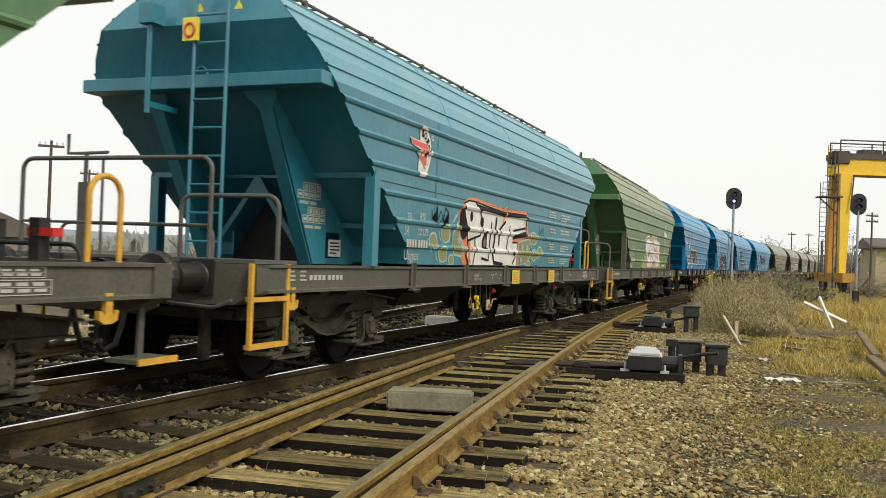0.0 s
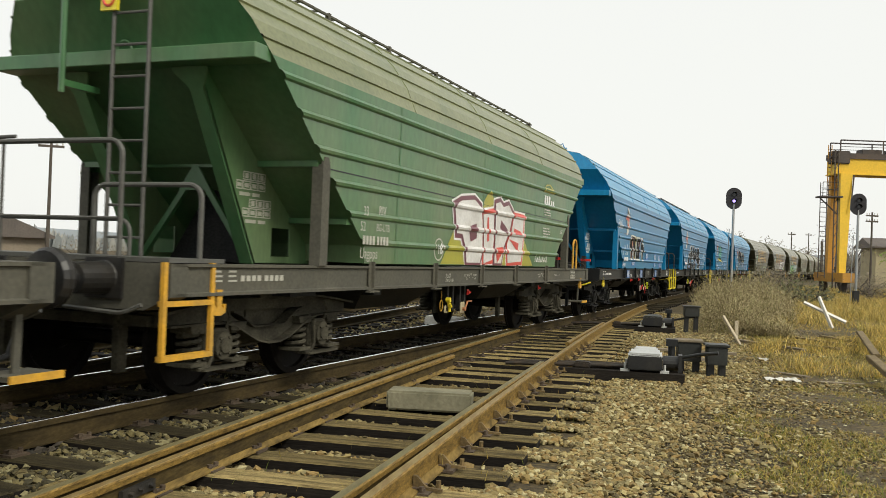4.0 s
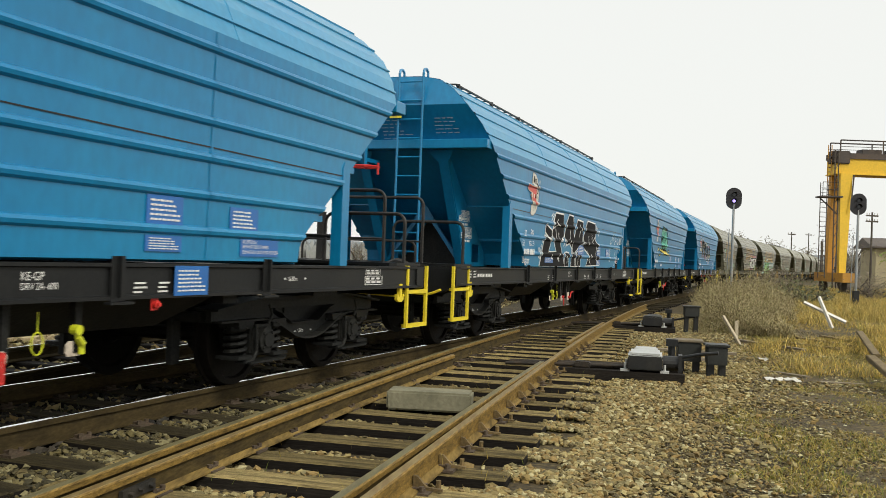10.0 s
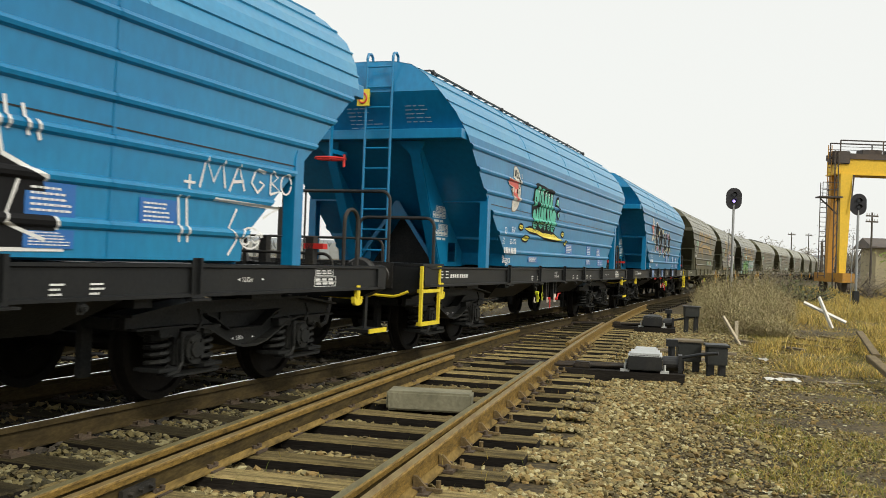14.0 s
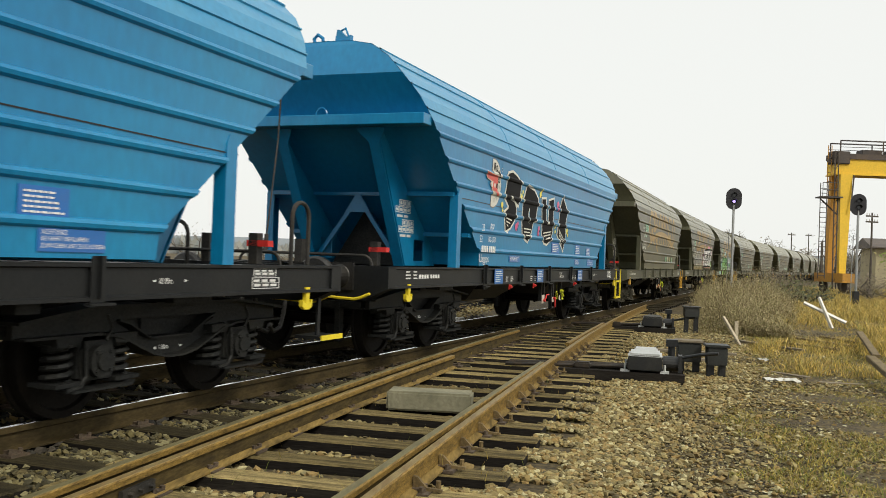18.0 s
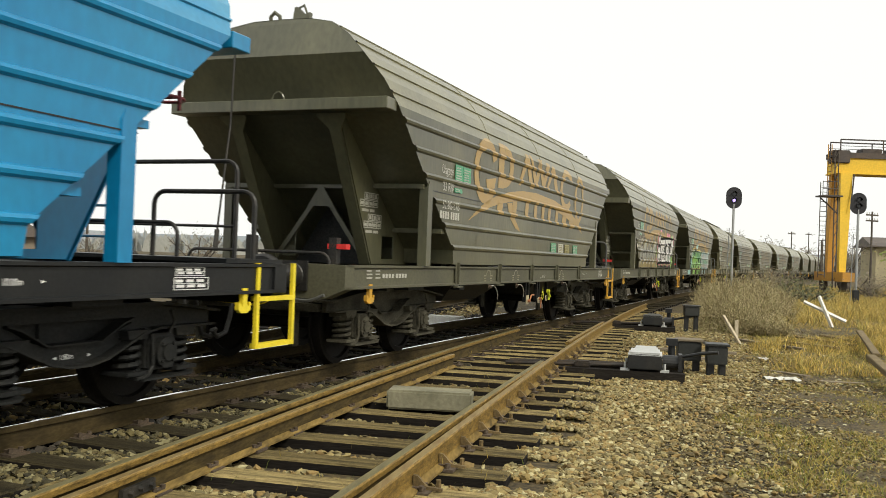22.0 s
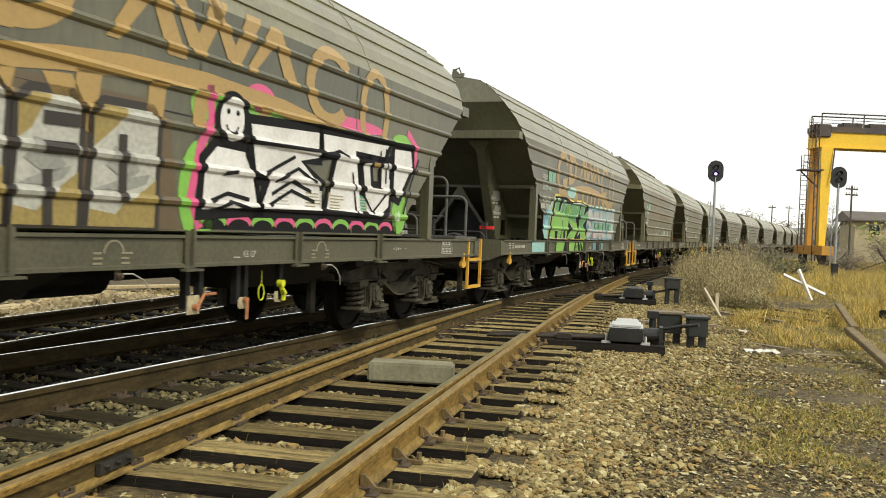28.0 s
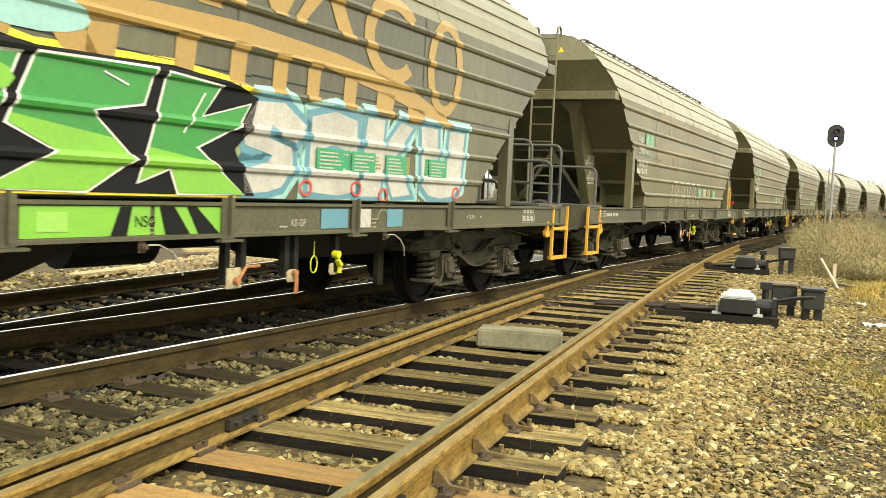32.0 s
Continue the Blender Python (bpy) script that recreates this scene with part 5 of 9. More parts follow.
for sx in (0.0, 23.0):
    for sy in (-1, 1):
        bm = bmesh.new()
        v = [bm.verts.new(q) for q in ((sx, sy - 0.25, 1.6), (sx + 0.45, sy - 0.25, 1.6), (sx + 0.45, sy + 0.25, 1.6), (sx, sy + 0.25, 1.6),
                                       (sx, sy * 0.7 - 0.3, 8.6), (sx + 0.86, sy * 0.7 - 0.3, 8.6), (sx + 0.86, sy * 0.7 + 0.3, 8.6), (sx, sy * 0.7 + 0.3, 8.6))]
        for f in ((0, 1, 2, 3), (4, 7, 6, 5), (0, 4, 5, 1), (1, 5, 6, 2), (2, 6, 7, 3), (3, 7, 4, 0)):
            bm.faces.new([v[i] for i in f])
        part("leg", bm, M_CRANE if sy < 0 else M_CRANEORANGE, crane, "" if sy < 0 else "far leg in darker orange, shade painted in")
        part("leg_rail", bm_tube([(sx + 0.62, sy - 0.32, 6.0), (sx + 0.92, sy * 0.7 - 0.36, 8.5)], 0.05, 6), M_CRANEDARK, crane)
    part("end_truck", bm_box(sx - 0.25, sx + 0.7, -2.4, 2.4, 0.95, 1.6), M_CRANEORANGE, crane)
    for sy in (-1.9, 1.9):
        bm = bmesh.new()
        disc(bm, sx + 0.1, sx + 0.35, sy, 0.65, 0.5, 16)
        part("truck_wheel", bm, M_CRANEDARK, crane)
    part("crane_rail", bm_box(sx + 0.17, sx + 0.29, -12, 12, -0.05, 0.15), M_RAIL, crane)
part("winch_box", bm_box(-0.5, 0.7, -0.9, 0.1, 9.3, 10.2, bevel=0.05), M_CRANEDARK, crane)
part("cable_drum", bm_tube([(-0.75, -0.6, 9.4), (-0.65, -0.6, 9.7), (-0.3, -0.6, 9.8)], 0.09, 8), M_CRANEDARK, crane)
for y in (-0.85, 0.85):
    part("handrail", bm_tube([(0.0, y, 10.95), (24, y, 10.95)], 0.05, 6), M_CRANEDARK, crane)
    part("handrail", bm_tube([(0.0, y, 10.5), (24, y, 10.5)], 0.02, 6), M_CRANEDARK, crane)
    for i in range(9):
        part("rail_post", bm_tube([(i * 3.0, y, 10.0), (i * 3.0, y, 10.95)], 0.045, 6), M_CRANEDARK, crane)
for x, l in ((1.7, 1.4), (3.6, 2.2), (7.0, 1.5)):
    part("equipment_box", bm_box(x, x + l, -0.5, 0.5, 10.05, 10.4, bevel=0.03), M_CRANEDARK, crane)
# lattice mast for the cables in front of the legs
for x in (-0.42, -0.18):
    part("mast_rail", bm_tube([(x, -1.15, 0.5), (x, -1.0, 10.2)], 0.045, 6), M_POLE, crane)
for i in range(12):
    part("mast_rung", bm_tube([(-0.42, -1.14, 0.9 + i * 0.8), (-0.18, -1.14, 1.3 + i * 0.8)], 0.025, 5), M_POLE, crane)
# ladder with cage, resting platform and upper ladder
for x in (-1.38, -0.92):
    part("ladder_rail", bm_tube([(x, -1.0, 1.2), (x, -1.0, 7.9)], 0.03, 6), M_CRANEDARK, crane)
for i in range(19):
    part("rung", bm_tube([(-1.38, -1.0, 1.4 + i * 0.34), (-0.92, -1.0, 1.4 + i * 0.34)], 0.022, 5), M_CRANEDARK, crane)
part("ladder_platform", bm_box(-1.45, 0.0, -1.5, -0.3, 6.85, 6.95), M_CRANEDARK, crane)
part("platform_brace", bm_tube([(-1.35, -0.9, 6.8), (-0.05, -0.8, 5.7)], 0.05, 6), M_CRANEDARK, crane)
for x in (-1.4, -1.0, -0.6):
    part("rail_post", bm_tube([(x, -1.45, 6.9), (x, -1.45, 7.9)], 0.025, 5), M_CRANEDARK, crane)
for z in (7.4, 7.9):
    part("handrail", bm_tube([(-1.4, -1.45, z), (-0.3, -1.45, z)], 0.025, 5), M_CRANEDARK, crane)
for x in (-0.75, -0.5):
    part("upper_ladder", bm_tube([(x, -0.6, 6.9), (x, -0.6, 10.6)], 0.03, 6), M_CRANEORANGE, crane)
for i in range(11):
    part("rung", bm_tube([(-0.75, -0.6, 7.1 + i * 0.32), (-0.5, -0.6, 7.1 + i * 0.32)], 0.02, 5), M_CRANEDARK, crane)


# ---- poles, huts and distance ----
def utility_pole(x, y, h, arms=1, r=0.13):
    t = thing("utility_pole", "dark wooden utility pole with cross arms", "utility pole", "utility poles", m=pose(x, y, -0.4, 0, 0, 20))
    bm = bmesh.new()
    n = 8
    a = [bm.verts.new((r * math.cos(k * 2 * math.pi / n), r * math.sin(k * 2 * math.pi / n), 0)) for k in range(n)]
    b = [bm.verts.new((r * 0.65 * math.cos(k * 2 * math.pi / n), r * 0.65 * math.sin(k * 2 * math.pi / n), h)) for k in range(n)]
    for k in range(n):
        bm.faces.new((a[k], a[(k + 1) % n], b[(k + 1) % n], b[k]))
    bm.faces.new(b)
    part("mast", bm, M_POLE, t)
    for i in range(arms):
        part("cross_arm", bm_box(-0.8, 0.8, -0.06, 0.06, h - 0.45 - i * 0.6, h - 0.3 - i * 0.6), M_POLE, t)
        for x in (-0.7, -0.35, 0.35, 0.7):
            part("insulator", bm_tube([(x, 0, h - 0.3 - i * 0.6), (x, 0, h - 0.1 - i * 0.6)], 0.05, 6), M_PAPER, t)


utility_pole(45.0, 96.0, 8.2, 2)
utility_pole(61.0, 160.0, 8.5)
utility_pole(74.0, 185.0, 9.5)
utility_pole(58.0, 140.0, 6.5, 0)
utility_pole(66.5, 160.0, 7.5, 0)
utility_pole(-15.4, 30.0, 10.5, 0, 0.17)
utility_pole(-32.0, 82.0, 8.5, 1)
utility_pole(-26.0, 60.0, 8.5, 1)


def hut(x, y, wide, deep, high, turn, label, roof_over=0.7, gable=1.2, plaster=None):
    t = thing("hut", label, "building", m=pose(x, y, -0.35, 0, 0, turn))
    part("wall", bm_box(-wide / 2, wide / 2, -deep / 2, deep / 2, 0, high), plaster or M_WALL, t)
    bm = bmesh.new()
    prism(bm, [(-deep / 2 - roof_over, high), (deep / 2 + roof_over, high), (deep / 2 + roof_over, high + 0.15), (0, high + gable), (-deep / 2 - roof_over, high + 0.15)], -wide / 2 - roof_over, wide / 2 + roof_over, "x")
    roof = part("roof", bm, M_ROOFDARK, t)
    part("chimney", bm_box(-0.3, 0.1, -0.2, 0.2, high + gable * 0.6, high + gable + 0.5), M_ROOFDARK, roof)
    for sx in (-0.28, 0.28):
        win = part("window", bm_box(wide * sx - 0.55, wide * sx + 0.55, -deep / 2 - 0.02, -deep / 2 + 0.05, high - 1.5, high - 0.4), M_GLASS, t)
        part("frame", bm_box(wide * sx - 0.62, wide * sx + 0.62, -deep / 2 - 0.04, -deep / 2 - 0.021, high - 0.42, high - 0.34), M_PAPER, win)
    return t


hut(53.5, 104.0, 9.5, 6, 4.6, -10, "two-storey signal hut with a dark overhanging roof")
# low-contrast brown: distance haze put into the wall colour
M_BROWNWALL = mat("hazy_brown_plaster", (0.24, 0.20, 0.15), 0.9, 0, (0.18, 0.15, 0.11), 0.8, 0.5, 10, 0.1, 0.1)
hut(-31.6, 62.0, 7, 8, 2.0, 118, "low brown house behind the railway yard", 0.5, 2.1, M_BROWNWALL)

# heap of pale rubble and planks between the far tracks
_rnd = random.Random(12)
M_RUBBLE = mat("pale_rubble", (0.46, 0.37, 0.21), 0.95, 0, (0.26, 0.20, 0.12), 6, 0.6, 30, 0.3, 0.4)
bm = bmesh.new()
for _i in range(700):
    a, r = _rnd.uniform(0, 6.28), _rnd.uniform(0, 1) ** 0.6
    mm = Matrix.Translation((-5.5 + r * 1.0 * math.cos(a), 15.6 + r * 2.4 * math.sin(a), -0.22 + 0.2 * (1 - r) + _rnd.uniform(0, 0.04))) @ Euler((_rnd.uniform(0, 3), _rnd.uniform(0, 3), _rnd.uniform(0, 3))).to_matrix().to_4x4()
    s = _rnd.uniform(0.02, 0.065)
    box(bm, -s, s, -s * 0.8, s * 0.8, -s * 0.6, s * 0.6, mm)
thing("rubble_heap", "heap of pale rubble between the tracks", "rubble", kind="stuff", bm=bm, material=M_RUBBLE)
for a, b in (((-6.4, 14.2, -0.2), (-5.9, 17.5, -0.16)), ((-5.0, 16.5, -0.2), (-3.9, 19.5, -0.2)), ((-6.9, 13.2, -0.2), (-6.6, 15.2, -0.2)), ((-7.2, 18.5, -0.15), (-5.4, 20.5, -0.15))):
    bar_between("plank", "pale plank lying beside the far track", "plank", a, b, 0.28, 0.06, M_RUBBLE, "loose timbers")

# ---- rail fastenings ----
bm = bmesh.new()
box(bm, -0.19, 0.19, -0.085, 0.085, -0.006, 0.014)
for x in (-0.14, 0.14):
    for y in (-0.045, 0.045):
        tube(bm, [(x, y, 0.014), (x, y, 0.05)], 0.018, 6)
    box(bm, x - 0.045 - 0.03 * (1 if x > 0 else -1), x + 0.045 - 0.03 * (1 if x > 0 else -1), -0.035, 0.035, 0.014, 0.034)
CHAIR = mesh(bm, "base_plate", M_PLATE)
bm = bmesh.new()
prism(bm, [(0.0, 0.0), (0.19, 0.0), (0.19, 0.016), (0.09, 0.022), (0.03, 0.085), (0.0, 0.09)], -0.014, 0.014, "y")
tube(bm, [(0.15, 0.06, 0.0), (0.15, 0.06, 0.055)], 0.018, 6)
CLAMP = mesh(bm, "rail_brace", M_BRACE)
bm = bmesh.new()
box(bm, -0.015, 0.015, -0.17, 0.17, -0.035, 0.028)
for y in (-0.11, 0.0, 0.11):
    tube(bm, [(0.015, y, 0.0), (0.045, y, 0.0)], 0.016, 6)
FISH = mesh(bm, "fishplate", M_DARKIRON)
for _i in range(24):
    y0 = 1.6 + _i * 0.655 - 0.18
    for pts, dx in ((NL_PTS, 0.10), (NR_PTS, -0.05)):
        y = y0 + (0.19 if pts is NL_PTS else -0.19)
        x = float(np.interp(y, [q[1] for q in pts], [q[0] for q in pts]))
        part("base_plate", CHAIR, None, track_2, m=pose(x + dx, y, -0.178, 0, 0, -14))
        if pts is NR_PTS:
            part("rail_brace", CLAMP, None, track_2, m=pose(x + 0.02, y, -0.165, 0, 0, -14))
for _i in range(2, 40):
    for s in (-0.7535, 0.7535):
        x, y, h = on_line(_i * 0.66, s)
        part("base_plate", CHAIR, None, track_1, m=pose(x, y, -0.178, 0, 0, -h))
for pts, y in ((NL_PTS, 5.3), (NR_PTS, 3.9)):
    x = float(np.interp(y, [q[1] for q in pts], [q[0] for q in pts]))
    part("fishplate", FISH, None, track_2, m=pose(x + (0.235 if pts is NL_PTS else 0.03), y, -0.095, 0, 0, -13))

# ---- paint on the wagon sides: notices, emblems and murals that follow the ribs ----
CUTS = sorted({round(z, 4) for z, _ in BODY})


def grow(poly, d):
    """An outline widened by d."""
    area = sum(a[0] * b[1] - b[0] * a[1] for a, b in zip(poly, poly[1:] + poly[:1]))
    s = d if area > 0 else -d
    out = []
    n = len(poly)
    for i in range(n):
        p, q, r = Vector(poly[i - 1]), Vector(poly[i]), Vector(poly[(i + 1) % n])
        a, b = (q - p).normalized(), (r - q).normalized()
        na, nb = Vector((a.y, -a.x)), Vector((b.y, -b.x))
        m = na + nb
        m = m / max(m.dot(na), 0.45) if m.length > 1e-4 else na
        out.append(tuple(q + m * s))
    return out


def paint_on(w, poly, material, layer=1, name="painted_patch", below=None):
    """A flat outline (along the wagon, height) laid on the ribbed side."""
    bm = bmesh.new()
    f = bm.faces.new([bm.verts.new((0, y, max(z, 1.225))) for y, z in poly])
    f.normal_update()
    bmesh.ops.triangulate(bm, faces=[f])
    if below:
        bmesh.ops.bisect_plane(bm, geom=bm.verts[:] + bm.edges[:] + bm.faces[:], plane_co=(0, 0, below), plane_no=(0, 0.12, 1), clear_outer=True)
    lo, hi = min(p[1] for p in poly), max(p[1] for p in poly)
    for z in CUTS:
        if lo < z < hi:
            bmesh.ops.bisect_plane(bm, geom=bm.verts[:] + bm.edges[:] + bm.faces[:], plane_co=(0, 0, z), plane_no=(0, 0, 1))
    for v in bm.verts:
        v.co.x = skin(v.co.z) + 0.004 + 0.0025 * layer
    for f in bm.faces:
        if f.normal.x < 0:
            f.normal_flip()
    me = bpy.data.meshes.new(name)
    bm.to_mesh(me)
    bm.free()
    me.materials.append(material)
    return part(name, me, None, w)


def oval(y, z, ry, rz, n=22, a0=0, a1=360):
    return [(y + ry * math.cos(radians(a0 + (a1 - a0) * k / n)), z + rz * math.sin(radians(a0 + (a1 - a0) * k / n))) for k in range(n if a1 - a0 == 360 else n + 1)]


def arc_band(y, z, ry, rz, t, a0, a1, n=18):
    return oval(y, z, ry, rz, n, a0, a1) + oval(y, z, ry - t, rz - t * 0.8, n, a0, a1)[::-1]


GLYPH = {
    "S": [(0.08, 0.0), (0.04, 0.26), (0.40, 0.34), (0.46, 0.42), (0.06, 0.50), (0.0, 0.70), (0.20, 0.97), (0.62, 1.0), (1.0, 0.78), (0.84, 0.58), (0.58, 0.62), (0.46, 0.74), (0.36, 0.68), (0.40, 0.60), (0.76, 0.52), (0.80, 0.30), (0.62, 0.08), (0.40, 0.02)],
    "U": [(0, 1), (0.36, 1), (0.40, 0.42), (0.50, 0.34), (0.60, 0.42), (0.64, 1), (1, 1), (0.95, 0.18), (0.78, 0.04), (0.5, 0), (0.22, 0.04), (0.06, 0.18)],
    "block": [(0, 0.04), (0.04, 0.9), (0.5, 1), (0.98, 0.93), (1, 0.06), (0.6, 0)],
    "kay": [(0, 0), (0.1, 1), (0.42, 1), (0.4, 0.62), (0.74, 1), (1, 0.96), (0.66, 0.54), (1, 0.04), (0.64, 0), (0.42, 0.38), (0.38, 0)],
}


def letter(w, g, y, z, wide, high, fill, edge=None, rim=0.04, holes=(), hole_paint=None, lean=0.0, layer=2):
    def put(u, v):
        return (y + u * wide + lean * v, z + v * high)
    poly = [put(*p) for p in GLYPH[g]]
    if edge:
        paint_on(w, grow(poly, rim), edge, layer - 1, "painted_outline")
    ob = paint_on(w, poly, fill, layer, "painted_letter")
    for hy, hz, ry, rz in holes:
        c = put(hy, hz)
        if edge:
            paint_on(w, oval(c[0], c[1], ry * wide + 0.02, rz * high + 0.02, 14), edge, layer + 1, "painted_outline")
        paint_on(w, oval(c[0], c[1], ry * wide, rz * high, 14), hole_paint or edge, layer + 2, "painted_hole")
    return ob


def stroke(w, pts, width, material, layer=3, name="painted_stroke"):
    """A sprayed line of some width through points."""
    left, right = [], []
    for i, p in enumerate(pts):
        a, b = Vector(pts[max(i - 1, 0)]), Vector(pts[min(i + 1, len(pts) - 1)])
        d = (b - a).normalized() * width / 2
        left.append((p[0] - d.y, p[1] + d.x))
        right.append((p[0] + d.y, p[1] - d.x))
    return paint_on(w, left + right[::-1], material, layer, name)


TEXTS = {}
ON_SIDE = pose(0, 0, 0, 90, 0, 90)


def lettering(w, text, y, z, high, material, x=None, name="lettering"):
    """Stencilled words, flat on the side or the frame."""
    if text not in TEXTS:
        cu = bpy.data.curves.new("lettering", "FONT")
        cu.body = text
        tmp = new("lettering_tmp", cu)
        TEXTS[text] = bpy.data.meshes.new_from_object(tmp)
        bpy.data.objects.remove(tmp)
        TEXTS[text].materials.clear()
        TEXTS[text].materials.append(P_WHITE)
    ob = part(name, TEXTS[text], None, w)
    ob.matrix_basis = Matrix.Translation((x if x else max(skin(z + k * high) for k in (-0.2, 0, 0.25, 0.5, 0.75, 1.0)) + 0.006, y, z)) @ ON_SIDE @ Matrix.Diagonal((high * 1.25, high * 1.4, 1, 1))
    ob.material_slots[0].link = "OBJECT"
    ob.material_slots[0].material = material


_bm = bmesh.new()
box(_bm, 0, 0.004, -0.5, 0.5, -0.5, 0.5)
PLATE = mesh(_bm, "notice", P_BLUESIGN)


def plate(w, y, z, wide, high, material, x=1.503, name="notice", label=""):
    ob = part(name, PLATE, None, w, label)
    ob.matrix_basis = Matrix.Translation((x, y, z)) @ Matrix.Diagonal((1, wide, high, 1))
    ob.material_slots[0].link = "OBJECT"
    ob.material_slots[0].material = material


PRINTS = []
for _k in range(7):
    _rn = random.Random(60 + _k)
    _bm = bmesh.new()
    _u = -0.5
    while _u < 0.5 - 0.13 * (_k % 4):
        _l = _rn.uniform(0.05, 0.17)
        box(_bm, 0, 0.003, _u, min(_u + _l, 0.5), -0.5, 0.5)
        _u += _l + 0.035
    PRINTS.append(mesh(_bm, "print_line", P_WHITE))


_bm = bmesh.new()
box(_bm, 0, 0.003, 0.0, 0.078, -0.5, 0.5)
DIGIT = mesh(_bm, "number_bar", P_WHITE)


def number_bars(w, y, z, wide, high, material, x):
    """A plain bar for each figure of the wagon's number."""
    for k in range(8):
        ob = part("number_bar", DIGIT, None, w)
        ob.matrix_basis = Matrix.Translation((x, y + wide * (k * 0.118 - 0.5 + (0.045 if k > 3 else 0.0)), z)) @ Matrix.Diagonal((1, wide, high, 1))
        ob.material_slots[0].link = "OBJECT"
        ob.material_slots[0].material = material


def bars(w, y, z, wide, high, rows, material, x=1.508):
    """Small print that cannot be read: ragged lines of word-long bars."""
    for i in range(rows):
        ob = part("print_line", PRINTS[(i * 3 + int(abs(y) * 10)) % 7], None, w)
        ob.matrix_basis = Matrix.Translation((x, y, z + high / 2 - (i + 0.5) * high / rows)) @ Matrix.Diagonal((1, wide, high / rows * 0.42, 1))
        ob.material_slots[0].link = "OBJECT"
        ob.material_slots[0].material = material


def panel(w, y, z, wide, high, material, ink=None, x=1.503, rows=5):
    plate(w, y, z, wide, high, material, x)
    if ink:
        bars(w, y, z, wide * 0.8, high * 0.8, rows, ink, x + 0.005)


def emblem_disc(w, y, z, scale=1.0):
    """Cream half-disc badge with a red streamer and a red wedge."""
    def at(pts):
        return [(y + a * scale, z + b * scale) for a, b in pts]
    face = oval(y - 0.06 * scale, z, 0.345 * scale, 0.35 * scale, 30, -105, 102)
    paint_on(w, grow(face, 0.014), P_BROWN, 0, "badge_line")
    paint_on(w, face, P_CREAM, 1, "badge")
    paint_on(w, arc_band(y - 0.06 * scale, z, 0.315 * scale, 0.32 * scale, 0.010, -100, 95), P_SILVER, 2, "badge_line")
    paint_on(w, arc_band(y - 0.06 * scale, z, 0.19 * scale, 0.19 * scale, 0.012, -75, 90), P_SILVER, 2, "badge_line")
    for k in range(8):
        a = radians(88 - k * 24)
        c, q = math.cos(a), math.sin(a)
        m = (y - 0.06 * scale + 0.25 * scale * c, z + 0.25 * scale * q)
        r = 0.052 * scale if k < 4 else 0.038 * scale
        paint_on(w, [(m[0] + r * (u * c - v * q * 0.6), m[1] + r * (u * q + v * c * 0.6)) for u, v in ((-1, -1), (1, -1), (1, 1), (-1, 1))] if k % 2 == 0 else arc_band(m[0], m[1], r, r, r * 0.45, 0, 359, 10), P_BLACK if k < 4 else P_DUSTWHITE, 3, "badge_mark")
    flag = at([(-0.46, 0.14), (-0.38, 0.055), (-0.05, 0.01), (0.10, 0.06), (0.09, 0.115), (-0.22, 0.12)])
    paint_on(w, grow(flag, 0.014), P_CREAM, 4, "badge_line")
    paint_on(w, flag, P_RED, 5, "badge_flag")
    wedge = at([(-0.24, -0.02), (0.10, 0.06), (0.10, -0.17), (0.06, -0.19)])
    paint_on(w, grow(wedge, 0.014), P_CREAM, 4, "badge_line")
    paint_on(w, wedge, P_RED, 6, "badge_flag")
    paint_on(w, at([(-0.22, 0.0), (-0.12, 0.02), (-0.13, -0.07), (-0.20, -0.05)]), P_CREAM, 7, "badge_mark")
    paint_on(w, oval(y - 0.04 * scale, z - 0.03 * scale, 0.035 * scale, 0.035 * scale, 10), P_CREAM, 7, "badge_mark")
    paint_on(w, at([(0.03, 0.0), (0.09, 0.005), (0.09, -0.07), (0.02, -0.06)]), P_BLACK, 7, "badge_mark")
    paint_on(w, arc_band(y + 0.32 * scale, z + 0.23 * scale, 0.035, 0.035, 0.010, 0, 359, 12), P_CREAM, 1, "badge_mark")


def stroke_flat(w, pts, material):
    """A small flat mark on the frame."""
    bm = bmesh.new()
    f = bm.faces.new([bm.verts.new((1.4795, y, z)) for y, z in pts])
    part("mark", bm, material, w)


def flat_arrow(x, y, z, e):
    """A small triangle pointing along the side."""
    bm = bmesh.new()
    bm.faces.new([bm.verts.new(v) for v in ((x, y - e, z - 0.012), (x, y - e, z + 0.012), (x, y + e, z))])
    return bm


FRONTED = [W[k] for k in (0, 1, 2, 4, 5, 10)]


def ruled(bm, y0, y1, z0, z1, t=0.006):
    """Outline of a small box in a table."""
    box(bm, 0, 0.003, y0, y1, z0, z0 + t)
    box(bm, 0, 0.003, y0, y1, z1 - t, z1)
    box(bm, 0, 0.003, y0, y0 + t, z0 + t, z1 - t)
    box(bm, 0, 0.003, y1 - t, y1, z0 + t, z1 - t)


_bm = bmesh.new()
for _k in range(3):
    ruled(_bm, -0.09 + _k * 0.07, -0.02 + _k * 0.07, 0.05, 0.10)
    ruled(_bm, -0.09 + _k * 0.07, -0.02 + _k * 0.07, -0.005, 0.046)
    box(_bm, 0, 0.003, -0.07 + _k * 0.07, -0.04 + _k * 0.07, 0.06, 0.09)
    box(_bm, 0, 0.003, -0.075 + _k * 0.07, -0.035 + _k * 0.07, 0.008, 0.032)
ruled(_bm, -0.15, -0.094, -0.005, 0.046)
box(_bm, 0, 0.003, -0.14, -0.105, 0.01, 0.03)
box(_bm, 0, 0.003, -0.12, -0.02, -0.04, -0.02)
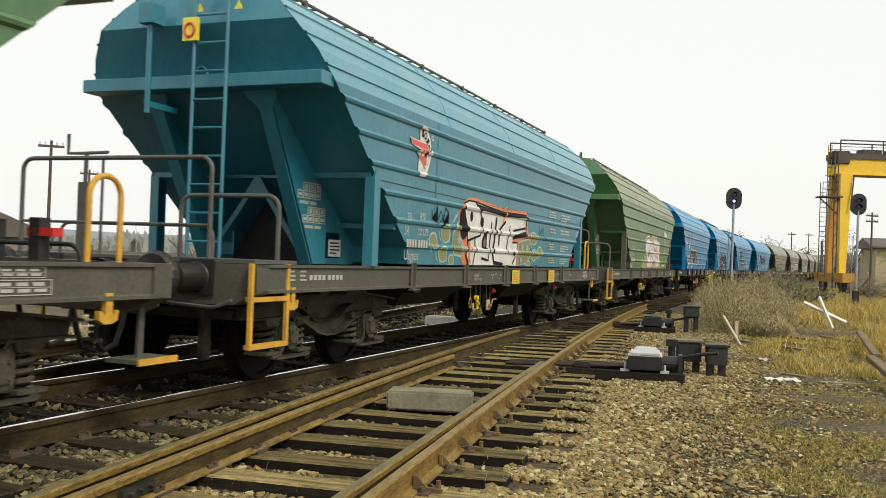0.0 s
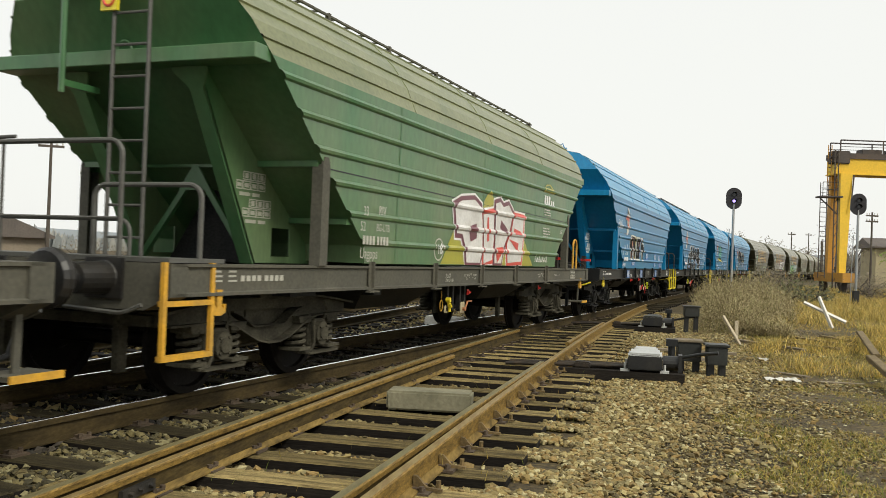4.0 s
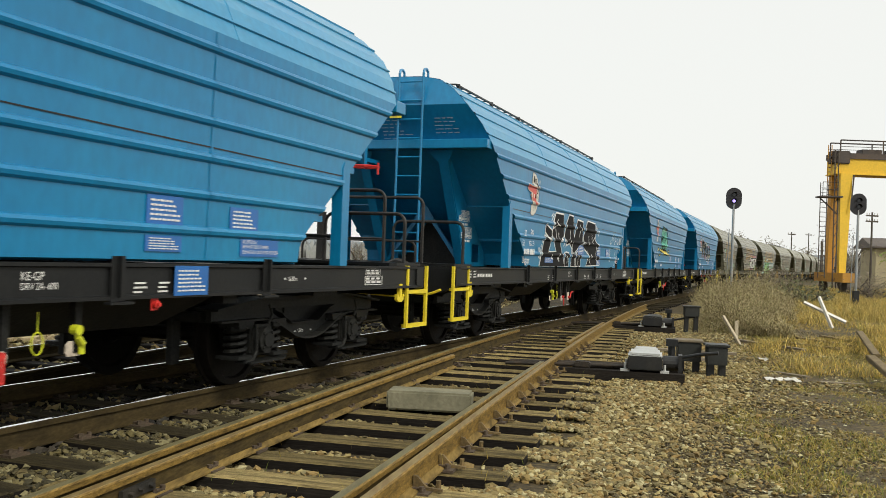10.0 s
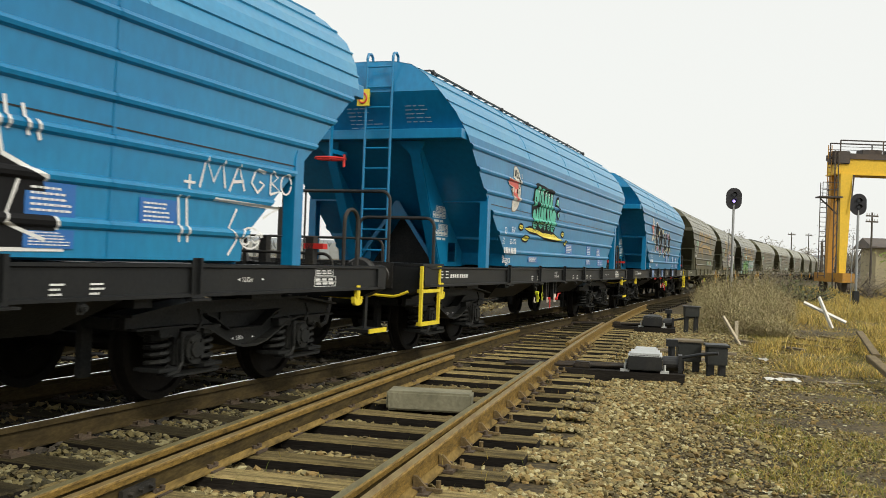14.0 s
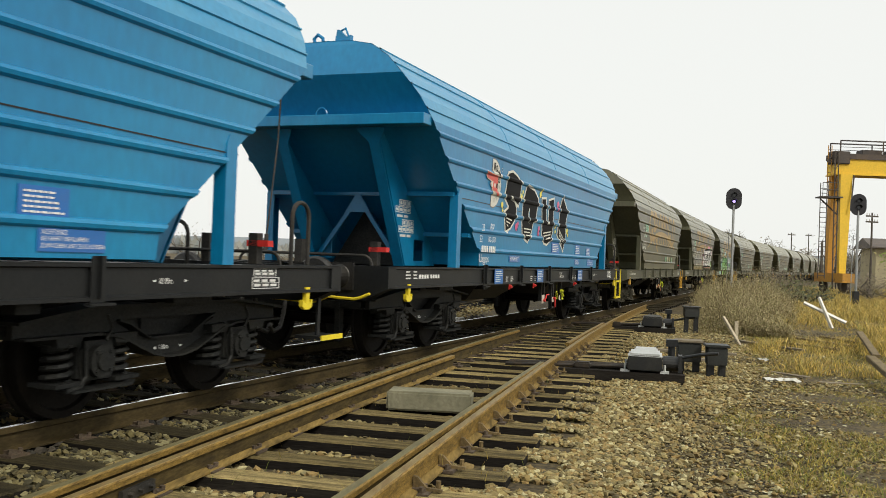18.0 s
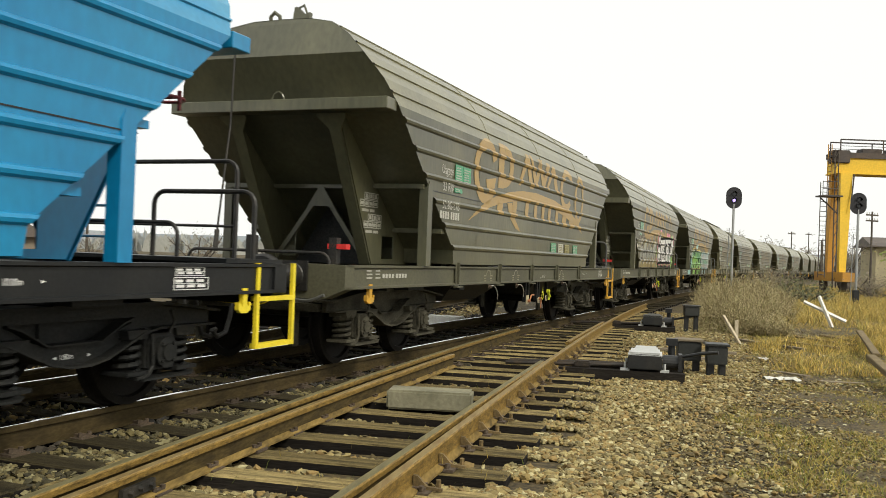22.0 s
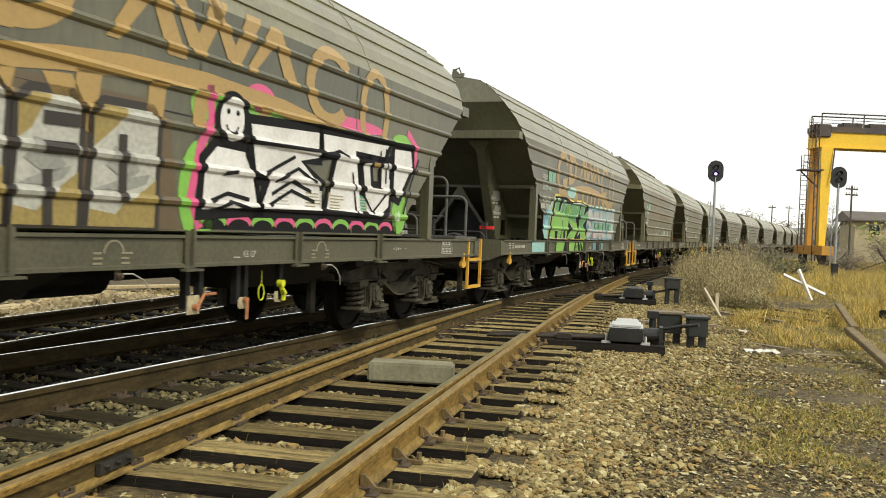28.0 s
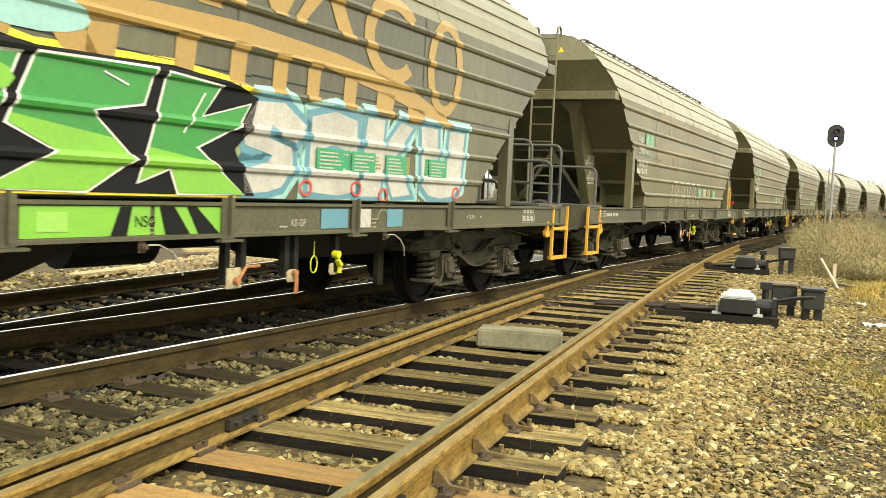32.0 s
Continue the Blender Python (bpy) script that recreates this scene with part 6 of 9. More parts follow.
box(_bm, 0, 0.003, 0.0, 0.07, -0.04, -0.02)
TABLE = mesh(_bm, "load_table", P_WHITE)
_bm = bmesh.new()
ruled(_bm, -0.2, 0.2, -0.05, 0.05)
for _k in range(3):
    box(_bm, 0, 0.003, -0.17 + _k * 0.12, -0.08 + _k * 0.12, -0.03, -0.008)
    box(_bm, 0, 0.003, -0.18 + _k * 0.12, -0.10 + _k * 0.12, 0.010, 0.032)
box(_bm, 0, 0.003, -0.19, 0.19, -0.001, 0.003)
DATES = mesh(_bm, "date_table", P_WHITE)


def common_marks(w, ink, high_marks=False, sign=None, sign_ink=None, land="52", owner="BG-LTB"):
    if not high_marks:
        lettering(w, "33", -3.95, 1.74, 0.105, ink)
        lettering(w, "RIV", -3.57, 1.765, 0.105, ink)
        lettering(w, land, -3.95, 1.575, 0.105, ink)
        lettering(w, owner, -3.55, 1.585, 0.085, ink)
        number_bars(w, -3.6, 1.475, 0.68, 0.095, ink, skin(1.455) + 0.006)
        lettering(w, "Uagpps", -3.93, 1.275, 0.12, ink)
    else:
        lettering(w, "Uagpps", -4.50, 2.42, 0.12, ink)
        lettering(w, "33 RIV", -4.50, 2.19, 0.12, ink)
        lettering(w, "52 BG-LTB", -4.50, 1.955, 0.11, ink)
        number_bars(w, -4.13, 1.875, 0.74, 0.10, ink, skin(1.875) + 0.008)
    index = next(k for k in W if W[k] is w)
    kegp = -1.27 if index < 3 else -0.43 if index in (4, 5) else 1.06
    if high_marks:
        lettering(w, "KE-GP", 0.82, 1.0, 0.06, ink, 1.479)
        bars(w, 0.72, 1.0, 0.1, 0.03, 1, ink, 1.478)
    else:
        lettering(w, "KE-GP", kegp, 1.075 if index > 2 else 1.045, 0.056, ink, 1.479)
        lettering(w, "DRV 2A -600", kegp, 1.015 if index > 2 else 0.99, 0.045, ink, 1.479)
    far = 4.57 if w in FRONTED else 4.2
    lettering(w, "10.00m", far, 1.04, 0.045, ink, 1.479)
    for y, e in ((far - 0.05, -0.02), (far + 0.33, 0.02)):
        stroke_flat(w, [(y - e, 1.062 - 0.012), (y - e, 1.062 + 0.012), (y + e, 1.062)], ink)
    # how to open and close each flap, round its spindle
    faded = P_FADED if index > 6 else ink
    for y in flap_places(index):
        if index < 3 or index > 6:
            r, z = (0.075, 1.035) if index < 3 else (0.11, 1.05)
            bend = [(y + r * math.cos(k * math.pi / 10), z + r * 0.9 * math.sin(k * math.pi / 10)) for k in range(11)]
            stroke_flat(w, bend + [(y + (q - y) * 0.86, z + (v - z) * 0.86) for q, v in bend[::-1]], faded)
        if index < 3:
            for text, q, v in (("ZAVRENE", -0.27, 1.06), ("ZU", -0.19, 1.015), ("OTEVRENE", 0.09, 1.06), ("AUF", 0.14, 1.015)):
                lettering(w, text, y + q, v, 0.031, ink, 1.479)
        elif index > 6:
            for q in (-0.15, 0.14):
                bars(w, y + q, 1.015, 0.12, 0.11, 3, faded, 1.478)
        else:
            for q in ((-0.17, 0.19) if index in (4, 5) else (-0.12, 0.15)):
                box_y, box_z = y + q, 1.045
                stroke_flat(w, [(box_y - 0.065, box_z - 0.007), (box_y - 0.065, box_z + 0.007), (box_y + 0.05, box_z + 0.007), (box_y + 0.065, box_z), (box_y + 0.05, box_z - 0.007)], ink)
                bars(w, box_y, 0.98, 0.14, 0.1, 3, ink, 1.478)
    number_bars(w, -5.75, 1.07, 0.72, 0.05, ink, 1.478)
    bars(w, -6.45, 1.09, 0.14, 0.12, 3, ink, 1.478)
    bars(w, -6.22, 1.09, 0.14, 0.12, 3, ink, 1.478)
    if sign:
        for y in ((0.71, 3.03) if index < 3 else (-2.95, -0.5, 2.72)):
            panel(w, y, 1.06 if index > 2 else 1.04, 0.42, 0.23, sign, sign_ink, 1.505, 6)
    # load table on the web behind the leaning end column
    for y, z in ((-5.05, 1.93), (-4.93, 1.66)):
        ob = part("load_table", TABLE, None, w)
        ob.matrix_basis = Matrix.Translation((0.766, y + (0.26 if w in (W[4], W[5]) else 0.14 if w in FRONTED else 0.0), z)) @ Matrix.Diagonal((1, 1.9, 1.75, 1))
        ob.material_slots[0].link = "OBJECT"
        ob.material_slots[0].material = ink
    for yy, zz, sc in ((6.02, 1.125, 0.55), (6.04, 1.03, 0.66)):
        ob = part("date_table", DATES, None, w)
        ob.matrix_basis = Matrix.Translation((1.4785, yy, zz)) @ Matrix.Diagonal((1, sc / 0.6, 0.7 if sc < 0.6 else 1.0, 1))
        ob.material_slots[0].link = "OBJECT"
        ob.material_slots[0].material = ink
    if ink is P_WHITE:
        for y in (-5.0, 5.25):
            lettering(w, "1.80m", y - 0.12, 0.475, 0.04, ink, 1.054)
            for q, e in ((-0.17, -0.018), (0.17, 0.018)):
                part("mark", flat_arrow(1.054, y + q, 0.49, e), ink, w)


def small_print(w, ink, back=None):
    for y, z, ww, hh in ((0.5, 1.59, 0.55, 0.20), (2.36, 1.59, 0.42, 0.22), (3.4, 1.57, 0.42, 0.20), (2.36, 1.34, 0.42, 0.12), (-2.15, 1.345, 0.6, 0.10)):
        if back:
            panel(w, y, z, ww, hh, back, ink, skin(z) + 0.006, 5)
        else:
            bars(w, y, z, ww, hh, 5, ink, skin(z) + 0.010)


# green wagon that leaves first, and the teal one behind it
common_marks(W[0], P_DUSTWHITE)
common_marks(W[1], P_DUSTWHITE, sign=P_YELSIGN, sign_ink=P_OLIVEYEL, land="54", owner="CZ-LTB")
# small print of the teal wagon
for y, z, ww, hh, n in ((3.92, 2.18, 0.72, 0.16, 3), (3.92, 1.90, 0.7, 0.12, 2), (3.9, 1.58, 0.66, 0.14, 3), (3.9, 1.33, 0.64, 0.13, 3), (2.9, 2.2, 0.5, 0.14, 3), (2.95, 1.9, 0.42, 0.12, 2), (2.92, 1.6, 0.4, 0.14, 3), (2.92, 1.34, 0.42, 0.13, 3)):
    bars(W[1], y, z, ww, hh, n, P_DUSTWHITE, skin(z) + 0.012)
lettering(W[1], "UIC", 4.85, 1.85, 0.12, P_DUSTWHITE)
emblem_disc(W[1], -3.5, 2.62, 0.9)
w = W[1]
# a pale dog-like head beside block letters, edged in orange
halo = [(-2.12, 1.97), (-1.98, 2.1), (-1.76, 2.18), (-1.46, 2.2), (-0.98, 2.17), (-0.29, 2.14), (0.0, 2.13), (1.18, 2.16), (1.38, 1.73), (0.82, 1.63), (0.81, 1.23), (-1.87, 1.23), (-1.98, 1.32), (-1.84, 1.46), (-2.07, 1.6), (-2.14, 1.81)]
paint_on(w, halo, P_ORANGE, 0, "painted_backing")
pale = [(-1.93, 2.08), (-1.73, 2.13), (-1.46, 2.13), (-0.98, 2.1), (-0.14, 2.06), (1.15, 2.08), (1.18, 1.76), (0.42, 1.68), (0.42, 1.59), (0.69, 1.6), (0.67, 1.23), (-1.67, 1.23), (-1.76, 1.36), (-1.69, 1.49), (-1.76, 1.75), (-1.84, 1.9)]
paint_on(w, grow(pale, 0.025), P_BLACK, 1, "painted_outline")
paint_on(w, pale, P_SILVER, 2, "painted_letter")
paint_on(w, [(-2.08, 1.96), (-1.93, 2.05), (-1.84, 1.9), (-1.73, 1.75), (-1.75, 1.65), (-1.9, 1.57), (-2.02, 1.64), (-2.1, 1.79)], P_BLACK, 3, "painted_ear")
paint_on(w, [(-1.45, 2.12), (-1.04, 2.10), (-0.14, 2.07), (1.15, 2.09), (1.15, 2.04), (-0.13, 2.0), (-0.97, 2.03), (-1.34, 2.03)], P_BLACK, 3, "painted_shadow_line")
paint_on(w, oval(-1.625, 1.92, 0.06, 0.075, 14), P_BLACK, 4, "painted_eye")
paint_on(w, oval(-1.155, 1.865, 0.08, 0.08, 14), P_BLACK, 4, "painted_nose")
paint_on(w, [(-1.12, 1.47), (-1.13, 1.59), (-1.01, 1.74), (-0.92, 1.73), (-0.89, 1.47)], P_BLACK, 4, "painted_hole")
paint_on(w, [(-1.06, 1.5), (-1.07, 1.58), (-1.0, 1.66), (-0.96, 1.6), (-0.95, 1.5)], P_BROWN, 5, "painted_hole")
for pts, t in (([(-0.7, 1.89), (-0.76, 1.61), (-0.79, 1.3), (-1.11, 1.33)], 0.04), ([(-0.48, 1.97), (-0.54, 1.62), (-0.61, 1.43), (-0.52, 1.27), (-0.07, 1.24)], 0.06), ([(-0.01, 1.93), (-0.31, 1.79), (-0.32, 1.54)], 0.05),
               ([(0.23, 1.87), (0.1, 1.54), (0.11, 1.42)], 0.03), ([(1.14, 2.06), (1.16, 1.78), (0.42, 1.70)], 0.07), ([(0.41, 1.80), (1.12, 1.87)], 0.035), ([(-1.74, 1.57), (-1.42, 1.63), (-1.22, 1.66), (-1.16, 1.78)], 0.035),
               ([(-1.46, 2.13), (-1.28, 2.03), (-1.18, 1.92)], 0.035), ([(-1.45, 1.61), (-1.40, 1.42), (-1.48, 1.24)], 0.035), ([(-1.73, 1.49), (-1.78, 1.36), (-1.67, 1.24)], 0.03), ([(0.42, 1.45), (0.60, 1.38), (0.45, 1.26)], 0.05)):
    stroke(w, pts, t, P_BLACK, 5)
stroke(w, [(-1.70, 1.56), (-1.60, 1.46), (-1.66, 1.34), (-1.60, 1.26)], 0.06, P_ORANGE, 4)
stroke(w, [(-0.12, 2.1), (0.02, 2.17), (-0.06, 2.0), (-0.14, 1.9)], 0.07, P_ORANGE, 4)
for poly in ([(-2.3, 1.65), (-2.2, 1.75), (-2.11, 1.81), (-2.07, 1.6), (-1.84, 1.46), (-1.98, 1.36), (-2.24, 1.38), (-2.32, 1.49)], [(0.82, 1.61), (1.36, 1.68), (1.5, 1.41), (1.24, 1.29), (0.81, 1.24)]):
    paint_on(w, grow(poly, 0.03), P_CYAN, 1, "painted_outline")
    paint_on(w, poly, P_KHAKI, 3, "painted_blob")
for yy, zz, ry, rz in ((-3.02, 1.53, 0.12, 0.09), (-2.59, 1.64, 0.15, 0.11), (-2.67, 1.36, 0.15, 0.09), (-2.35, 1.29, 0.09, 0.06), (1.67, 1.71, 0.22, 0.10), (1.76, 1.42, 0.17, 0.09), (2.12, 1.49, 0.13, 0.08), (1.39, 1.27, 0.12, 0.035)):
    paint_on(w, [(yy + (ry + 0.03) * math.cos(a) * (1 + 0.12 * math.sin(2 * a + yy)), zz + (rz + 0.025) * math.sin(a)) for a in (k * 0.393 for k in range(16))], P_CYAN, 1, "painted_outline")
    paint_on(w, [(yy + ry * math.cos(a) * (1 + 0.12 * math.sin(2 * a + yy)), zz + rz * math.sin(a)) for a in (k * 0.393 for k in range(16))], P_KHAKI, 2, "painted_blob")
    stroke(w, [(yy - ry - 0.09, zz + 0.02), (yy - ry - 0.06, zz - 0.06), (yy - ry * 0.3, zz - rz - 0.06)], 0.016, P_CYAN, 1)
for yy, zz, r in ((-2.12, 1.58, 0.09), (-1.99, 1.46, 0.07), (0.97, 1.55, 0.07), (1.25, 1.54, 0.07), (0.92, 1.32, 0.07)):
    for c, q in ((1, 0), (0, 1), (0.6, 0.6), (-0.6, 0.6)):
        stroke(w, [(yy - c * r, zz - q * r), (yy + c * r, zz + q * r)], 0.02, P_CYAN, 6)
for k in range(3):
    stroke(w, [(-2.36 + k * 0.05, 1.78 + 0.03 * k), (-2.24 + k * 0.05, 1.92 + 0.02 * k)], 0.016, P_CYAN, 1)
for pts in ([(-3.11, 1.93), (-3.09, 1.82), (-2.97, 1.9), (-2.92, 2.0), (-2.92, 1.75)], [(-2.90, 1.80), (-2.80, 1.93), (-2.71, 1.84), (-2.80, 1.78)], [(-2.70, 1.80), (-2.64, 1.98), (-2.51, 1.92), (-2.60, 1.86), (-2.50, 1.79), (-2.83, 1.72)],
            [(1.99, 1.96), (2.06, 1.77), (2.19, 1.92), (2.14, 1.84)], [(2.2, 1.78), (2.28, 1.96), (2.34, 1.80), (2.49, 1.69)]):
    stroke(w, pts, 0.024, P_BLACK, 1)
plate(w, -4.31, 1.38, 0.30, 0.20, P_WHITE, 0.768, "paper_label", "white paper label")
bars(w, -4.31, 1.38, 0.24, 0.16, 4, P_BLACK, 0.773)

# green wagon with the silver mural
w = W[2]
common_marks(w, P_DUSTWHITE)
for yy in (3.6,):
    stroke(w, [(3.38, 2.62), (3.55, 2.72), (3.8, 2.74), (4.08, 2.66)], 0.03, P_OLIVEYEL, 1)
    stroke(w, [(3.36, 2.60), (4.1, 2.60)], 0.03, P_OLIVEYEL, 1)
    stroke(w, [(3.5, 2.66), (4.0, 2.66)], 0.03, P_OLIVEYEL, 1)
for yy, ww in ((3.50, 0.10), (3.64, 0.10), (3.79, 0.11), (3.97, 0.07), (4.10, 0.07)):
    paint_on(w, [(yy - ww / 2, 2.36), (yy + ww / 2, 2.36), (yy + ww / 2, 2.53 if yy < 3.9 else 2.46), (yy - ww / 2, 2.53 if yy < 3.9 else 2.46)], P_WHITE, 1, "company_mark")
bars(w, 3.72, 2.22, 0.5, 0.14, 3, P_DUSTWHITE, skin(2.22) + 0.01)
bars(w, 3.68, 1.85, 0.5, 0.2, 4, P_DUSTWHITE, skin(1.85) + 0.01)
lettering(w, "UIC", 4.7, 1.87, 0.09, P_DUSTWHITE)
paint_on(w, [(-1.55, 1.23), (-1.1, 1.72), (-0.02, 2.09), (0.31, 2.36), (0.57, 2.24), (2.22, 1.71), (2.86, 1.23)], P_OLIVEYEL, 0, "painted_backing")
SILVERS = (
    ([(-1.14, 2.04), (-0.88, 2.12), (-0.35, 2.17), (-0.06, 2.08), (0.04, 1.85), (0.09, 1.45), (0.0, 1.26), (-0.58, 1.26), (-0.64, 1.47), (-0.80, 1.66), (-1.02, 1.66), (-1.08, 1.86)], P_MAROON, [(-0.56, 1.77), (-0.24, 1.83), (-0.2, 1.62), (-0.46, 1.56)]),
    ([(0.06, 1.98), (0.56, 2.04), (0.60, 1.62), (0.56, 1.31), (0.17, 1.25), (0.13, 1.59)], P_RED, [(0.24, 1.95), (0.31, 1.95), (0.37, 1.6), (0.27, 1.58)]),
    ([(0.62, 2.18), (0.84, 2.22), (1.02, 2.15), (1.28, 2.2), (1.52, 2.08), (1.40, 1.80), (1.12, 1.52), (1.02, 1.26), (0.68, 1.26), (0.68, 1.62)], P_MAROON, [(0.86, 1.82), (0.92, 1.94), (1.28, 1.80), (1.18, 1.72)]),
    ([(1.60, 2.04), (2.15, 2.03), (2.17, 1.71), (2.12, 1.30), (1.36, 1.27), (1.28, 1.57), (1.50, 1.80)], P_RED, [(1.62, 1.84), (2.02, 1.80), (2.0, 1.74), (1.62, 1.74)]),
)
for poly, ed, hole in SILVERS:
    paint_on(w, grow(poly, 0.095), P_WHITE, 1, "painted_outline")
    paint_on(w, grow(poly, 0.065), ed, 2, "painted_outline")
    paint_on(w, poly, P_SILVER, 4, "painted_letter")
    paint_on(w, hole, ed, 6, "painted_hole")
paint_on(w, [(1.36, 1.66), (1.90, 1.60), (1.88, 1.46)], P_RED, 6, "painted_hole")
paint_on(w, [(0.72, 1.50), (1.08, 1.52), (0.98, 1.38), (0.80, 1.26)], P_RED, 6, "painted_hole")
stroke(w, [(-1.62, 1.42), (-1.55, 1.5), (-1.5, 1.38)], 0.03, P_WHITE, 1)
paint_on(w, arc_band(-1.64, 1.42, 0.17, 0.15, 0.025, 0, 359), P_DUSTWHITE, 1, "painted_outline")
lettering(w, "18", -1.76, 1.36, 0.13, P_WHITE)
for k in range(7):
    stroke(w, [(3.0 + k * 0.12, 1.30), (3.04 + k * 0.12, 1.42 - 0.04 * (k % 2)), (3.1 + k * 0.12, 1.30)], 0.03, P_WHITE, 1)

# blue wagons
for i in (3, 4, 5, 6):
    common_marks(W[i], P_WHITE, sign=P_BLUESIGN if i in (3, 6) else None, sign_ink=P_WHITE)
    small_print(W[i], P_WHITE, P_BLUESIGN)
    emblem_disc(W[i], -3.37, 2.49, 1.04)
for i in (3, 5, 6):
    plate(W[i], 3.66, 1.335, 0.60, 0.15, P_BLUESIGN, skin(1.335) + 0.004)
    lettering(W[i], "ACHTUNG!", 3.39, 1.37, 0.034, P_WHITE, skin(1.33) + 0.011)
    lettering(W[i], "BEI FAHRT DIE KLAPPEN", 3.39, 1.33, 0.030, P_WHITE, skin(1.33) + 0.011)
    lettering(W[i], "ZUMACHEN UND ZUSCHLIESSEN", 3.39, 1.285, 0.030, P_WHITE, skin(1.33) + 0.011)
    lettering(W[i], "NUR FÜR LEBENSMITTEL", -2.42, 1.335, 0.034, P_WHITE, skin(1.33) + 0.016)
w = W[3]
NUMERAL = {
    "one": [(-2.88, 1.79), (-2.88, 2.03), (-2.74, 2.05), (-2.66, 2.12), (-2.47, 2.12), (-2.50, 1.50), (-2.70, 1.50), (-2.70, 1.81), (-2.78, 1.77)],
    "nine": [(-2.38, 1.92), (-2.40, 2.12), (-1.94, 2.10), (-1.94, 1.50), (-2.16, 1.50), (-2.14, 1.79), (-2.27, 1.81)],
    "eight": [(-1.74, 1.50), (-1.71, 1.66), (-1.62, 1.79), (-1.70, 1.96), (-1.72, 2.09), (-1.06, 2.09), (-1.10, 1.92), (-1.20, 1.79), (-1.12, 1.66), (-1.11, 1.50)],
    "four": [(-0.83, 1.77), (-0.82, 2.09), (-0.57, 2.08), (-0.57, 1.95), (-0.36, 1.94), (-0.36, 1.87), (-0.23, 1.87), (-0.24, 1.76), (-0.40, 1.75), (-0.39, 1.48), (-0.62, 1.48), (-0.61, 1.76)],
}
for poly in NUMERAL.values():
    paint_on(w, grow(poly, 0.045), P_CREAM, 1, "painted_outline")
    paint_on(w, poly, P_BLACK, 2, "painted_numeral")
for a, b in (((-2.24, 2.02), (-2.24, 1.89)), ((-1.43, 2.00), (-1.43, 1.86)), ((-1.44, 1.70), (-1.43, 1.58)), ((-0.63, 2.02), (-0.62, 1.92))):
    stroke(w, [a, b], 0.035, P_CREAM, 4)
stroke(w, [(-2.50, 1.50), (-2.49, 1.80), (-2.46, 2.12)], 0.05, P_ORANGE, 4)
stroke(w, [(-1.95, 1.50), (-1.94, 2.11)], 0.05, P_YELLOW, 4)
stroke(w, [(-1.12, 1.50), (-1.14, 1.66), (-1.21, 1.79), (-1.11, 1.92), (-1.08, 2.09)], 0.035, P_PINK, 4)
for yy, sg in ((-2.30, 1), (-0.82, -1)):
    for k in range(3):
        stroke(w, [(yy - sg * 0.10, 1.50), (yy - sg * 0.08, 1.58 + k * 0.06), (yy, 1.66 + k * 0.06), (yy + sg * 0.07, 1.64 + k * 0.06)], 0.025, P_CREAM, 3)

for k in range(5):
    stroke(w, [(-4.85 + k * 0.12, 2.28), (-4.81 + k * 0.12, 2.5 - 0.03 * (k % 2)), (-4.75 + k * 0.12, 2.26)], 0.035, P_WHITE, 1)
w = W[4]
BLACKS = (
    [(-2.45, 2.0), (-2.01, 1.9), (-2.05, 1.73), (-2.49, 1.87)],
    [(-2.8, 1.23), (-2.51, 1.79), (-2.06, 1.69), (-2.21, 1.49), (-1.61, 1.51), (-1.98, 1.85), (-1.83, 2.16), (-1.76, 2.25), (-1.15, 2.25), (-1.08, 1.84), (-1.35, 1.69), (-0.91, 1.23)],
    [(-1.01, 1.86), (-0.9, 2.07), (-0.68, 2.27), (-0.32, 2.26), (-0.23, 1.91), (-0.15, 1.83), (0.08, 2.21), (0.6, 2.19), (0.61, 1.75), (0.35, 1.69), (-0.08, 1.52), (-0.01, 1.24), (-0.35, 1.24), (-0.33, 1.62), (-0.58, 1.72), (-0.8, 1.67)],
    [(-0.93, 1.49), (-0.79, 1.51), (-0.6, 1.5), (-0.58, 1.24), (-0.91, 1.24)],
    [(0.06, 1.48), (0.32, 1.60), (0.50, 1.62), (0.50, 1.25), (0.06, 1.25)],
    [(0.72, 1.9), (1.05, 2.23), (1.85, 2.21), (1.95, 1.83), (2.28, 1.72), (2.45, 1.29), (1.08, 1.26), (1.33, 1.51), (0.69, 1.67)],
)
for poly in BLACKS:
    paint_on(w, grow(poly, 0.03), P_WHITE, 1, "painted_outline")
for poly in BLACKS:
    paint_on(w, poly, P_BLACK, 2, "painted_letter")
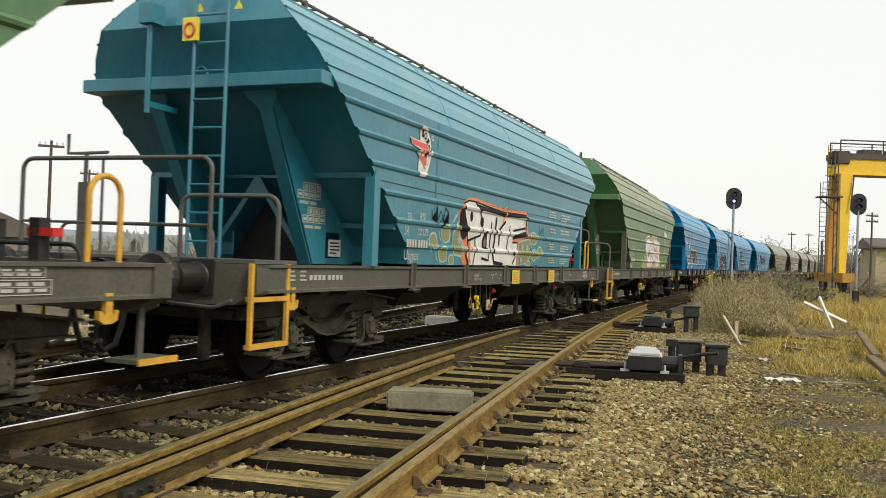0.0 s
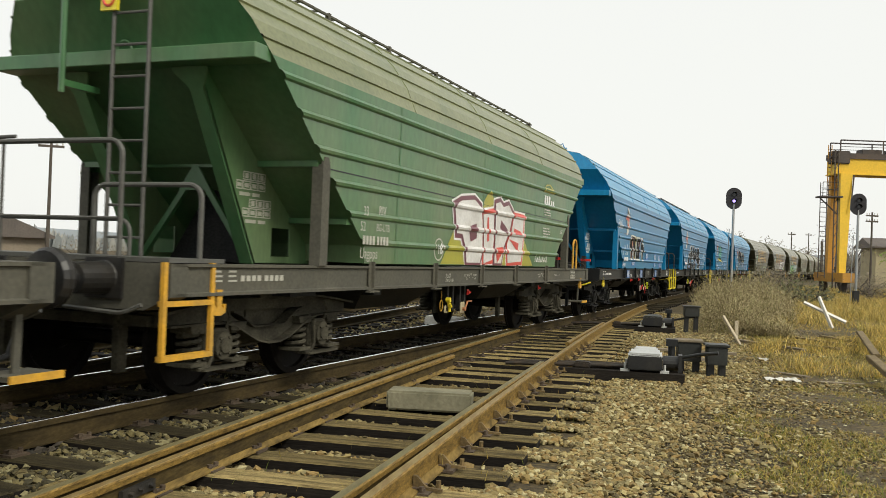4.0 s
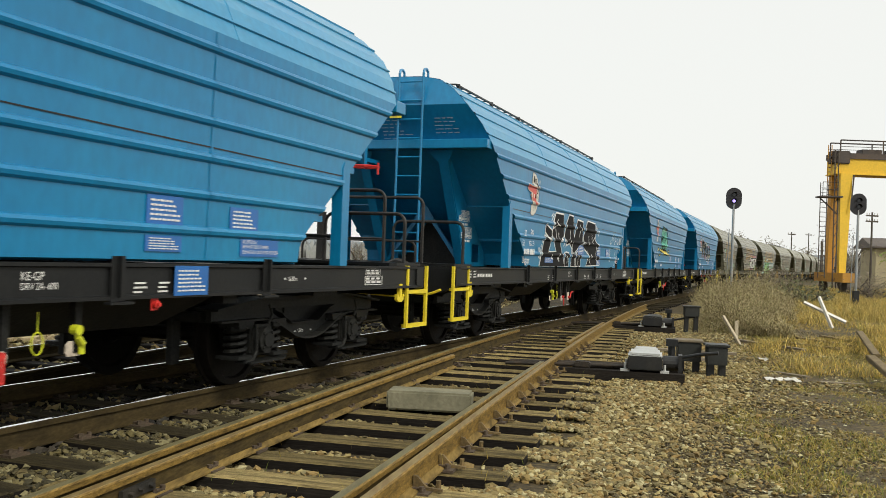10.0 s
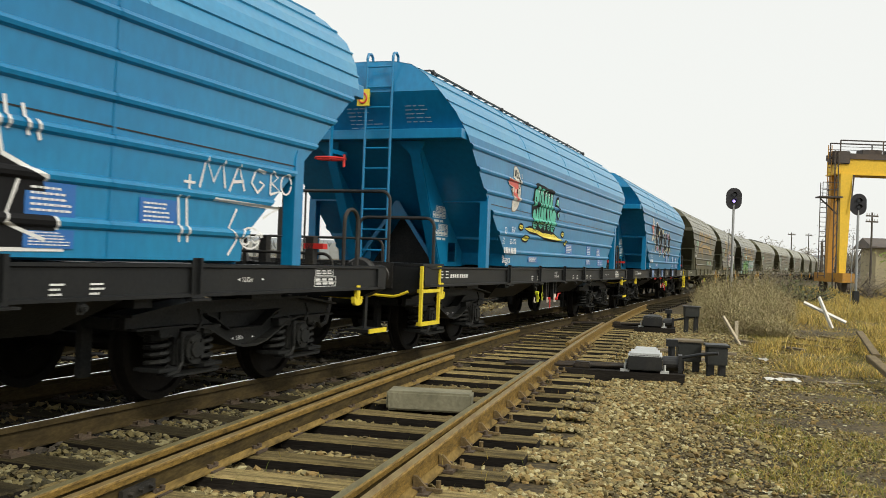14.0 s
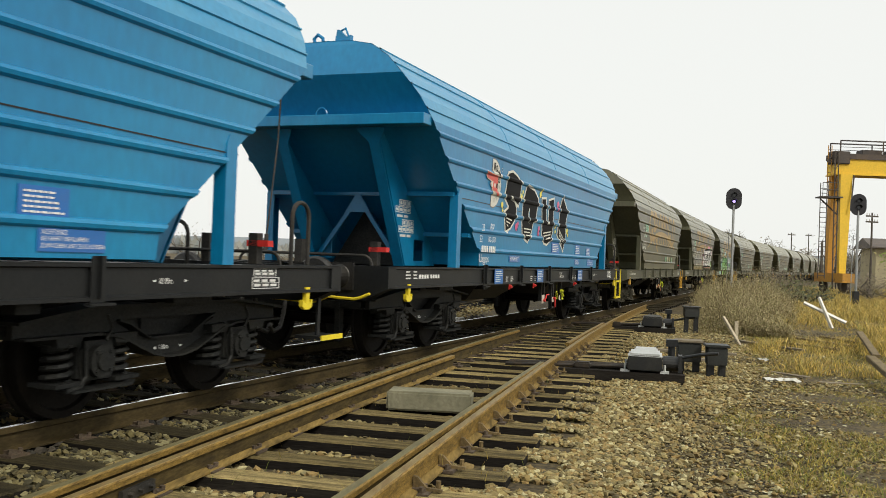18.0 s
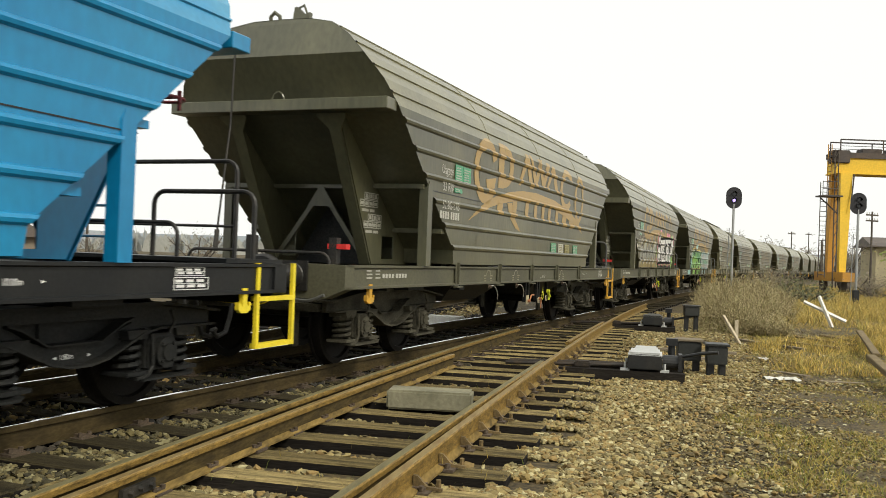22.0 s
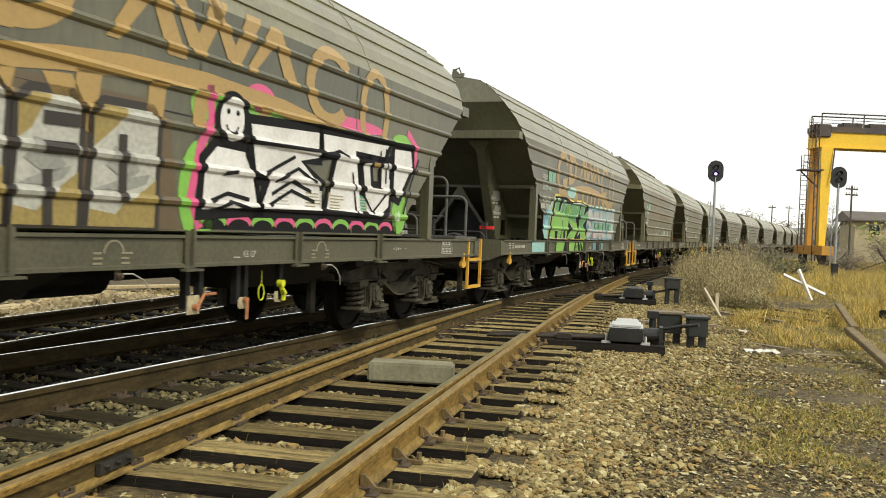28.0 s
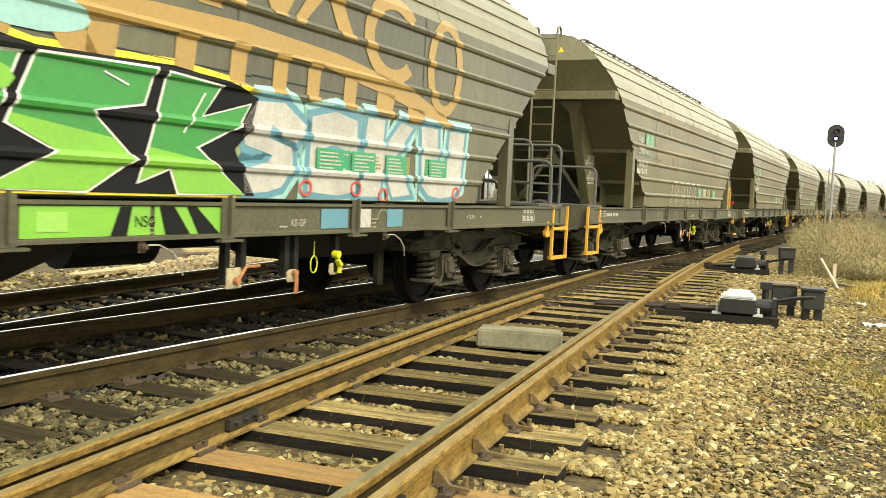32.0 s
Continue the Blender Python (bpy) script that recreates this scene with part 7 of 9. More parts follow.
for pts in ([(-1.96, 1.95), (-1.71, 2.02), (-1.59, 2.15)], [(-1.68, 2.04), (-1.48, 2.02)], [(-1.76, 1.96), (-1.66, 1.76)], [(-1.55, 1.89), (-1.41, 1.72), (-1.16, 1.8)], [(-0.6, 1.98), (-0.51, 1.89), (-0.58, 1.72)], [(-2.06, 1.46), (-1.98, 1.38), (-1.86, 1.37)],
            [(-1.54, 1.36), (-1.39, 1.49)], [(-1.48, 1.42), (-1.38, 1.32)], [(-0.34, 1.74), (-0.28, 1.5), (-0.16, 1.52)], [(0.29, 1.87), (0.37, 2.05), (0.32, 2.13)], [(0.37, 2.05), (0.5, 2.0)], [(1.18, 1.93), (1.25, 1.79), (1.15, 1.72)],
            [(1.52, 1.96), (1.59, 1.76), (1.88, 1.93)], [(1.16, 1.6), (1.34, 1.37), (1.62, 1.52)], [(1.40, 1.36), (1.48, 1.28)], [(2.09, 1.70), (1.99, 1.43), (2.32, 1.33)], [(-0.85, 1.44), (-0.7, 1.40), (-0.74, 1.30)], [(0.16, 1.50), (0.26, 1.40), (0.22, 1.28)],
            [(-2.13, 2.17), (-2.0, 2.23)], [(-2.1, 2.09), (-1.87, 2.25)], [(-2.04, 2.01), (-1.83, 2.22)], [(-2.92, 1.57), (-2.89, 1.46)], [(-2.83, 1.6), (-2.91, 1.37)], [(-2.68, 1.72), (-2.86, 1.35)], [(1.95, 2.19), (1.99, 1.99)], [(2.09, 2.16), (2.15, 1.97)], [(2.2, 2.08), (2.24, 1.95)],
            [(-1.12, 1.70), (-1.0, 1.78), (-0.9, 1.68)], [(-1.08, 1.63), (-1.0, 1.70), (-0.93, 1.62)], [(0.66, 1.72), (0.74, 1.80), (0.82, 1.72)]):
    stroke(w, pts, 0.026, P_WHITE, 4)
stroke(w, [(3.68, 1.83), (3.82, 1.83)], 0.022, P_WHITE, 1)
stroke(w, [(3.75, 1.77), (3.75, 1.89)], 0.022, P_WHITE, 1)
for pts in ([(3.88, 1.80), (3.95, 2.04), (4.06, 1.86), (4.17, 2.04), (4.22, 1.82)], [(4.28, 1.80), (4.40, 2.03), (4.50, 1.82)], [(4.32, 1.88), (4.48, 1.90)], [(4.80, 2.0), (4.66, 2.02), (4.60, 1.90), (4.70, 1.82), (4.80, 1.90), (4.72, 1.92)],
            [(4.90, 1.82), (4.90, 2.03), (5.02, 1.98), (4.92, 1.92), (5.06, 1.86), (4.90, 1.82)], [(4.05, 1.72), (5.05, 1.70), (4.80, 1.60)], [(4.40, 1.66), (4.30, 1.50), (4.42, 1.40), (4.30, 1.27)], [(3.62, 1.72), (3.66, 1.36)], [(3.72, 1.72), (3.76, 1.36)]):
    stroke(w, pts, 0.026, P_WHITE, 1)
for y, z, a, b in ((5.16, 1.93, 0.10, 0.10), (4.62, 1.42, 0.16, 0.10), (4.56, 1.40, 0.06, 0.045), (4.70, 1.42, 0.06, 0.045)):
    paint_on(w, arc_band(y, z, a, b, 0.022, 5, 355, 14), P_WHITE, 1, "painted_ring")
w = W[5]
band = [(-2.74, 1.87), (-2.45, 1.895), (-2.0, 1.885), (-1.6, 1.84), (-1.1, 1.84), (-0.8, 1.845), (-0.18, 1.745), (-0.6, 1.73), (-1.1, 1.74), (-1.56, 1.755), (-1.95, 1.815), (-2.4, 1.83)]
paint_on(w, grow(band, 0.035), P_BLACK, 0, "painted_outline")
paint_on(w, band, P_YELLOW, 1, "painted_patch")
for k in range(22):
    y = -2.5 + k * 0.105
    z = 1.862 - 0.05 * max(y + 2.1, 0) / 1.9 - (0.02 if k % 2 else 0.0)
    paint_on(w, [(y, z), (y + 0.045, z + 0.012), (y + 0.02, z - 0.012)], P_BLACK, 2, "painted_mark")
for yy, zz, ry in ((-0.08, 1.865, 0.10), (0.14, 1.70, 0.08), (-2.70, 1.70, 0.18), (-2.95, 1.885, 0.11)):
    paint_on(w, oval(yy, zz, ry + 0.04, 0.07, 14), P_BLACK, 1, "painted_outline")
    paint_on(w, oval(yy, zz, ry, 0.038, 14), P_YELLOW, 2, "painted_patch")
    stroke(w, [(yy - ry * 0.6, zz), (yy - ry * 0.2, zz + 0.012), (yy + ry * 0.2, zz - 0.012), (yy + ry * 0.6, zz + 0.008)], 0.014, P_BLACK, 3)
# four rounded letters and two drops on a dark sprayed cloud
halo = [(-2.29, 1.94), (-2.35, 2.21), (-2.34, 2.38), (-2.29, 2.44), (-2.22, 2.61), (-2.17, 2.68), (-2.04, 2.72), (-1.91, 2.71), (-1.83, 2.7), (-1.63, 2.7), (-1.46, 2.69), (-1.33, 2.67), (-1.01, 2.68), (-0.92, 2.65), (-0.93, 2.32), (-0.7, 2.29), (-0.65, 2.07), (-0.72, 1.92), (-0.88, 1.82), (-1.09, 1.85), (-1.28, 1.86), (-1.46, 1.85), (-1.69, 1.85), (-1.86, 1.88), (-2.02, 1.87), (-2.19, 1.86), (-2.28, 1.91)]
paint_on(w, halo, P_BLACK, 1, "painted_outline")
ROUNDED = (
    [(-2.21, 2.4), (-2.19, 2.56), (-2.1, 2.63), (-2.0, 2.67), (-1.92, 2.62), (-1.91, 2.39), (-2.02, 2.38), (-2.07, 2.38), (-2.09, 2.48), (-2.13, 2.45), (-2.13, 2.3), (-2.28, 2.28), (-2.3, 2.32)],
    [(-2.29, 2.12), (-2.25, 2.21), (-2.18, 2.24), (-2.13, 2.21), (-2.09, 2.12), (-2.07, 2.11), (-2.02, 2.27), (-1.95, 2.22), (-1.92, 2.14), (-1.95, 2.03), (-2.02, 1.94), (-2.12, 1.89), (-2.22, 1.91), (-2.28, 2.01)],
    [(-1.87, 2.43), (-1.84, 2.62), (-1.76, 2.64), (-1.64, 2.62), (-1.62, 2.46), (-1.62, 2.29), (-1.57, 2.17), (-1.56, 2.04), (-1.66, 1.93), (-1.75, 1.91), (-1.87, 1.95), (-1.92, 2.05), (-1.88, 2.2)],
    [(-1.56, 2.4), (-1.51, 2.61), (-1.44, 2.62), (-1.39, 2.56), (-1.4, 2.35), (-1.44, 2.23), (-1.43, 2.12), (-1.36, 2.11), (-1.41, 1.92), (-1.46, 1.89), (-1.53, 1.95), (-1.54, 2.08), (-1.55, 2.19)],
    [(-1.35, 2.43), (-1.31, 2.58), (-1.22, 2.58), (-1.19, 2.32), (-1.21, 2.2), (-1.1, 2.08), (-1.11, 1.92), (-1.19, 1.89), (-1.27, 1.93), (-1.32, 2.11)],
    [(-1.14, 2.47), (-1.12, 2.58), (-1.02, 2.59), (-0.99, 2.49), (-1.0, 2.29), (-1.01, 2.17), (-0.93, 2.28), (-0.81, 2.31), (-0.7, 2.25), (-0.69, 2.11), (-0.75, 1.98), (-0.88, 1.88), (-1.01, 1.9), (-1.05, 2.05), (-1.13, 2.19), (-1.15, 2.31)],
    [(-0.69, 2.42), (-0.64, 2.51), (-0.53, 2.52), (-0.49, 2.39), (-0.58, 2.41)],
    [(-0.57, 2.25), (-0.49, 2.28), (-0.43, 2.22), (-0.49, 2.17)],
)
for poly in ROUNDED[-2:]:
    paint_on(w, grow(poly, 0.05), P_BLACK, 1, "painted_outline")
for poly in ROUNDED:
    paint_on(w, poly, P_MINT, 3, "painted_letter")
stroke(w, [(-1.78, 2.52), (-1.77, 2.36), (-1.79, 2.12)], 0.05, P_BLACK, 5)
stroke(w, [(-1.39, 2.30), (-1.36, 2.18), (-1.35, 2.09)], 0.05, P_BLACK, 5)
for y0, z0, y1, z1 in ((-2.26, 2.01, -2.0, 1.99), (-2.24, 1.975, -2.01, 1.965), (-2.17, 1.935, -2.07, 1.93), (-1.9, 2.02, -1.59, 2.03), (-1.86, 1.985, -1.62, 1.99), (-1.82, 1.95, -1.68, 1.955), (-1.52, 1.98, -1.38, 1.97), (-1.50, 1.94, -1.40, 1.94), (-1.29, 1.965, -1.12, 1.96), (-1.26, 1.93, -1.14, 1.93), (-1.01, 1.965, -0.76, 1.965), (-0.97, 1.93, -0.81, 1.93)):
    stroke(w, [(y0, z0), (y0 * 0.7 + y1 * 0.3, z0 + 0.012), (y1, z1)], 0.018, P_BLACK, 5)
for k, (y, z) in enumerate(((-2.0, 2.59), (-1.96, 2.56), (-1.7, 2.59), (-1.67, 2.55), (-1.48, 2.58), (-1.45, 2.53), (-1.28, 2.56), (-1.24, 2.51), (-1.07, 2.55), (-1.04, 2.5), (-0.57, 2.49), (-0.49, 2.26))):
    paint_on(w, oval(y, z, 0.028 if k % 2 == 0 else 0.017, 0.026 if k % 2 == 0 else 0.018, 8), P_WHITE, 6, "painted_spot")
w = W[6]
TALL = {
    "S": [(-2.74, 2.65), (-2.69, 2.71), (-2.46, 2.75), (-2.19, 2.7), (-1.97, 2.6), (-2.0, 2.46), (-2.09, 2.24), (-2.25, 2.29), (-2.46, 2.32), (-2.49, 2.37), (-2.58, 2.36), (-2.56, 2.3), (-2.31, 2.27), (-2.19, 2.19), (-2.19, 2.09), (-2.29, 1.97), (-2.48, 1.85), (-2.72, 1.79), (-2.81, 2.08), (-2.63, 2.15), (-2.61, 2.19), (-2.84, 2.32), (-2.76, 2.51)],
    "O": [(-1.61, 2.6), (-1.14, 2.55), (-0.88, 2.43), (-0.89, 2.35), (-1.01, 2.04), (-1.13, 2.03), (-1.24, 1.82), (-1.44, 1.66), (-1.62, 1.7), (-1.76, 1.78), (-1.82, 1.98), (-1.8, 2.34)],
    "U": [(-0.61, 2.45), (-0.35, 2.47), (-0.25, 2.01), (-0.11, 2.02), (-0.12, 2.45), (0.22, 2.51), (0.22, 1.89), (0.11, 1.75), (-0.15, 1.65), (-0.35, 1.67), (-0.5, 1.75)],
    "L": [(0.91, 2.6), (1.33, 2.34), (1.18, 2.01), (1.24, 1.86), (1.1, 1.56), (0.59, 1.85), (0.7, 2.15), (0.76, 2.4)],
}
for poly in TALL.values():
    paint_on(w, grow(poly, 0.038), P_CREAM, 1, "painted_outline")
    paint_on(w, poly, P_BLACK, 2, "painted_letter")
paint_on(w, [(-1.45, 2.25), (-1.38, 2.13), (-1.43, 1.96), (-1.5, 2.09)], P_CREAM, 4, "painted_hole")
paint_on(w, [(-1.445, 2.20), (-1.41, 2.13), (-1.435, 2.01), (-1.475, 2.09)], M_BLUE, 5, "painted_hole")
for y0, z0, y1, z1, dy in ((-2.76, 2.0, -2.42, 1.97, -0.05), (-1.72, 1.87, -1.28, 1.87, 0.0), (-0.46, 1.84, 0.11, 1.89, 0.0), (0.67, 1.96, 1.10, 1.77, -0.02)):
    for k in range(3):
        stroke(w, [(y0 + 0.04 * k, z0 - 0.055 * k), (y1 + (dy - 0.04) * k, z1 - 0.055 * k)], 0.022, P_CREAM, 4)
for yy, zz, c, r in ((-2.96, 2.19, P_YELLOW, 0.06), (-2.92, 2.1, P_YELLOW, 0.04), (-1.92, 2.4, P_YELLOW, 0.06), (-1.85, 2.48, P_YELLOW, 0.04), (-0.74, 2.52, P_YELLOW, 0.07), (-0.69, 2.59, P_YELLOW, 0.05), (0.4, 1.99, P_YELLOW, 0.05), (0.42, 1.9, P_YELLOW, 0.05),
                     (1.36, 1.95, P_YELLOW, 0.07), (1.42, 1.88, P_YELLOW, 0.05), (-2.14, 1.88, P_PINK, 0.08), (-2.07, 1.93, P_PINK, 0.05), (-0.75, 1.9, P_PINK, 0.07), (-0.77, 1.82, P_PINK, 0.06), (0.55, 2.42, P_PINK, 0.09), (0.51, 2.34, P_PINK, 0.06)):
    paint_on(w, oval(yy, zz, r, r * 0.85, 10), c, 2, "painted_spot")
    paint_on(w, oval(yy + r * 0.6, zz - r * 0.5, r * 0.3, r * 0.3, 8), P_BLACK, 3, "painted_spot")


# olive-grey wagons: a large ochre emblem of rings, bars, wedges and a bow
def emblem(w, c):
    """Big open ring, tapering bars, wedges and smaller rings over a bow with a row of short bars below it."""
    paint_on(w, arc_band(-2.72, 2.62, 0.54, 0.49, 0.19, 28, 322, 26), c, 1, "emblem_ring")
    paint_on(w, [(-2.72, 2.50), (-2.24, 2.56), (-2.30, 2.40), (-2.62, 2.30)], c, 1, "emblem_bar")
    paint_on(w, [(-2.16, 3.12), (-1.88, 3.12), (-1.86, 2.43), (-2.12, 2.42)], c, 1, "emblem_bar")
    paint_on(w, arc_band(-1.88, 2.78, 0.52, 0.34, 0.19, -88, 88, 16), c, 1, "emblem_ring")
    for y, top, lo, wide, up in ((-0.60, 3.12, 2.56, 0.46, 1), (-0.02, 3.13, 2.62, 0.42, 0), (0.50, 3.12, 2.64, 0.42, 0), (1.14, 3.10, 2.62, 0.46, 1)):
        a, b = (lo, top) if up else (top, lo)
        paint_on(w, [(y - wide, a), (y - 0.07, b), (y + 0.09, b), (y + wide, a), (y + wide - 0.24, a), (y + 0.01, b + (a - b) * 0.34), (y - wide + 0.13, a)], c, 1, "emblem_wedge")
    paint_on(w, arc_band(2.26, 2.74, 0.52, 0.41, 0.17, 38, 318, 22), c, 1, "emblem_ring")
    paint_on(w, arc_band(3.36, 2.62, 0.40, 0.50, 0.14, 2, 358, 28), c, 1, "emblem_ring")
    top = [(-3.44, 1.83), (-3.04, 2.03), (-2.58, 2.19), (-2.06, 2.32), (-1.47, 2.41), (-0.79, 2.48), (0.12, 2.51), (1.35, 2.47), (2.57, 2.34), (3.39, 2.14), (3.8, 1.92)]
    low = [(-3.24, 1.90), (-2.87, 2.01), (-2.45, 2.10), (-2.05, 2.17), (-1.46, 2.25), (-0.77, 2.31), (0.13, 2.35), (1.1, 2.33), (2.11, 2.22), (3.12, 2.07)]
    paint_on(w, top + low[::-1], c, 1, "emblem_bow")
    for y, l, a in ((-2.0, 0.16, 0.14), (-1.22, 0.24, 0.12), (-0.50, 0.27, 0.10), (0.05, 0.29, 0.09), (0.55, 0.30, 0.09), (1.0, 0.30, 0.09), (1.55, 0.26, 0.10), (2.15, 0.22, 0.16), (2.75, 0.14, 0.18)):
        z = float(np.interp(y, [q[0] for q in low], [q[1] for q in low]))
        paint_on(w, [(y - a * 0.8, z + 0.02), (y + a * 1.2, z + 0.02), (y + a * 0.9, z - l), (y - a, z - l)], c, 1, "emblem_bar")
    paint_on(w, [(-1.62, 2.22), (-1.36, 2.24), (-1.18, 2.0), (-0.82, 1.79), (-1.10, 1.83), (-1.45, 2.0)], c, 1, "emblem_tail")


for i in range(7, 21):
    w = W[i]
    emblem(w, P_OCHRE if i in (7, 8, 9) else P_OCHREHAZED)
    if i < 15:
        common_marks(w, P_DUSTWHITE, True)
        panel(w, -3.88, 2.45, 0.3, 0.26, P_GREENSIGN, P_DUSTWHITE, skin(2.5) + 0.012, 6)
        panel(w, -3.57, 2.45, 0.3, 0.25, P_GREENSIGN, P_DUSTWHITE, skin(2.5) + 0.012, 6)
        panel(w, -3.88, 2.23, 0.3, 0.06, P_GREENSIGN, P_DUSTWHITE, skin(2.2) + 0.012, 2)
        for y, c in ((1.42, P_GREENSIGN), (1.98, P_DUSTWHITE), (2.5, P_KHAKI), (3.2, P_GREENSIGN)):
            panel(w, y, 1.56, 0.38, 0.2, c, P_DUSTWHITE if c is P_GREENSIGN else P_KHAKI, skin(1.56) + 0.008, 5)
w = W[8]
paint_on(w, [(-4.0, 1.23), (-4.0, 2.19), (-3.3, 2.18), (-2.51, 2.18), (-1.56, 2.19), (-0.43, 2.19), (-0.3, 2.0), (-0.15, 1.23)], P_BROWN, 0, "painted_backing")
for y0, y1, top in ((-3.88, -3.36, 2.10), (-3.24, -2.56, 2.10), (-2.48, -1.90, 2.07), (-1.82, -1.27, 2.08), (-1.16, -0.46, 2.09)):
    poly = [(y0, 1.24), (y0 + 0.03, 1.7), (y0 + 0.02, top - 0.08), (y0 + 0.12, top), (y1 - 0.08, top + 0.01), (y1, top - 0.08), (y1 - 0.01, 1.6), (y1, 1.24)]
    mid = (y0 + y1) / 2
    paint_on(w, grow(poly, 0.06), P_UMBER, 1, "painted_outline")
    paint_on(w, poly, P_GREYSILVER, 2, "painted_letter")
    # ochre and cloudy patches sprayed over the silver
    paint_on(w, [(y0 + 0.03, top - 0.30), (y0 + 0.02, top - 0.08), (y0 + 0.12, top), (mid, top), (mid - 0.08, top - 0.12), (y0 + 0.14, top - 0.22)], P_DIRTYOCHRE, 3, "painted_blob")
    paint_on(w, [(y0, 1.24), (y0 + 0.01, 1.36), (mid - 0.08, 1.33), (mid + 0.02, 1.42), (y1 - 0.12, 1.52), (y1, 1.60), (y1, 1.24)], P_DIRTYOCHRE, 3, "painted_blob")
    paint_on(w, [(mid - 0.2, top - 0.42), (mid - 0.12, top - 0.28), (mid + 0.04, top - 0.30), (mid + 0.16, top - 0.44), (mid, top - 0.52)], P_CLOUDGREY, 4, "painted_blob")
    paint_on(w, [(y0 + 0.04, 1.50), (mid - 0.04, 1.58), (y1 - 0.06, 1.64), (y1 - 0.12, 1.56), (mid, 1.50)], P_CLOUDGREY, 4, "painted_blob")
for pts in ([(-3.24, 1.72), (-2.99, 1.71)], [(-2.80, 1.73), (-2.58, 1.74)], [(-2.21, 2.02), (-2.19, 1.74)], [(-2.19, 1.56), (-2.17, 1.24)], [(-1.60, 1.93), (-1.27, 1.94)], [(-1.60, 1.74), (-1.30, 1.75)], [(-1.55, 1.60), (-1.53, 1.24)], [(-0.85, 1.90), (-0.83, 1.42)], [(-3.70, 1.9), (-3.45, 1.92)], [(-3.70, 1.5), (-3.45, 1.5)]):
    stroke(w, pts, 0.085, P_UMBER, 6)
FACES = (
    [(0.13, 1.40), (0.15, 1.80), (0.30, 1.93), (0.72, 1.92), (0.86, 1.72), (0.96, 1.45)],
    [(0.80, 2.18), (2.05, 2.24), (2.06, 1.99), (1.70, 1.93), (2.10, 1.72), (2.14, 1.46), (1.02, 1.44), (1.16, 1.70), (0.92, 1.76)],
    [(2.14, 2.24), (3.78, 2.28), (3.66, 2.14), (2.90, 2.14), (3.10, 1.46), (2.28, 1.48), (2.50, 2.10), (2.18, 2.06)],
    [(3.10, 2.02), (3.26, 2.04), (3.34, 1.76), (3.62, 1.76), (3.60, 2.06), (3.86, 2.08), (3.84, 1.56), (3.60, 1.44), (3.26, 1.46)],
    [(3.96, 2.26), (4.46, 2.28), (4.52, 2.10), (4.14, 1.68), (3.98, 1.72)],
)
for y, z, a, b, c in ((0.1, 1.55, 0.28, 0.42, P_LIME), (0.15, 2.25, 0.22, 0.2, P_LIME), (1.3, 2.34, 0.75, 0.10, P_LIME), (2.9, 2.42, 0.75, 0.07, P_PINK), (4.2, 2.36, 0.3, 0.1, P_LIME), (4.2, 1.5, 0.22, 0.26, P_LIME), (0.95, 2.42, 0.25, 0.13, P_PINK)):
    paint_on(w, oval(y, z, a, b, 22), c, 0, "painted_blob")
stroke(w, [(0.12, 1.24), (-0.02, 1.5), (0.08, 1.9), (0.22, 2.14), (0.18, 2.42)], 0.10, P_PINK, 1)
stroke(w, [(4.34, 2.5), (4.62, 2.36), (4.66, 2.08)], 0.10, P_PINK, 1)
for poly in FACES:
    paint_on(w, grow(poly, 0.085), P_BLACK, 2, "painted_outline")
for k, poly in enumerate(FACES):
    paint_on(w, poly, P_SILVER, 4, "painted_letter")
paint_on(w, oval(0.51, 2.18, 0.26, 0.24, 20), P_BLACK, 5, "painted_outline")
paint_on(w, oval(0.50, 2.18, 0.18, 0.19, 20), P_SILVER, 6, "painted_disc")
stroke(w, oval(0.50, 2.14, 0.09, 0.08, 8, 190, 350), 0.022, P_BLACK, 7)
for y in (0.43, 0.57):
    paint_on(w, oval(y, 2.24, 0.028, 0.025, 8), P_BLACK, 7, "painted_spot")
for pts in ([(1.59, 1.96), (1.35, 1.87), (1.07, 1.76), (0.92, 1.62)], [(2.0, 1.74), (1.66, 1.85), (1.24, 1.7)], [(1.93, 1.64), (1.54, 1.72), (1.19, 1.58)], [(2.01, 1.54), (1.54, 1.63), (1.14, 1.47)],
            [(0.23, 1.47), (0.48, 1.55), (0.82, 1.51)], [(0.26, 1.39), (0.53, 1.48), (0.88, 1.41)], [(0.4, 1.71), (0.59, 1.74)], [(2.13, 2.0), (2.5, 2.1), (2.7, 2.06)],
            [(2.16, 1.38), (2.29, 1.68), (2.44, 2.03)], [(3.55, 2.2), (3.57, 1.87)], [(3.7, 2.24), (3.73, 1.83)], [(3.83, 2.23), (3.83, 1.89)],
            [(4.72, 2.2), (4.5, 1.89), (4.3, 1.49)], [(2.84, 1.9), (3.0, 1.41)], [(3.09, 2.1), (3.06, 1.74), (3.4, 1.48), (3.89, 1.79), (3.88, 2.19)], [(0.77, 2.02), (2.12, 2.06)],
            [(0.79, 2.14), (0.78, 1.86)], [(0.73, 1.91), (0.91, 1.72), (0.94, 1.59)]):
    stroke(w, pts, 0.036, P_BLACK, 6)
for k in range(10):
    y = 0.2 + k * 0.39
    stroke(w, oval(y + 0.1, 1.27, 0.19, 0.09, 8, 10, 170), 0.05, P_PINK if k % 2 else P_LIME, 1)
paint_on(w, [(0.1, 1.24), (0.1, 1.40), (4.1, 1.40), (4.15, 1.24)], P_BLACK, 0, "painted_backing")
lettering(w, "18", 4.0, 1.40, 0.12, P_WHITE)
w = W[9]
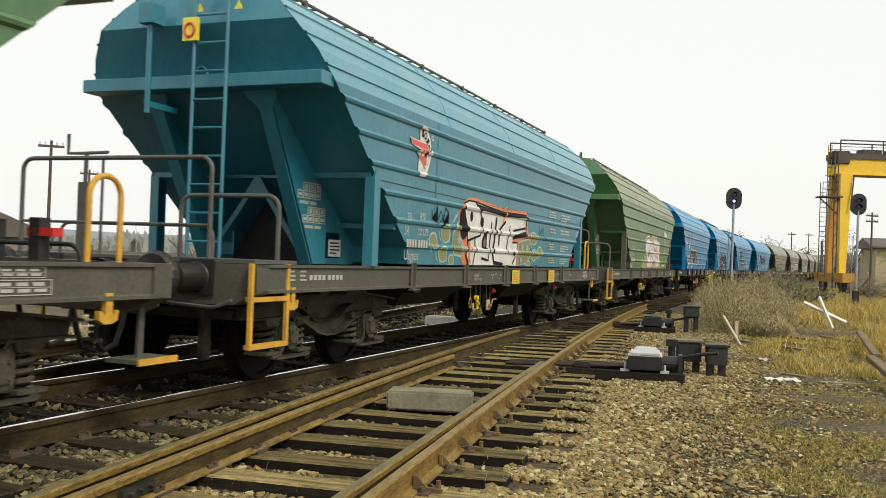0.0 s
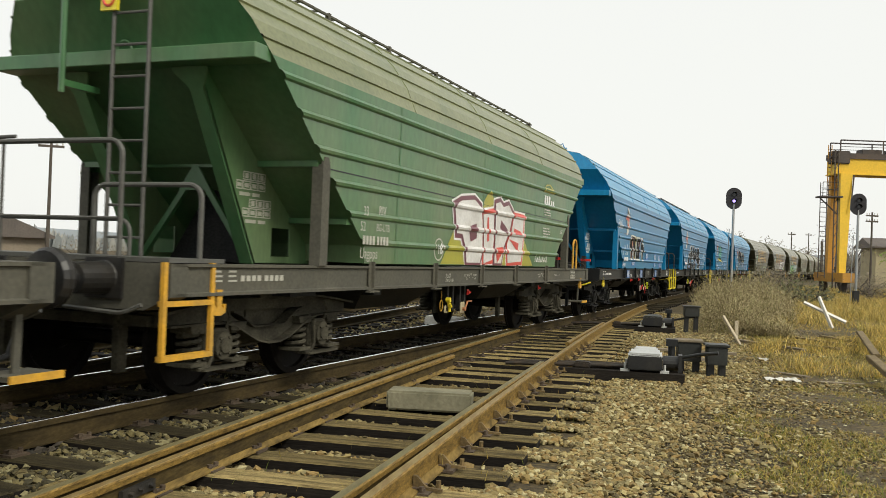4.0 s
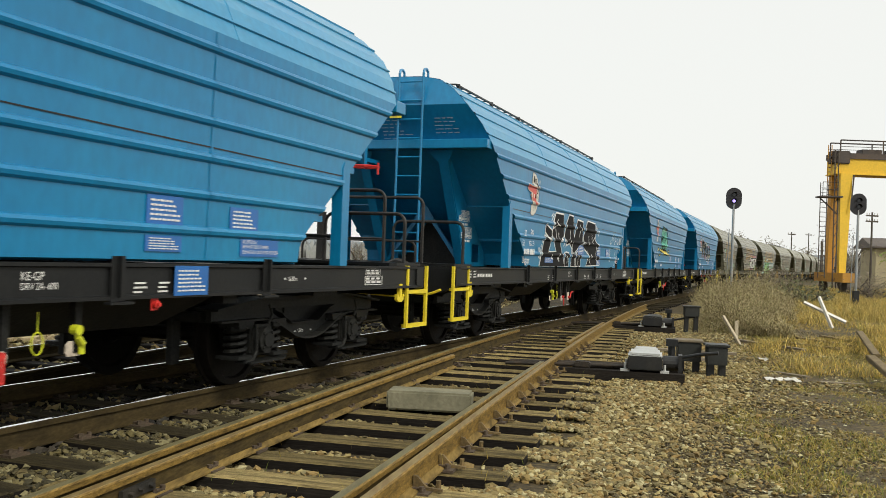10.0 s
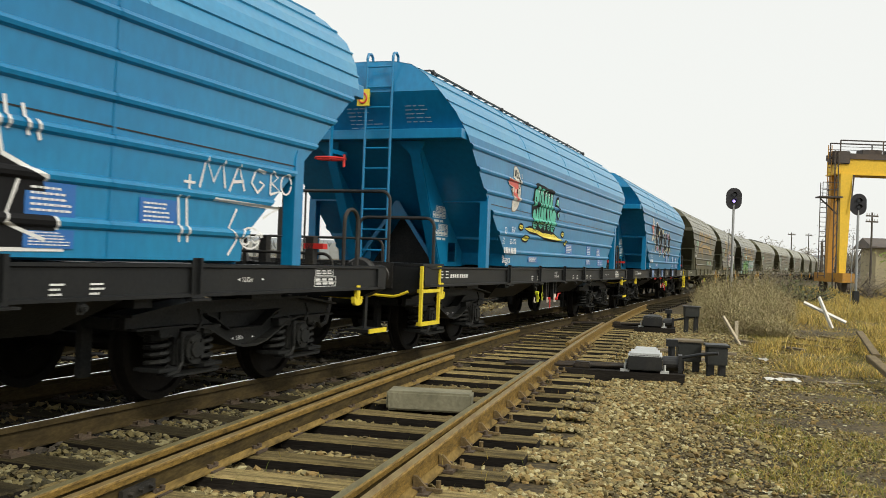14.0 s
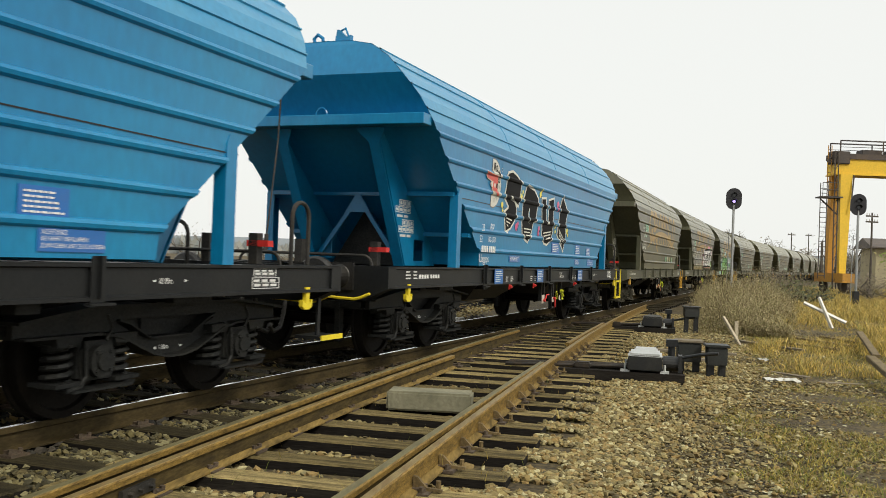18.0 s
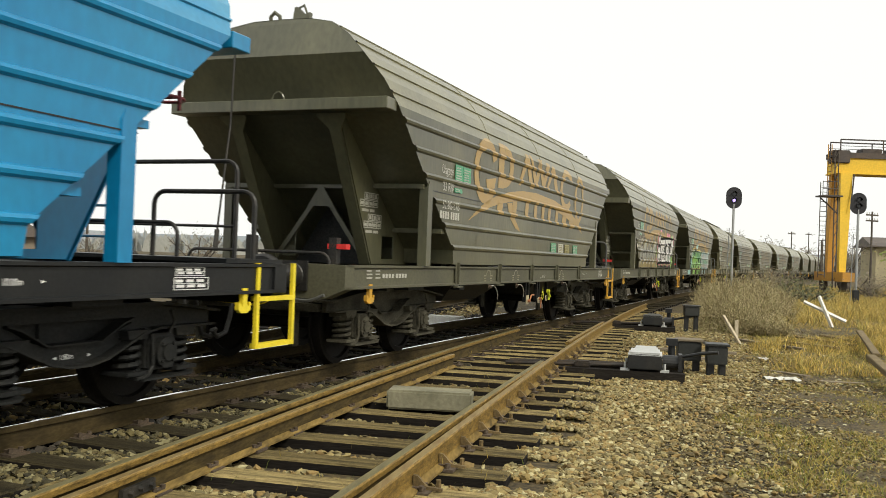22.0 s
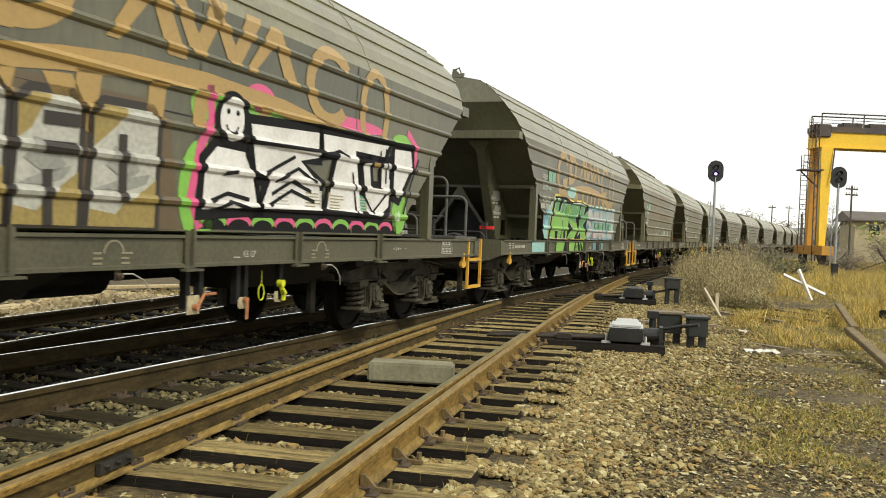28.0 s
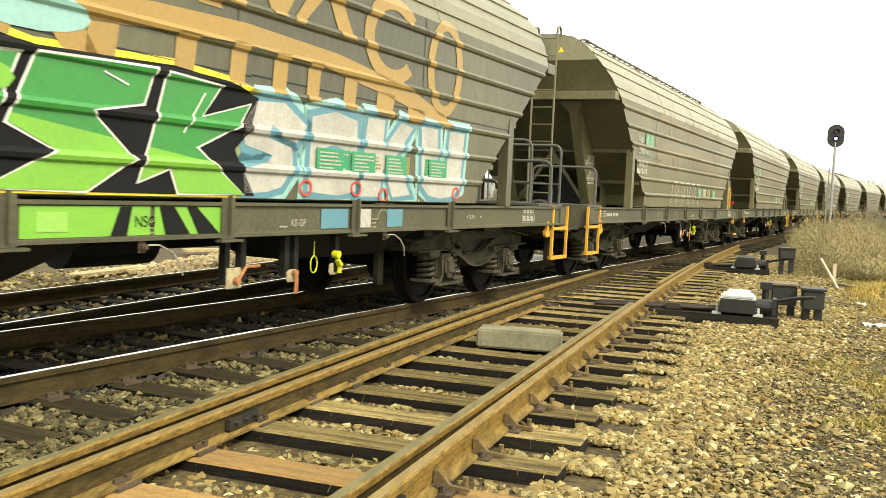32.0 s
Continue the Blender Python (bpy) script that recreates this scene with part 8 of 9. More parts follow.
paint_on(w, [(-4.05, 1.23), (-4.3, 1.45), (-4.0, 1.75), (-3.4, 2.1), (-3.4, 1.23)], P_CYAN, 0, "painted_backing")
for yy, zz, r in ((-4.15, 1.6, 0.1), (-3.95, 1.72, 0.13), (-3.75, 1.6, 0.1)):
    paint_on(w, oval(yy, zz, r, r, 12), P_BLUEGREY, 1, "painted_blob")
paint_on(w, oval(-1.75, 2.26, 0.45, 0.12, 14), P_CYAN, 2, "painted_blob")
back = [(-3.78, 1.24), (-3.62, 1.55), (-3.55, 1.78), (-3.30, 2.12), (-2.2, 2.14), (-1.7, 2.06), (-0.6, 2.10), (-0.05, 2.06), (0.30, 1.98), (0.22, 1.72), (0.05, 1.58), (0.30, 1.24)]
paint_on(w, grow(back, 0.045), P_YELLOW, 0, "painted_outline")
paint_on(w, back, P_BLACK, 2, "painted_backing")
GREENS = [
    [(-3.66, 1.26), (-3.52, 1.62), (-3.20, 2.06), (-2.92, 2.07), (-3.02, 1.78), (-2.82, 1.80), (-2.60, 2.06), (-2.42, 2.04), (-2.62, 1.62), (-2.52, 1.50), (-2.74, 1.25), (-2.95, 1.25), (-2.92, 1.42), (-3.25, 1.40), (-3.22, 1.25)],
    [(-2.56, 1.66), (-2.38, 1.98), (-1.80, 2.00), (-1.98, 1.56), (-2.12, 1.25), (-2.62, 1.25), (-2.44, 1.50)],
    [(-1.68, 2.02), (-0.78, 2.05), (-0.86, 1.82), (-1.30, 1.74), (-0.94, 1.46), (-1.30, 1.25), (-2.00, 1.25), (-1.52, 1.48), (-1.86, 1.62)],
    [(-0.66, 2.04), (-0.14, 2.01), (-0.32, 1.78), (0.20, 1.92), (0.08, 1.76), (-0.36, 1.57), (0.16, 1.25), (-0.52, 1.25), (-0.60, 1.42), (-0.88, 1.32), (-0.78, 1.60)],
]
for poly in GREENS:
    paint_on(w, grow(poly, 0.016), P_WHITE, 4, "painted_outline")
    paint_on(w, poly, P_GREEN, 5, "painted_letter")
    paint_on(w, poly, P_LIME, 6, "painted_fade", 1.45)
paint_on(w, [(-2.24, 1.94), (-2.20, 1.72), (-2.06, 1.76), (-1.92, 1.96)], P_LIME, 7, "painted_spot")
for a, b in (((-3.45, 1.72), (-3.22, 1.72)), ((-2.5, 1.76), (-2.44, 1.62)), ((-1.2, 1.98), (-1.0, 1.92)), ((-0.3, 1.95), (-0.5, 1.66))):
    stroke(w, [a, b], 0.012, P_WHITE, 8)
paint_on(w, oval(-2.34, 1.34, 0.09, 0.11, 14), P_BLACK, 8, "painted_disc")
paint_on(w, oval(-2.02, 1.86, 0.2, 0.09, 10), P_LIME, 7, "painted_spot")
for g, yy, ww in (("S", 0.12, 0.82), ("block", 0.98, 0.74), ("kay", 1.78, 0.95), ("U", 2.9, 1.0)):
    poly = [(yy + u * ww, 1.26 + v * 0.72) for u, v in GLYPH[g]]
    paint_on(w, grow(poly, 0.12), P_CYAN, 0, "painted_outline")
    letter(w, g, yy, 1.26, ww, 0.72, P_PALE, P_BLUEGREY, 0.06, [(0.5, 0.5, 0.2, 0.07)] if g == "block" else (), P_BLUEGREY)
for y in (1.27, 1.81, 2.4, 3.27):
    panel(w, y, 1.56, 0.40, 0.2, P_GREENSIGN, P_DUSTWHITE, skin(1.56) + 0.026, 5)
for yy, zz in ((0.95, 1.32), (1.72, 1.33), (2.2, 1.28), (3.75, 1.32)):
    paint_on(w, arc_band(yy, zz, 0.09, 0.07, 0.025, 0, 359), P_RED, 6, "painted_mark")
for y, ww, c in ((-4.42, 1.0, P_CYAN), (-2.44, 1.08, P_LIME), (-1.24, 1.0, P_LIME), (-0.34, 0.72, P_LIME)):
    plate(w, y, 1.06, ww, 0.19, c, 1.4795, "painted_patch")
for pts in ([(-2.98, 0.966), (-2.98, 1.154), (-2.86, 1.154), (-2.92, 0.966)], [(-2.2, 0.966), (-2.05, 1.154), (-1.92, 1.154), (-1.92, 0.966)], [(-1.08, 0.966), (-1.0, 1.154), (-0.9, 1.154), (-0.94, 0.966)],
            [(-0.60, 0.966), (-0.66, 1.154), (-0.52, 1.154), (-0.36, 0.966)], [(-0.28, 0.966), (-0.40, 1.154), (-0.30, 1.154), (-0.06, 0.966)]):
    bm = bmesh.new()
    bm.faces.new([bm.verts.new((1.4865, y, z)) for y, z in pts])
    part("painted_patch", bm, P_BLACK, w)
plate(w, -1.52, 1.06, 0.22, 0.12, M_LIMEPALE, 1.484, "painted_hatch")
lettering(w, "NSG", -0.88, 1.02, 0.075, P_BLACK, 1.487)
for y, ww in ((1.45, 0.42), (1.95, 0.2), (2.5, 0.3)):
    plate(w, y, 1.06, ww, 0.17, P_BLUEGREY if y != 1.95 else P_PALE, 1.4795, "painted_patch")
w = W[10]
for k in range(5):
    stroke(w, [(-1.6 + k * 0.6, 1.3), (-1.5 + k * 0.6, 1.75), (-1.2 + k * 0.6, 1.75), (-1.15 + k * 0.6, 1.3)], 0.03, P_DUSTWHITE, 2)

# ---- ballast, litter of small stones, grass and weeds ----
def stone_field(count, place, size, material, name, label, seed, squash=0.7, round_ones=False):
    """Many broken stones in one mesh; place(rnd) gives x, y, z."""
    rnd = np.random.RandomState(seed)
    r = random.Random(seed)
    if round_ones:
        # broken stones with many blunt corners
        g = 0.618
        base = np.array([(-g, 1, 0), (g, 1, 0), (-g, -1, 0), (g, -1, 0), (0, -g, 1), (0, g, 1), (0, -g, -1), (0, g, -1), (1, 0, -g), (1, 0, g), (-1, 0, -g), (-1, 0, g)], float) * 0.82
        tri = [(0, 11, 5), (0, 5, 1), (0, 1, 7), (0, 7, 10), (0, 10, 11), (1, 5, 9), (5, 11, 4), (11, 10, 2), (10, 7, 6), (7, 1, 8), (3, 9, 4), (3, 4, 2), (3, 2, 6), (3, 6, 8), (3, 8, 9), (4, 9, 5), (2, 4, 11), (6, 2, 10), (8, 6, 7), (9, 8, 1)]
    else:
        base = np.array([(1, 0, 0), (-1, 0, 0), (0, 1, 0), (0, -1, 0), (0, 0, 1), (0, 0, -1)], float)
        tri = [(0, 2, 4), (2, 1, 4), (1, 3, 4), (3, 0, 4), (2, 0, 5), (1, 2, 5), (3, 1, 5), (0, 3, 5)]
    k = len(base)
    spots = [p for p in (place(r) for _ in range(count)) if p is not None]
    n = len(spots)
    shape = base[None] * rnd.uniform(0.6 if round_ones else 0.55, 1.2, (n, k, 1)) + rnd.uniform(-0.26, 0.26, (n, k, 3))
    shape[:, :, 0] *= rnd.uniform(0.75, 1.6, (n, 1))
    shape[:, :, 2] *= squash * rnd.uniform(0.6, 1.2, (n, 1))
    a, b = rnd.uniform(0, 6.28, n), rnd.uniform(-0.7, 0.7, n)
    ca, sa, cb, sb = np.cos(a), np.sin(a), np.cos(b), np.sin(b)
    x, y, z = shape[:, :, 0], shape[:, :, 1], shape[:, :, 2]
    y, z = y * cb[:, None] - z * sb[:, None], y * sb[:, None] + z * cb[:, None]
    x, y = x * ca[:, None] - y * sa[:, None], x * sa[:, None] + y * ca[:, None]
    s = size * rnd.uniform(0.5, 1.5, n)
    pts = np.stack([x, y, z], -1) * s[:, None, None] + np.array(spots)[:, None, :]
    faces = (np.array(tri)[None] + (np.arange(n) * k)[:, None, None]).reshape(-1, 3)
    me = bpy.data.meshes.new(name)
    me.from_pydata(pts.reshape(-1, 3).tolist(), [], faces.tolist())
    me.materials.append(material)
    return tagged(new(name, me), label, "gravel", kind="stuff")


def island_mat(name, colours, rough=0.9, fine=60, grain=0.2):
    """Each loose piece takes one of several colours."""
    m = bpy.data.materials.new(name)
    m.use_nodes = True
    n, l = m.node_tree.nodes, m.node_tree.links
    geo = n.new("ShaderNodeNewGeometry")
    ramp = n.new("ShaderNodeValToRGB")
    ramp.color_ramp.interpolation = "CONSTANT"
    e = ramp.color_ramp.elements
    while len(e) < len(colours):
        e.new(0.5)
    for i, c in enumerate(colours):
        e[i].position, e[i].color = i / len(colours), (*c, 1)
    l.new(geo.outputs["Random Per Island"], ramp.inputs["Fac"])
    co = n.new("ShaderNodeTexCoord")
    tex = n.new("ShaderNodeTexNoise")
    tex.inputs["Scale"].default_value = fine
    l.new(co.outputs["Object"], tex.inputs["Vector"])
    span = n.new("ShaderNodeMapRange")
    span.inputs["To Min"].default_value, span.inputs["To Max"].default_value = 1 - grain * 2, 1 + grain * 2
    l.new(tex.outputs["Fac"], span.inputs["Value"])
    hsv = n.new("ShaderNodeHueSaturation")
    l.new(span.outputs[0], hsv.inputs["Value"])
    l.new(ramp.outputs["Color"], hsv.inputs["Color"])
    b = n["Principled BSDF"]
    b.inputs["Roughness"].default_value = rough
    l.new(hsv.outputs["Color"], b.inputs["Base Color"])
    return m


STONES = island_mat("tan_and_grey_ballast", [(0.276, 0.215, 0.086), (0.191, 0.145, 0.0579), (0.338, 0.274, 0.119), (0.107, 0.0819, 0.0364), (0.23, 0.165, 0.0579), (0.429, 0.376, 0.202), (0.246, 0.203, 0.0934), (0.223, 0.176, 0.0794), (0.2, 0.137, 0.0505), (0.268, 0.18, 0.0645), (0.146, 0.118, 0.0505)])
# tan stones darkened partly for the shade of the tall wagons beside them
MIDSTONES = island_mat("shade_toned_grimy_ballast", [(0.124, 0.101, 0.0395), (0.0731, 0.0618, 0.0273), (0.168, 0.139, 0.061), (0.0329, 0.0286, 0.0144), (0.0952, 0.0734, 0.0287), (0.219, 0.193, 0.0967), (0.0475, 0.041, 0.0193)])
# oil-black stones, darkened further in colour for the shade under the train
DARKSTONES = island_mat("shaded_oily_ballast", [(0.022, 0.02, 0.016), (0.034, 0.03, 0.022), (0.015, 0.013, 0.011), (0.06, 0.05, 0.037), (0.028, 0.025, 0.02)])
CRUMBS = island_mat("soil_crumbs_and_dry_leaves", [(0.107, 0.0781, 0.0319), (0.0562, 0.0412, 0.0185), (0.189, 0.16, 0.0714), (0.0821, 0.0571, 0.0244), (0.264, 0.243, 0.136), (0.0348, 0.0269, 0.0143), (0.138, 0.108, 0.0428)])


def nl_x(y):
    return float(np.interp(y, [q[1] for q in NL_PTS], [q[0] for q in NL_PTS]))


def nr_x(y):
    return float(np.interp(y, [q[1] for q in NR_PTS], [q[0] for q in NR_PTS]))


def near_y(r, lo, hi):
    """More points close by."""
    return lo * (hi / lo) ** r.random()


def on_sleeper(x, y, clear=0.17):
    """Whether a spot lies on a sleeper of the turnout track."""
    k = (y + (x - (nl_x(y) + nr_x(y)) / 2) * 0.25 + 0.18 - 1.6) / 0.655
    return abs(k - round(k)) * 0.655 < clear


def cribs(r):
    y = near_y(r, 2.6, 30)
    x = r.uniform(nl_x(min(y, 17.5)) - 0.75, nr_x(y) + 0.72)
    if on_sleeper(x, y) and r.random() < 0.993:
        return None
    return (x, y, -0.30 + r.uniform(0, 0.05) + 0.03 * noise.noise(Vector((x * 2.2, y * 2.2, 0))))


def shoulder(r):
    y = near_y(r, 2.8, 30)
    e = r.random() ** 1.4 * 3.6
    x = nr_x(y) + 0.45 + e
    lim = max(min(0.75 + 0.2 * (y - 6.5), 2.3), 0.5) * (1 + 0.5 * noise.noise(Vector((x, y, 7))))
    if e > lim and r.random() > 0.5 * math.exp((lim - e) / 0.5):
        return None
    if e < 0.4 and on_sleeper(x, y):
        return None
    return (x, y, max(-0.235 - 0.035 * e, ground_z(x, y) + 0.004) + r.uniform(0, 0.022))


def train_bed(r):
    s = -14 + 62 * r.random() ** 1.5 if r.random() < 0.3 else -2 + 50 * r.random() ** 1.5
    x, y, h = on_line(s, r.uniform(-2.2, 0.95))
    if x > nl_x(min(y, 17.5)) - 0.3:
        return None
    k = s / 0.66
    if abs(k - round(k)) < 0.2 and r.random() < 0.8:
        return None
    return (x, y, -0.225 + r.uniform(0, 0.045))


def far_bed(r):
    y = 7 + 35 * r.random() ** 1.4
    return (-4.83 + 0.232 * (y - 10) + r.uniform(-3.6, 2.2), y, -0.25 + r.uniform(0, 0.06))


def between(r):
    """Paler stones between the train's track and the turnout."""
    s, side = 1 + 17 * r.random() ** 1.3, r.uniform(0.82, 2.4)
    x, y, h = on_line(s, side)
    if x > nl_x(min(y, 17.5)) - 0.03 or y < 2.5:
        return None
    if abs(s / 0.66 - round(s / 0.66)) * 0.66 < 0.15 and side < 1.66 and r.random() < 0.96:
        return None
    return (x, y, -0.245 + r.uniform(0, 0.05) + 0.025 * noise.noise(Vector((x * 2, y * 2, 4))))


def soil(r):
    y = near_y(r, 2.8, 24)
    x = r.uniform(nr_x(y) + 0.9, nr_x(y) + 7.5)
    return (x, y, ground_z(x, y) + 0.004)


stone_field(34000, cribs, 0.028, STONES, "ballast", "tan ballast stones between the sleepers", 1, 0.75, True)
stone_field(66000, shoulder, 0.0245, STONES, "ballast", "tan ballast stones beside the track", 2, 0.75, True)
stone_field(30000, between, 0.025, MIDSTONES, "ballast", "grimy tan ballast stones between two tracks, train shade toned in", 3, 0.75, True)


def behind(r):
    """The same bed carried on to the south."""
    y = r.uniform(-11, 3.0)
    x = r.uniform(nl_x(y) - 0.9, nr_x(y) + 1.7)
    if on_sleeper(x, y):
        return None
    return (x, y, -0.27 + r.uniform(0, 0.04))


stone_field(16000, behind, 0.034, STONES, "ballast", "tan ballast stones of the turnout track", 9, 0.75)


def south_side(r):
    """Loose stones thinning out over the soil to the south."""
    y = 2.9 - 10.5 * r.random() ** 1.3
    e = r.random() ** 1.5 * 5.0
    x = nr_x(y) + 0.45 + e
    if e < 0.4 and on_sleeper(x, y):
        return None
    return (x, y, max(-0.235 - 0.035 * e, ground_z(x, y) + 0.004) + r.uniform(0, 0.02))


stone_field(22000, south_side, 0.026, STONES, "ballast", "tan ballast stones thinning out over soil", 10, 0.75)
stone_field(24000, train_bed, 0.04, DARKSTONES, "dark_ballast", "oily ballast under the train, darkened for its shade", 4)
stone_field(12000, far_bed, 0.04, STONES, "ballast", "pale ballast of the far track", 5)


def fine_gravel(r):
    y = near_y(r, 2.8, 20)
    x = nr_x(y) + 0.8 + r.random() ** 1.2 * 4.5
    if noise.noise(Vector((x * 0.9, y * 0.9, 12))) < -0.15 and r.random() < 0.8:
        return None
    return (x, y, max(-0.245 - 0.035 * (x - nr_x(y) - 0.45), ground_z(x, y)) + 0.003)


stone_field(34000, fine_gravel, 0.015, STONES, "fine_gravel", "small tan stones scattered on brown soil", 7, 0.7)
LEAFLITTER = island_mat("dry_fallen_leaves", [(0.357, 0.285, 0.12), (0.238, 0.156, 0.0552), (0.442, 0.386, 0.202), (0.17, 0.11, 0.0414), (0.306, 0.202, 0.0644), (0.51, 0.478, 0.304)])


def leaf_fall(r):
    y = near_y(r, 3.0, 18)
    x = nr_x(y) + 1.0 + r.random() * 5.5
    if noise.noise(Vector((x * 0.7, y * 0.7, 15))) < -0.05 and r.random() < 0.7:
        return None
    return (x, y, ground_z(x, y) + 0.012)


stone_field(9000, leaf_fall, 0.019, LEAFLITTER, "leaf_litter", "dry fallen leaves and chips on brown soil", 8, 0.16)
stone_field(85000, soil, 0.013, CRUMBS, "soil_crumbs", "small gravel and dry leaves on bare soil", 6, 0.5)


def blades(name, label, count, place, tall, wide, material, seed, lean=0.5, cat="grass"):
    """Thin two-piece blades in one mesh."""
    r = random.Random(seed)
    vs, fs = [], []
    for _ in range(count):
        p = place(r)
        if p is None:
            continue
        x, y, z, f = p
        h = tall * f * r.uniform(0.5, 1.3)
        a = r.uniform(0, 6.28)
        c, s = math.cos(a), math.sin(a)
        l = r.uniform(0.1, 1) * lean * h
        b = r.uniform(0, 6.28)
        lx, ly = math.cos(b) * l, math.sin(b) * l
        w = wide * r.uniform(0.6, 1.4)
        k = len(vs)
        vs += [(x - c * w, y - s * w, z), (x + c * w, y + s * w, z), (x + lx * 0.4 + c * w * 0.7, y + ly * 0.4 + s * w * 0.7, z + h * 0.6), (x + lx * 0.4 - c * w * 0.7, y + ly * 0.4 - s * w * 0.7, z + h * 0.6), (x + lx, y + ly, z + h)]
        fs += [(k, k + 1, k + 2, k + 3), (k + 3, k + 2, k + 4)]
    me = bpy.data.meshes.new(name)
    me.from_pydata(vs, [], fs)
    me.materials.append(material)
    return tagged(new(name, me), label, cat, kind="stuff")


DRYGRASS = island_mat("dry_yellow_grass", [(0.699, 0.479, 0.101), (0.538, 0.378, 0.0792), (0.753, 0.554, 0.166), (0.305, 0.244, 0.0648), (0.573, 0.395, 0.108), (0.269, 0.26, 0.0576), (0.179, 0.134, 0.0432), (0.34, 0.277, 0.0936), (0.269, 0.21, 0.072), (0.412, 0.302, 0.122)], 0.9, 8, 0.15)
SOILGRASS = island_mat("thin_olive_grass", [(0.321, 0.243, 0.0459), (0.394, 0.305, 0.0651), (0.182, 0.188, 0.0291), (0.437, 0.36, 0.0981), (0.117, 0.149, 0.0192), (0.262, 0.18, 0.0359)], 0.9, 8, 0.15)
WEEDS = island_mat("dead_brown_weeds", [(0.313, 0.252, 0.128), (0.412, 0.339, 0.18), (0.198, 0.157, 0.0812), (0.478, 0.409, 0.231), (0.28, 0.27, 0.103), (0.132, 0.104, 0.0513), (0.247, 0.191, 0.094)], 0.95, 8, 0.2)
LEAVES = island_mat("yellow_green_leaves", [(0.20, 0.24, 0.05), (0.28, 0.28, 0.06), (0.14, 0.18, 0.04), (0.34, 0.30, 0.08), (0.17, 0.20, 0.06)], 0.8, 8, 0.15)
BRUSH = island_mat("bare_brown_brush", [(0.15, 0.12, 0.085), (0.19, 0.155, 0.11), (0.11, 0.09, 0.065), (0.17, 0.15, 0.08)], 0.95, 8, 0.2)
DARKBUSH = island_mat("dark_olive_leaves", [(0.075, 0.085, 0.03), (0.10, 0.10, 0.04), (0.055, 0.06, 0.025), (0.13, 0.11, 0.05)], 0.8, 8, 0.15)
FRESH = island_mat("fresh_green_leaves", [(0.10, 0.24, 0.04), (0.14, 0.30, 0.05), (0.07, 0.17, 0.03)], 0.7, 8, 0.15)


def weed_patch(r):
    y = 21.2 + 26 * r.random() ** 1.4
    u = r.random()
    x = 0.279 * y + u * 0.108 * y
    n = noise.noise(Vector((x * 0.5, y * 0.35, 3))) + 0.5 * noise.noise(Vector((x * 1.6, y * 1.3, 5)))
    if n < -0.05 and r.random() < 0.75:
        return None
    edge = min(max((y - 20.8) / 4, 0.12), 1) * min(u * 5 + 0.15, 1) * min((1 - u) * 2.5 + 0.2, 1)
    return (x, y, -0.32, (0.3 + 0.7 * edge) * (0.75 + 0.6 * n) * r.uniform(0.5, 1.15))


def dry_field(r):
    y = 14.0 + 78 * r.random() ** 2.0
    x = r.uniform(0.36 * y - 0.3, 0.56 * y + 1)
    if y < 19 and noise.noise(Vector((x * 1.1, y * 1.1, 3))) + (y - 17) * 0.2 < 0.1 and r.random() < 0.85:
        return None
    n = noise.noise(Vector((x * 0.4, y * 0.4, 9)))
    if n < -0.12 and r.random() < 0.6:
        return None
    low = 0.3 if 21 < y < 27.6 and abs(x - 11.25 - (y - 26.6) * 0.42) < 0.9 else 1.0
    return (x, y, -0.33, low * max(0.8 + 0.9 * n + 0.5 * noise.noise(Vector((x * 1.7, y * 1.7, 2))) + (0.1 if y > 22 else -0.45), 0.12))


def thin_grass(r):
    y = near_y(r, 3.4, 22)
    u = r.random()
    x = nr_x(y) + 2.1 + u * 6.0
    n = noise.noise(Vector((x * 0.8, y * 0.8, 5))) + 0.5 * noise.noise(Vector((x * 3.1, y * 3.1, 8)))
    if n + 1.1 * (u - 0.3) < 0.05 and r.random() < 0.95:
        return None
    return (x, y, ground_z(x, y) - 0.005, 0.8 + 0.5 * n)


def twiggy_weeds(count, place, tall, seed):
    """Dead plants in one mesh: a bent stem with fine twigs and seed heads all round it."""
    r = random.Random(seed)
    vs, fs = [], []

    def sliver(p, q, w):
        a = r.uniform(0, 6.28)
        c, n = math.cos(a) * w, math.sin(a) * w
        k = len(vs)
        vs.extend([(p.x - c, p.y - n, p.z), (p.x + c, p.y + n, p.z), (q.x + c * 0.4, q.y + n * 0.4, q.z), (q.x - c * 0.4, q.y - n * 0.4, q.z)])
        fs.append((k, k + 1, k + 2, k + 3))

    for _ in range(count):
        spot = place(r)
        if spot is None:
            continue
        x, y, z, f = spot
        h = tall * f * r.uniform(0.6, 1.2)
        foot = Vector((x, y, z))
        mid = foot + Vector((r.gauss(0, 0.12), r.gauss(0, 0.12), 0.55)) * h
        tip = mid + Vector((r.gauss(0, 0.25), r.gauss(0, 0.25), 0.42)) * h
        sliver(foot, mid, 0.005)
        sliver(mid, tip, 0.0035)
        for _i in range(11):
            u = r.uniform(0.15, 1.0)
            p = foot.lerp(mid, u / 0.57) if u < 0.57 else mid.lerp(tip, (u - 0.57) / 0.43)
            q = p + Vector((r.gauss(0, 1), r.gauss(0, 1), r.gauss(0.35, 0.5))) * r.uniform(0.05, 0.13)
            sliver(p, q, 0.0045)
            sliver(q, q + Vector((r.gauss(0, 1), r.gauss(0, 1), r.gauss(0, 0.7))) * 0.035, 0.009)
    me = bpy.data.meshes.new("weeds")
    me.from_pydata(vs, [], fs)
    me.materials.append(WEEDS)
    return tagged(new("weeds", me), "fuzzy dead brown weeds beside the track", "weeds", kind="stuff")


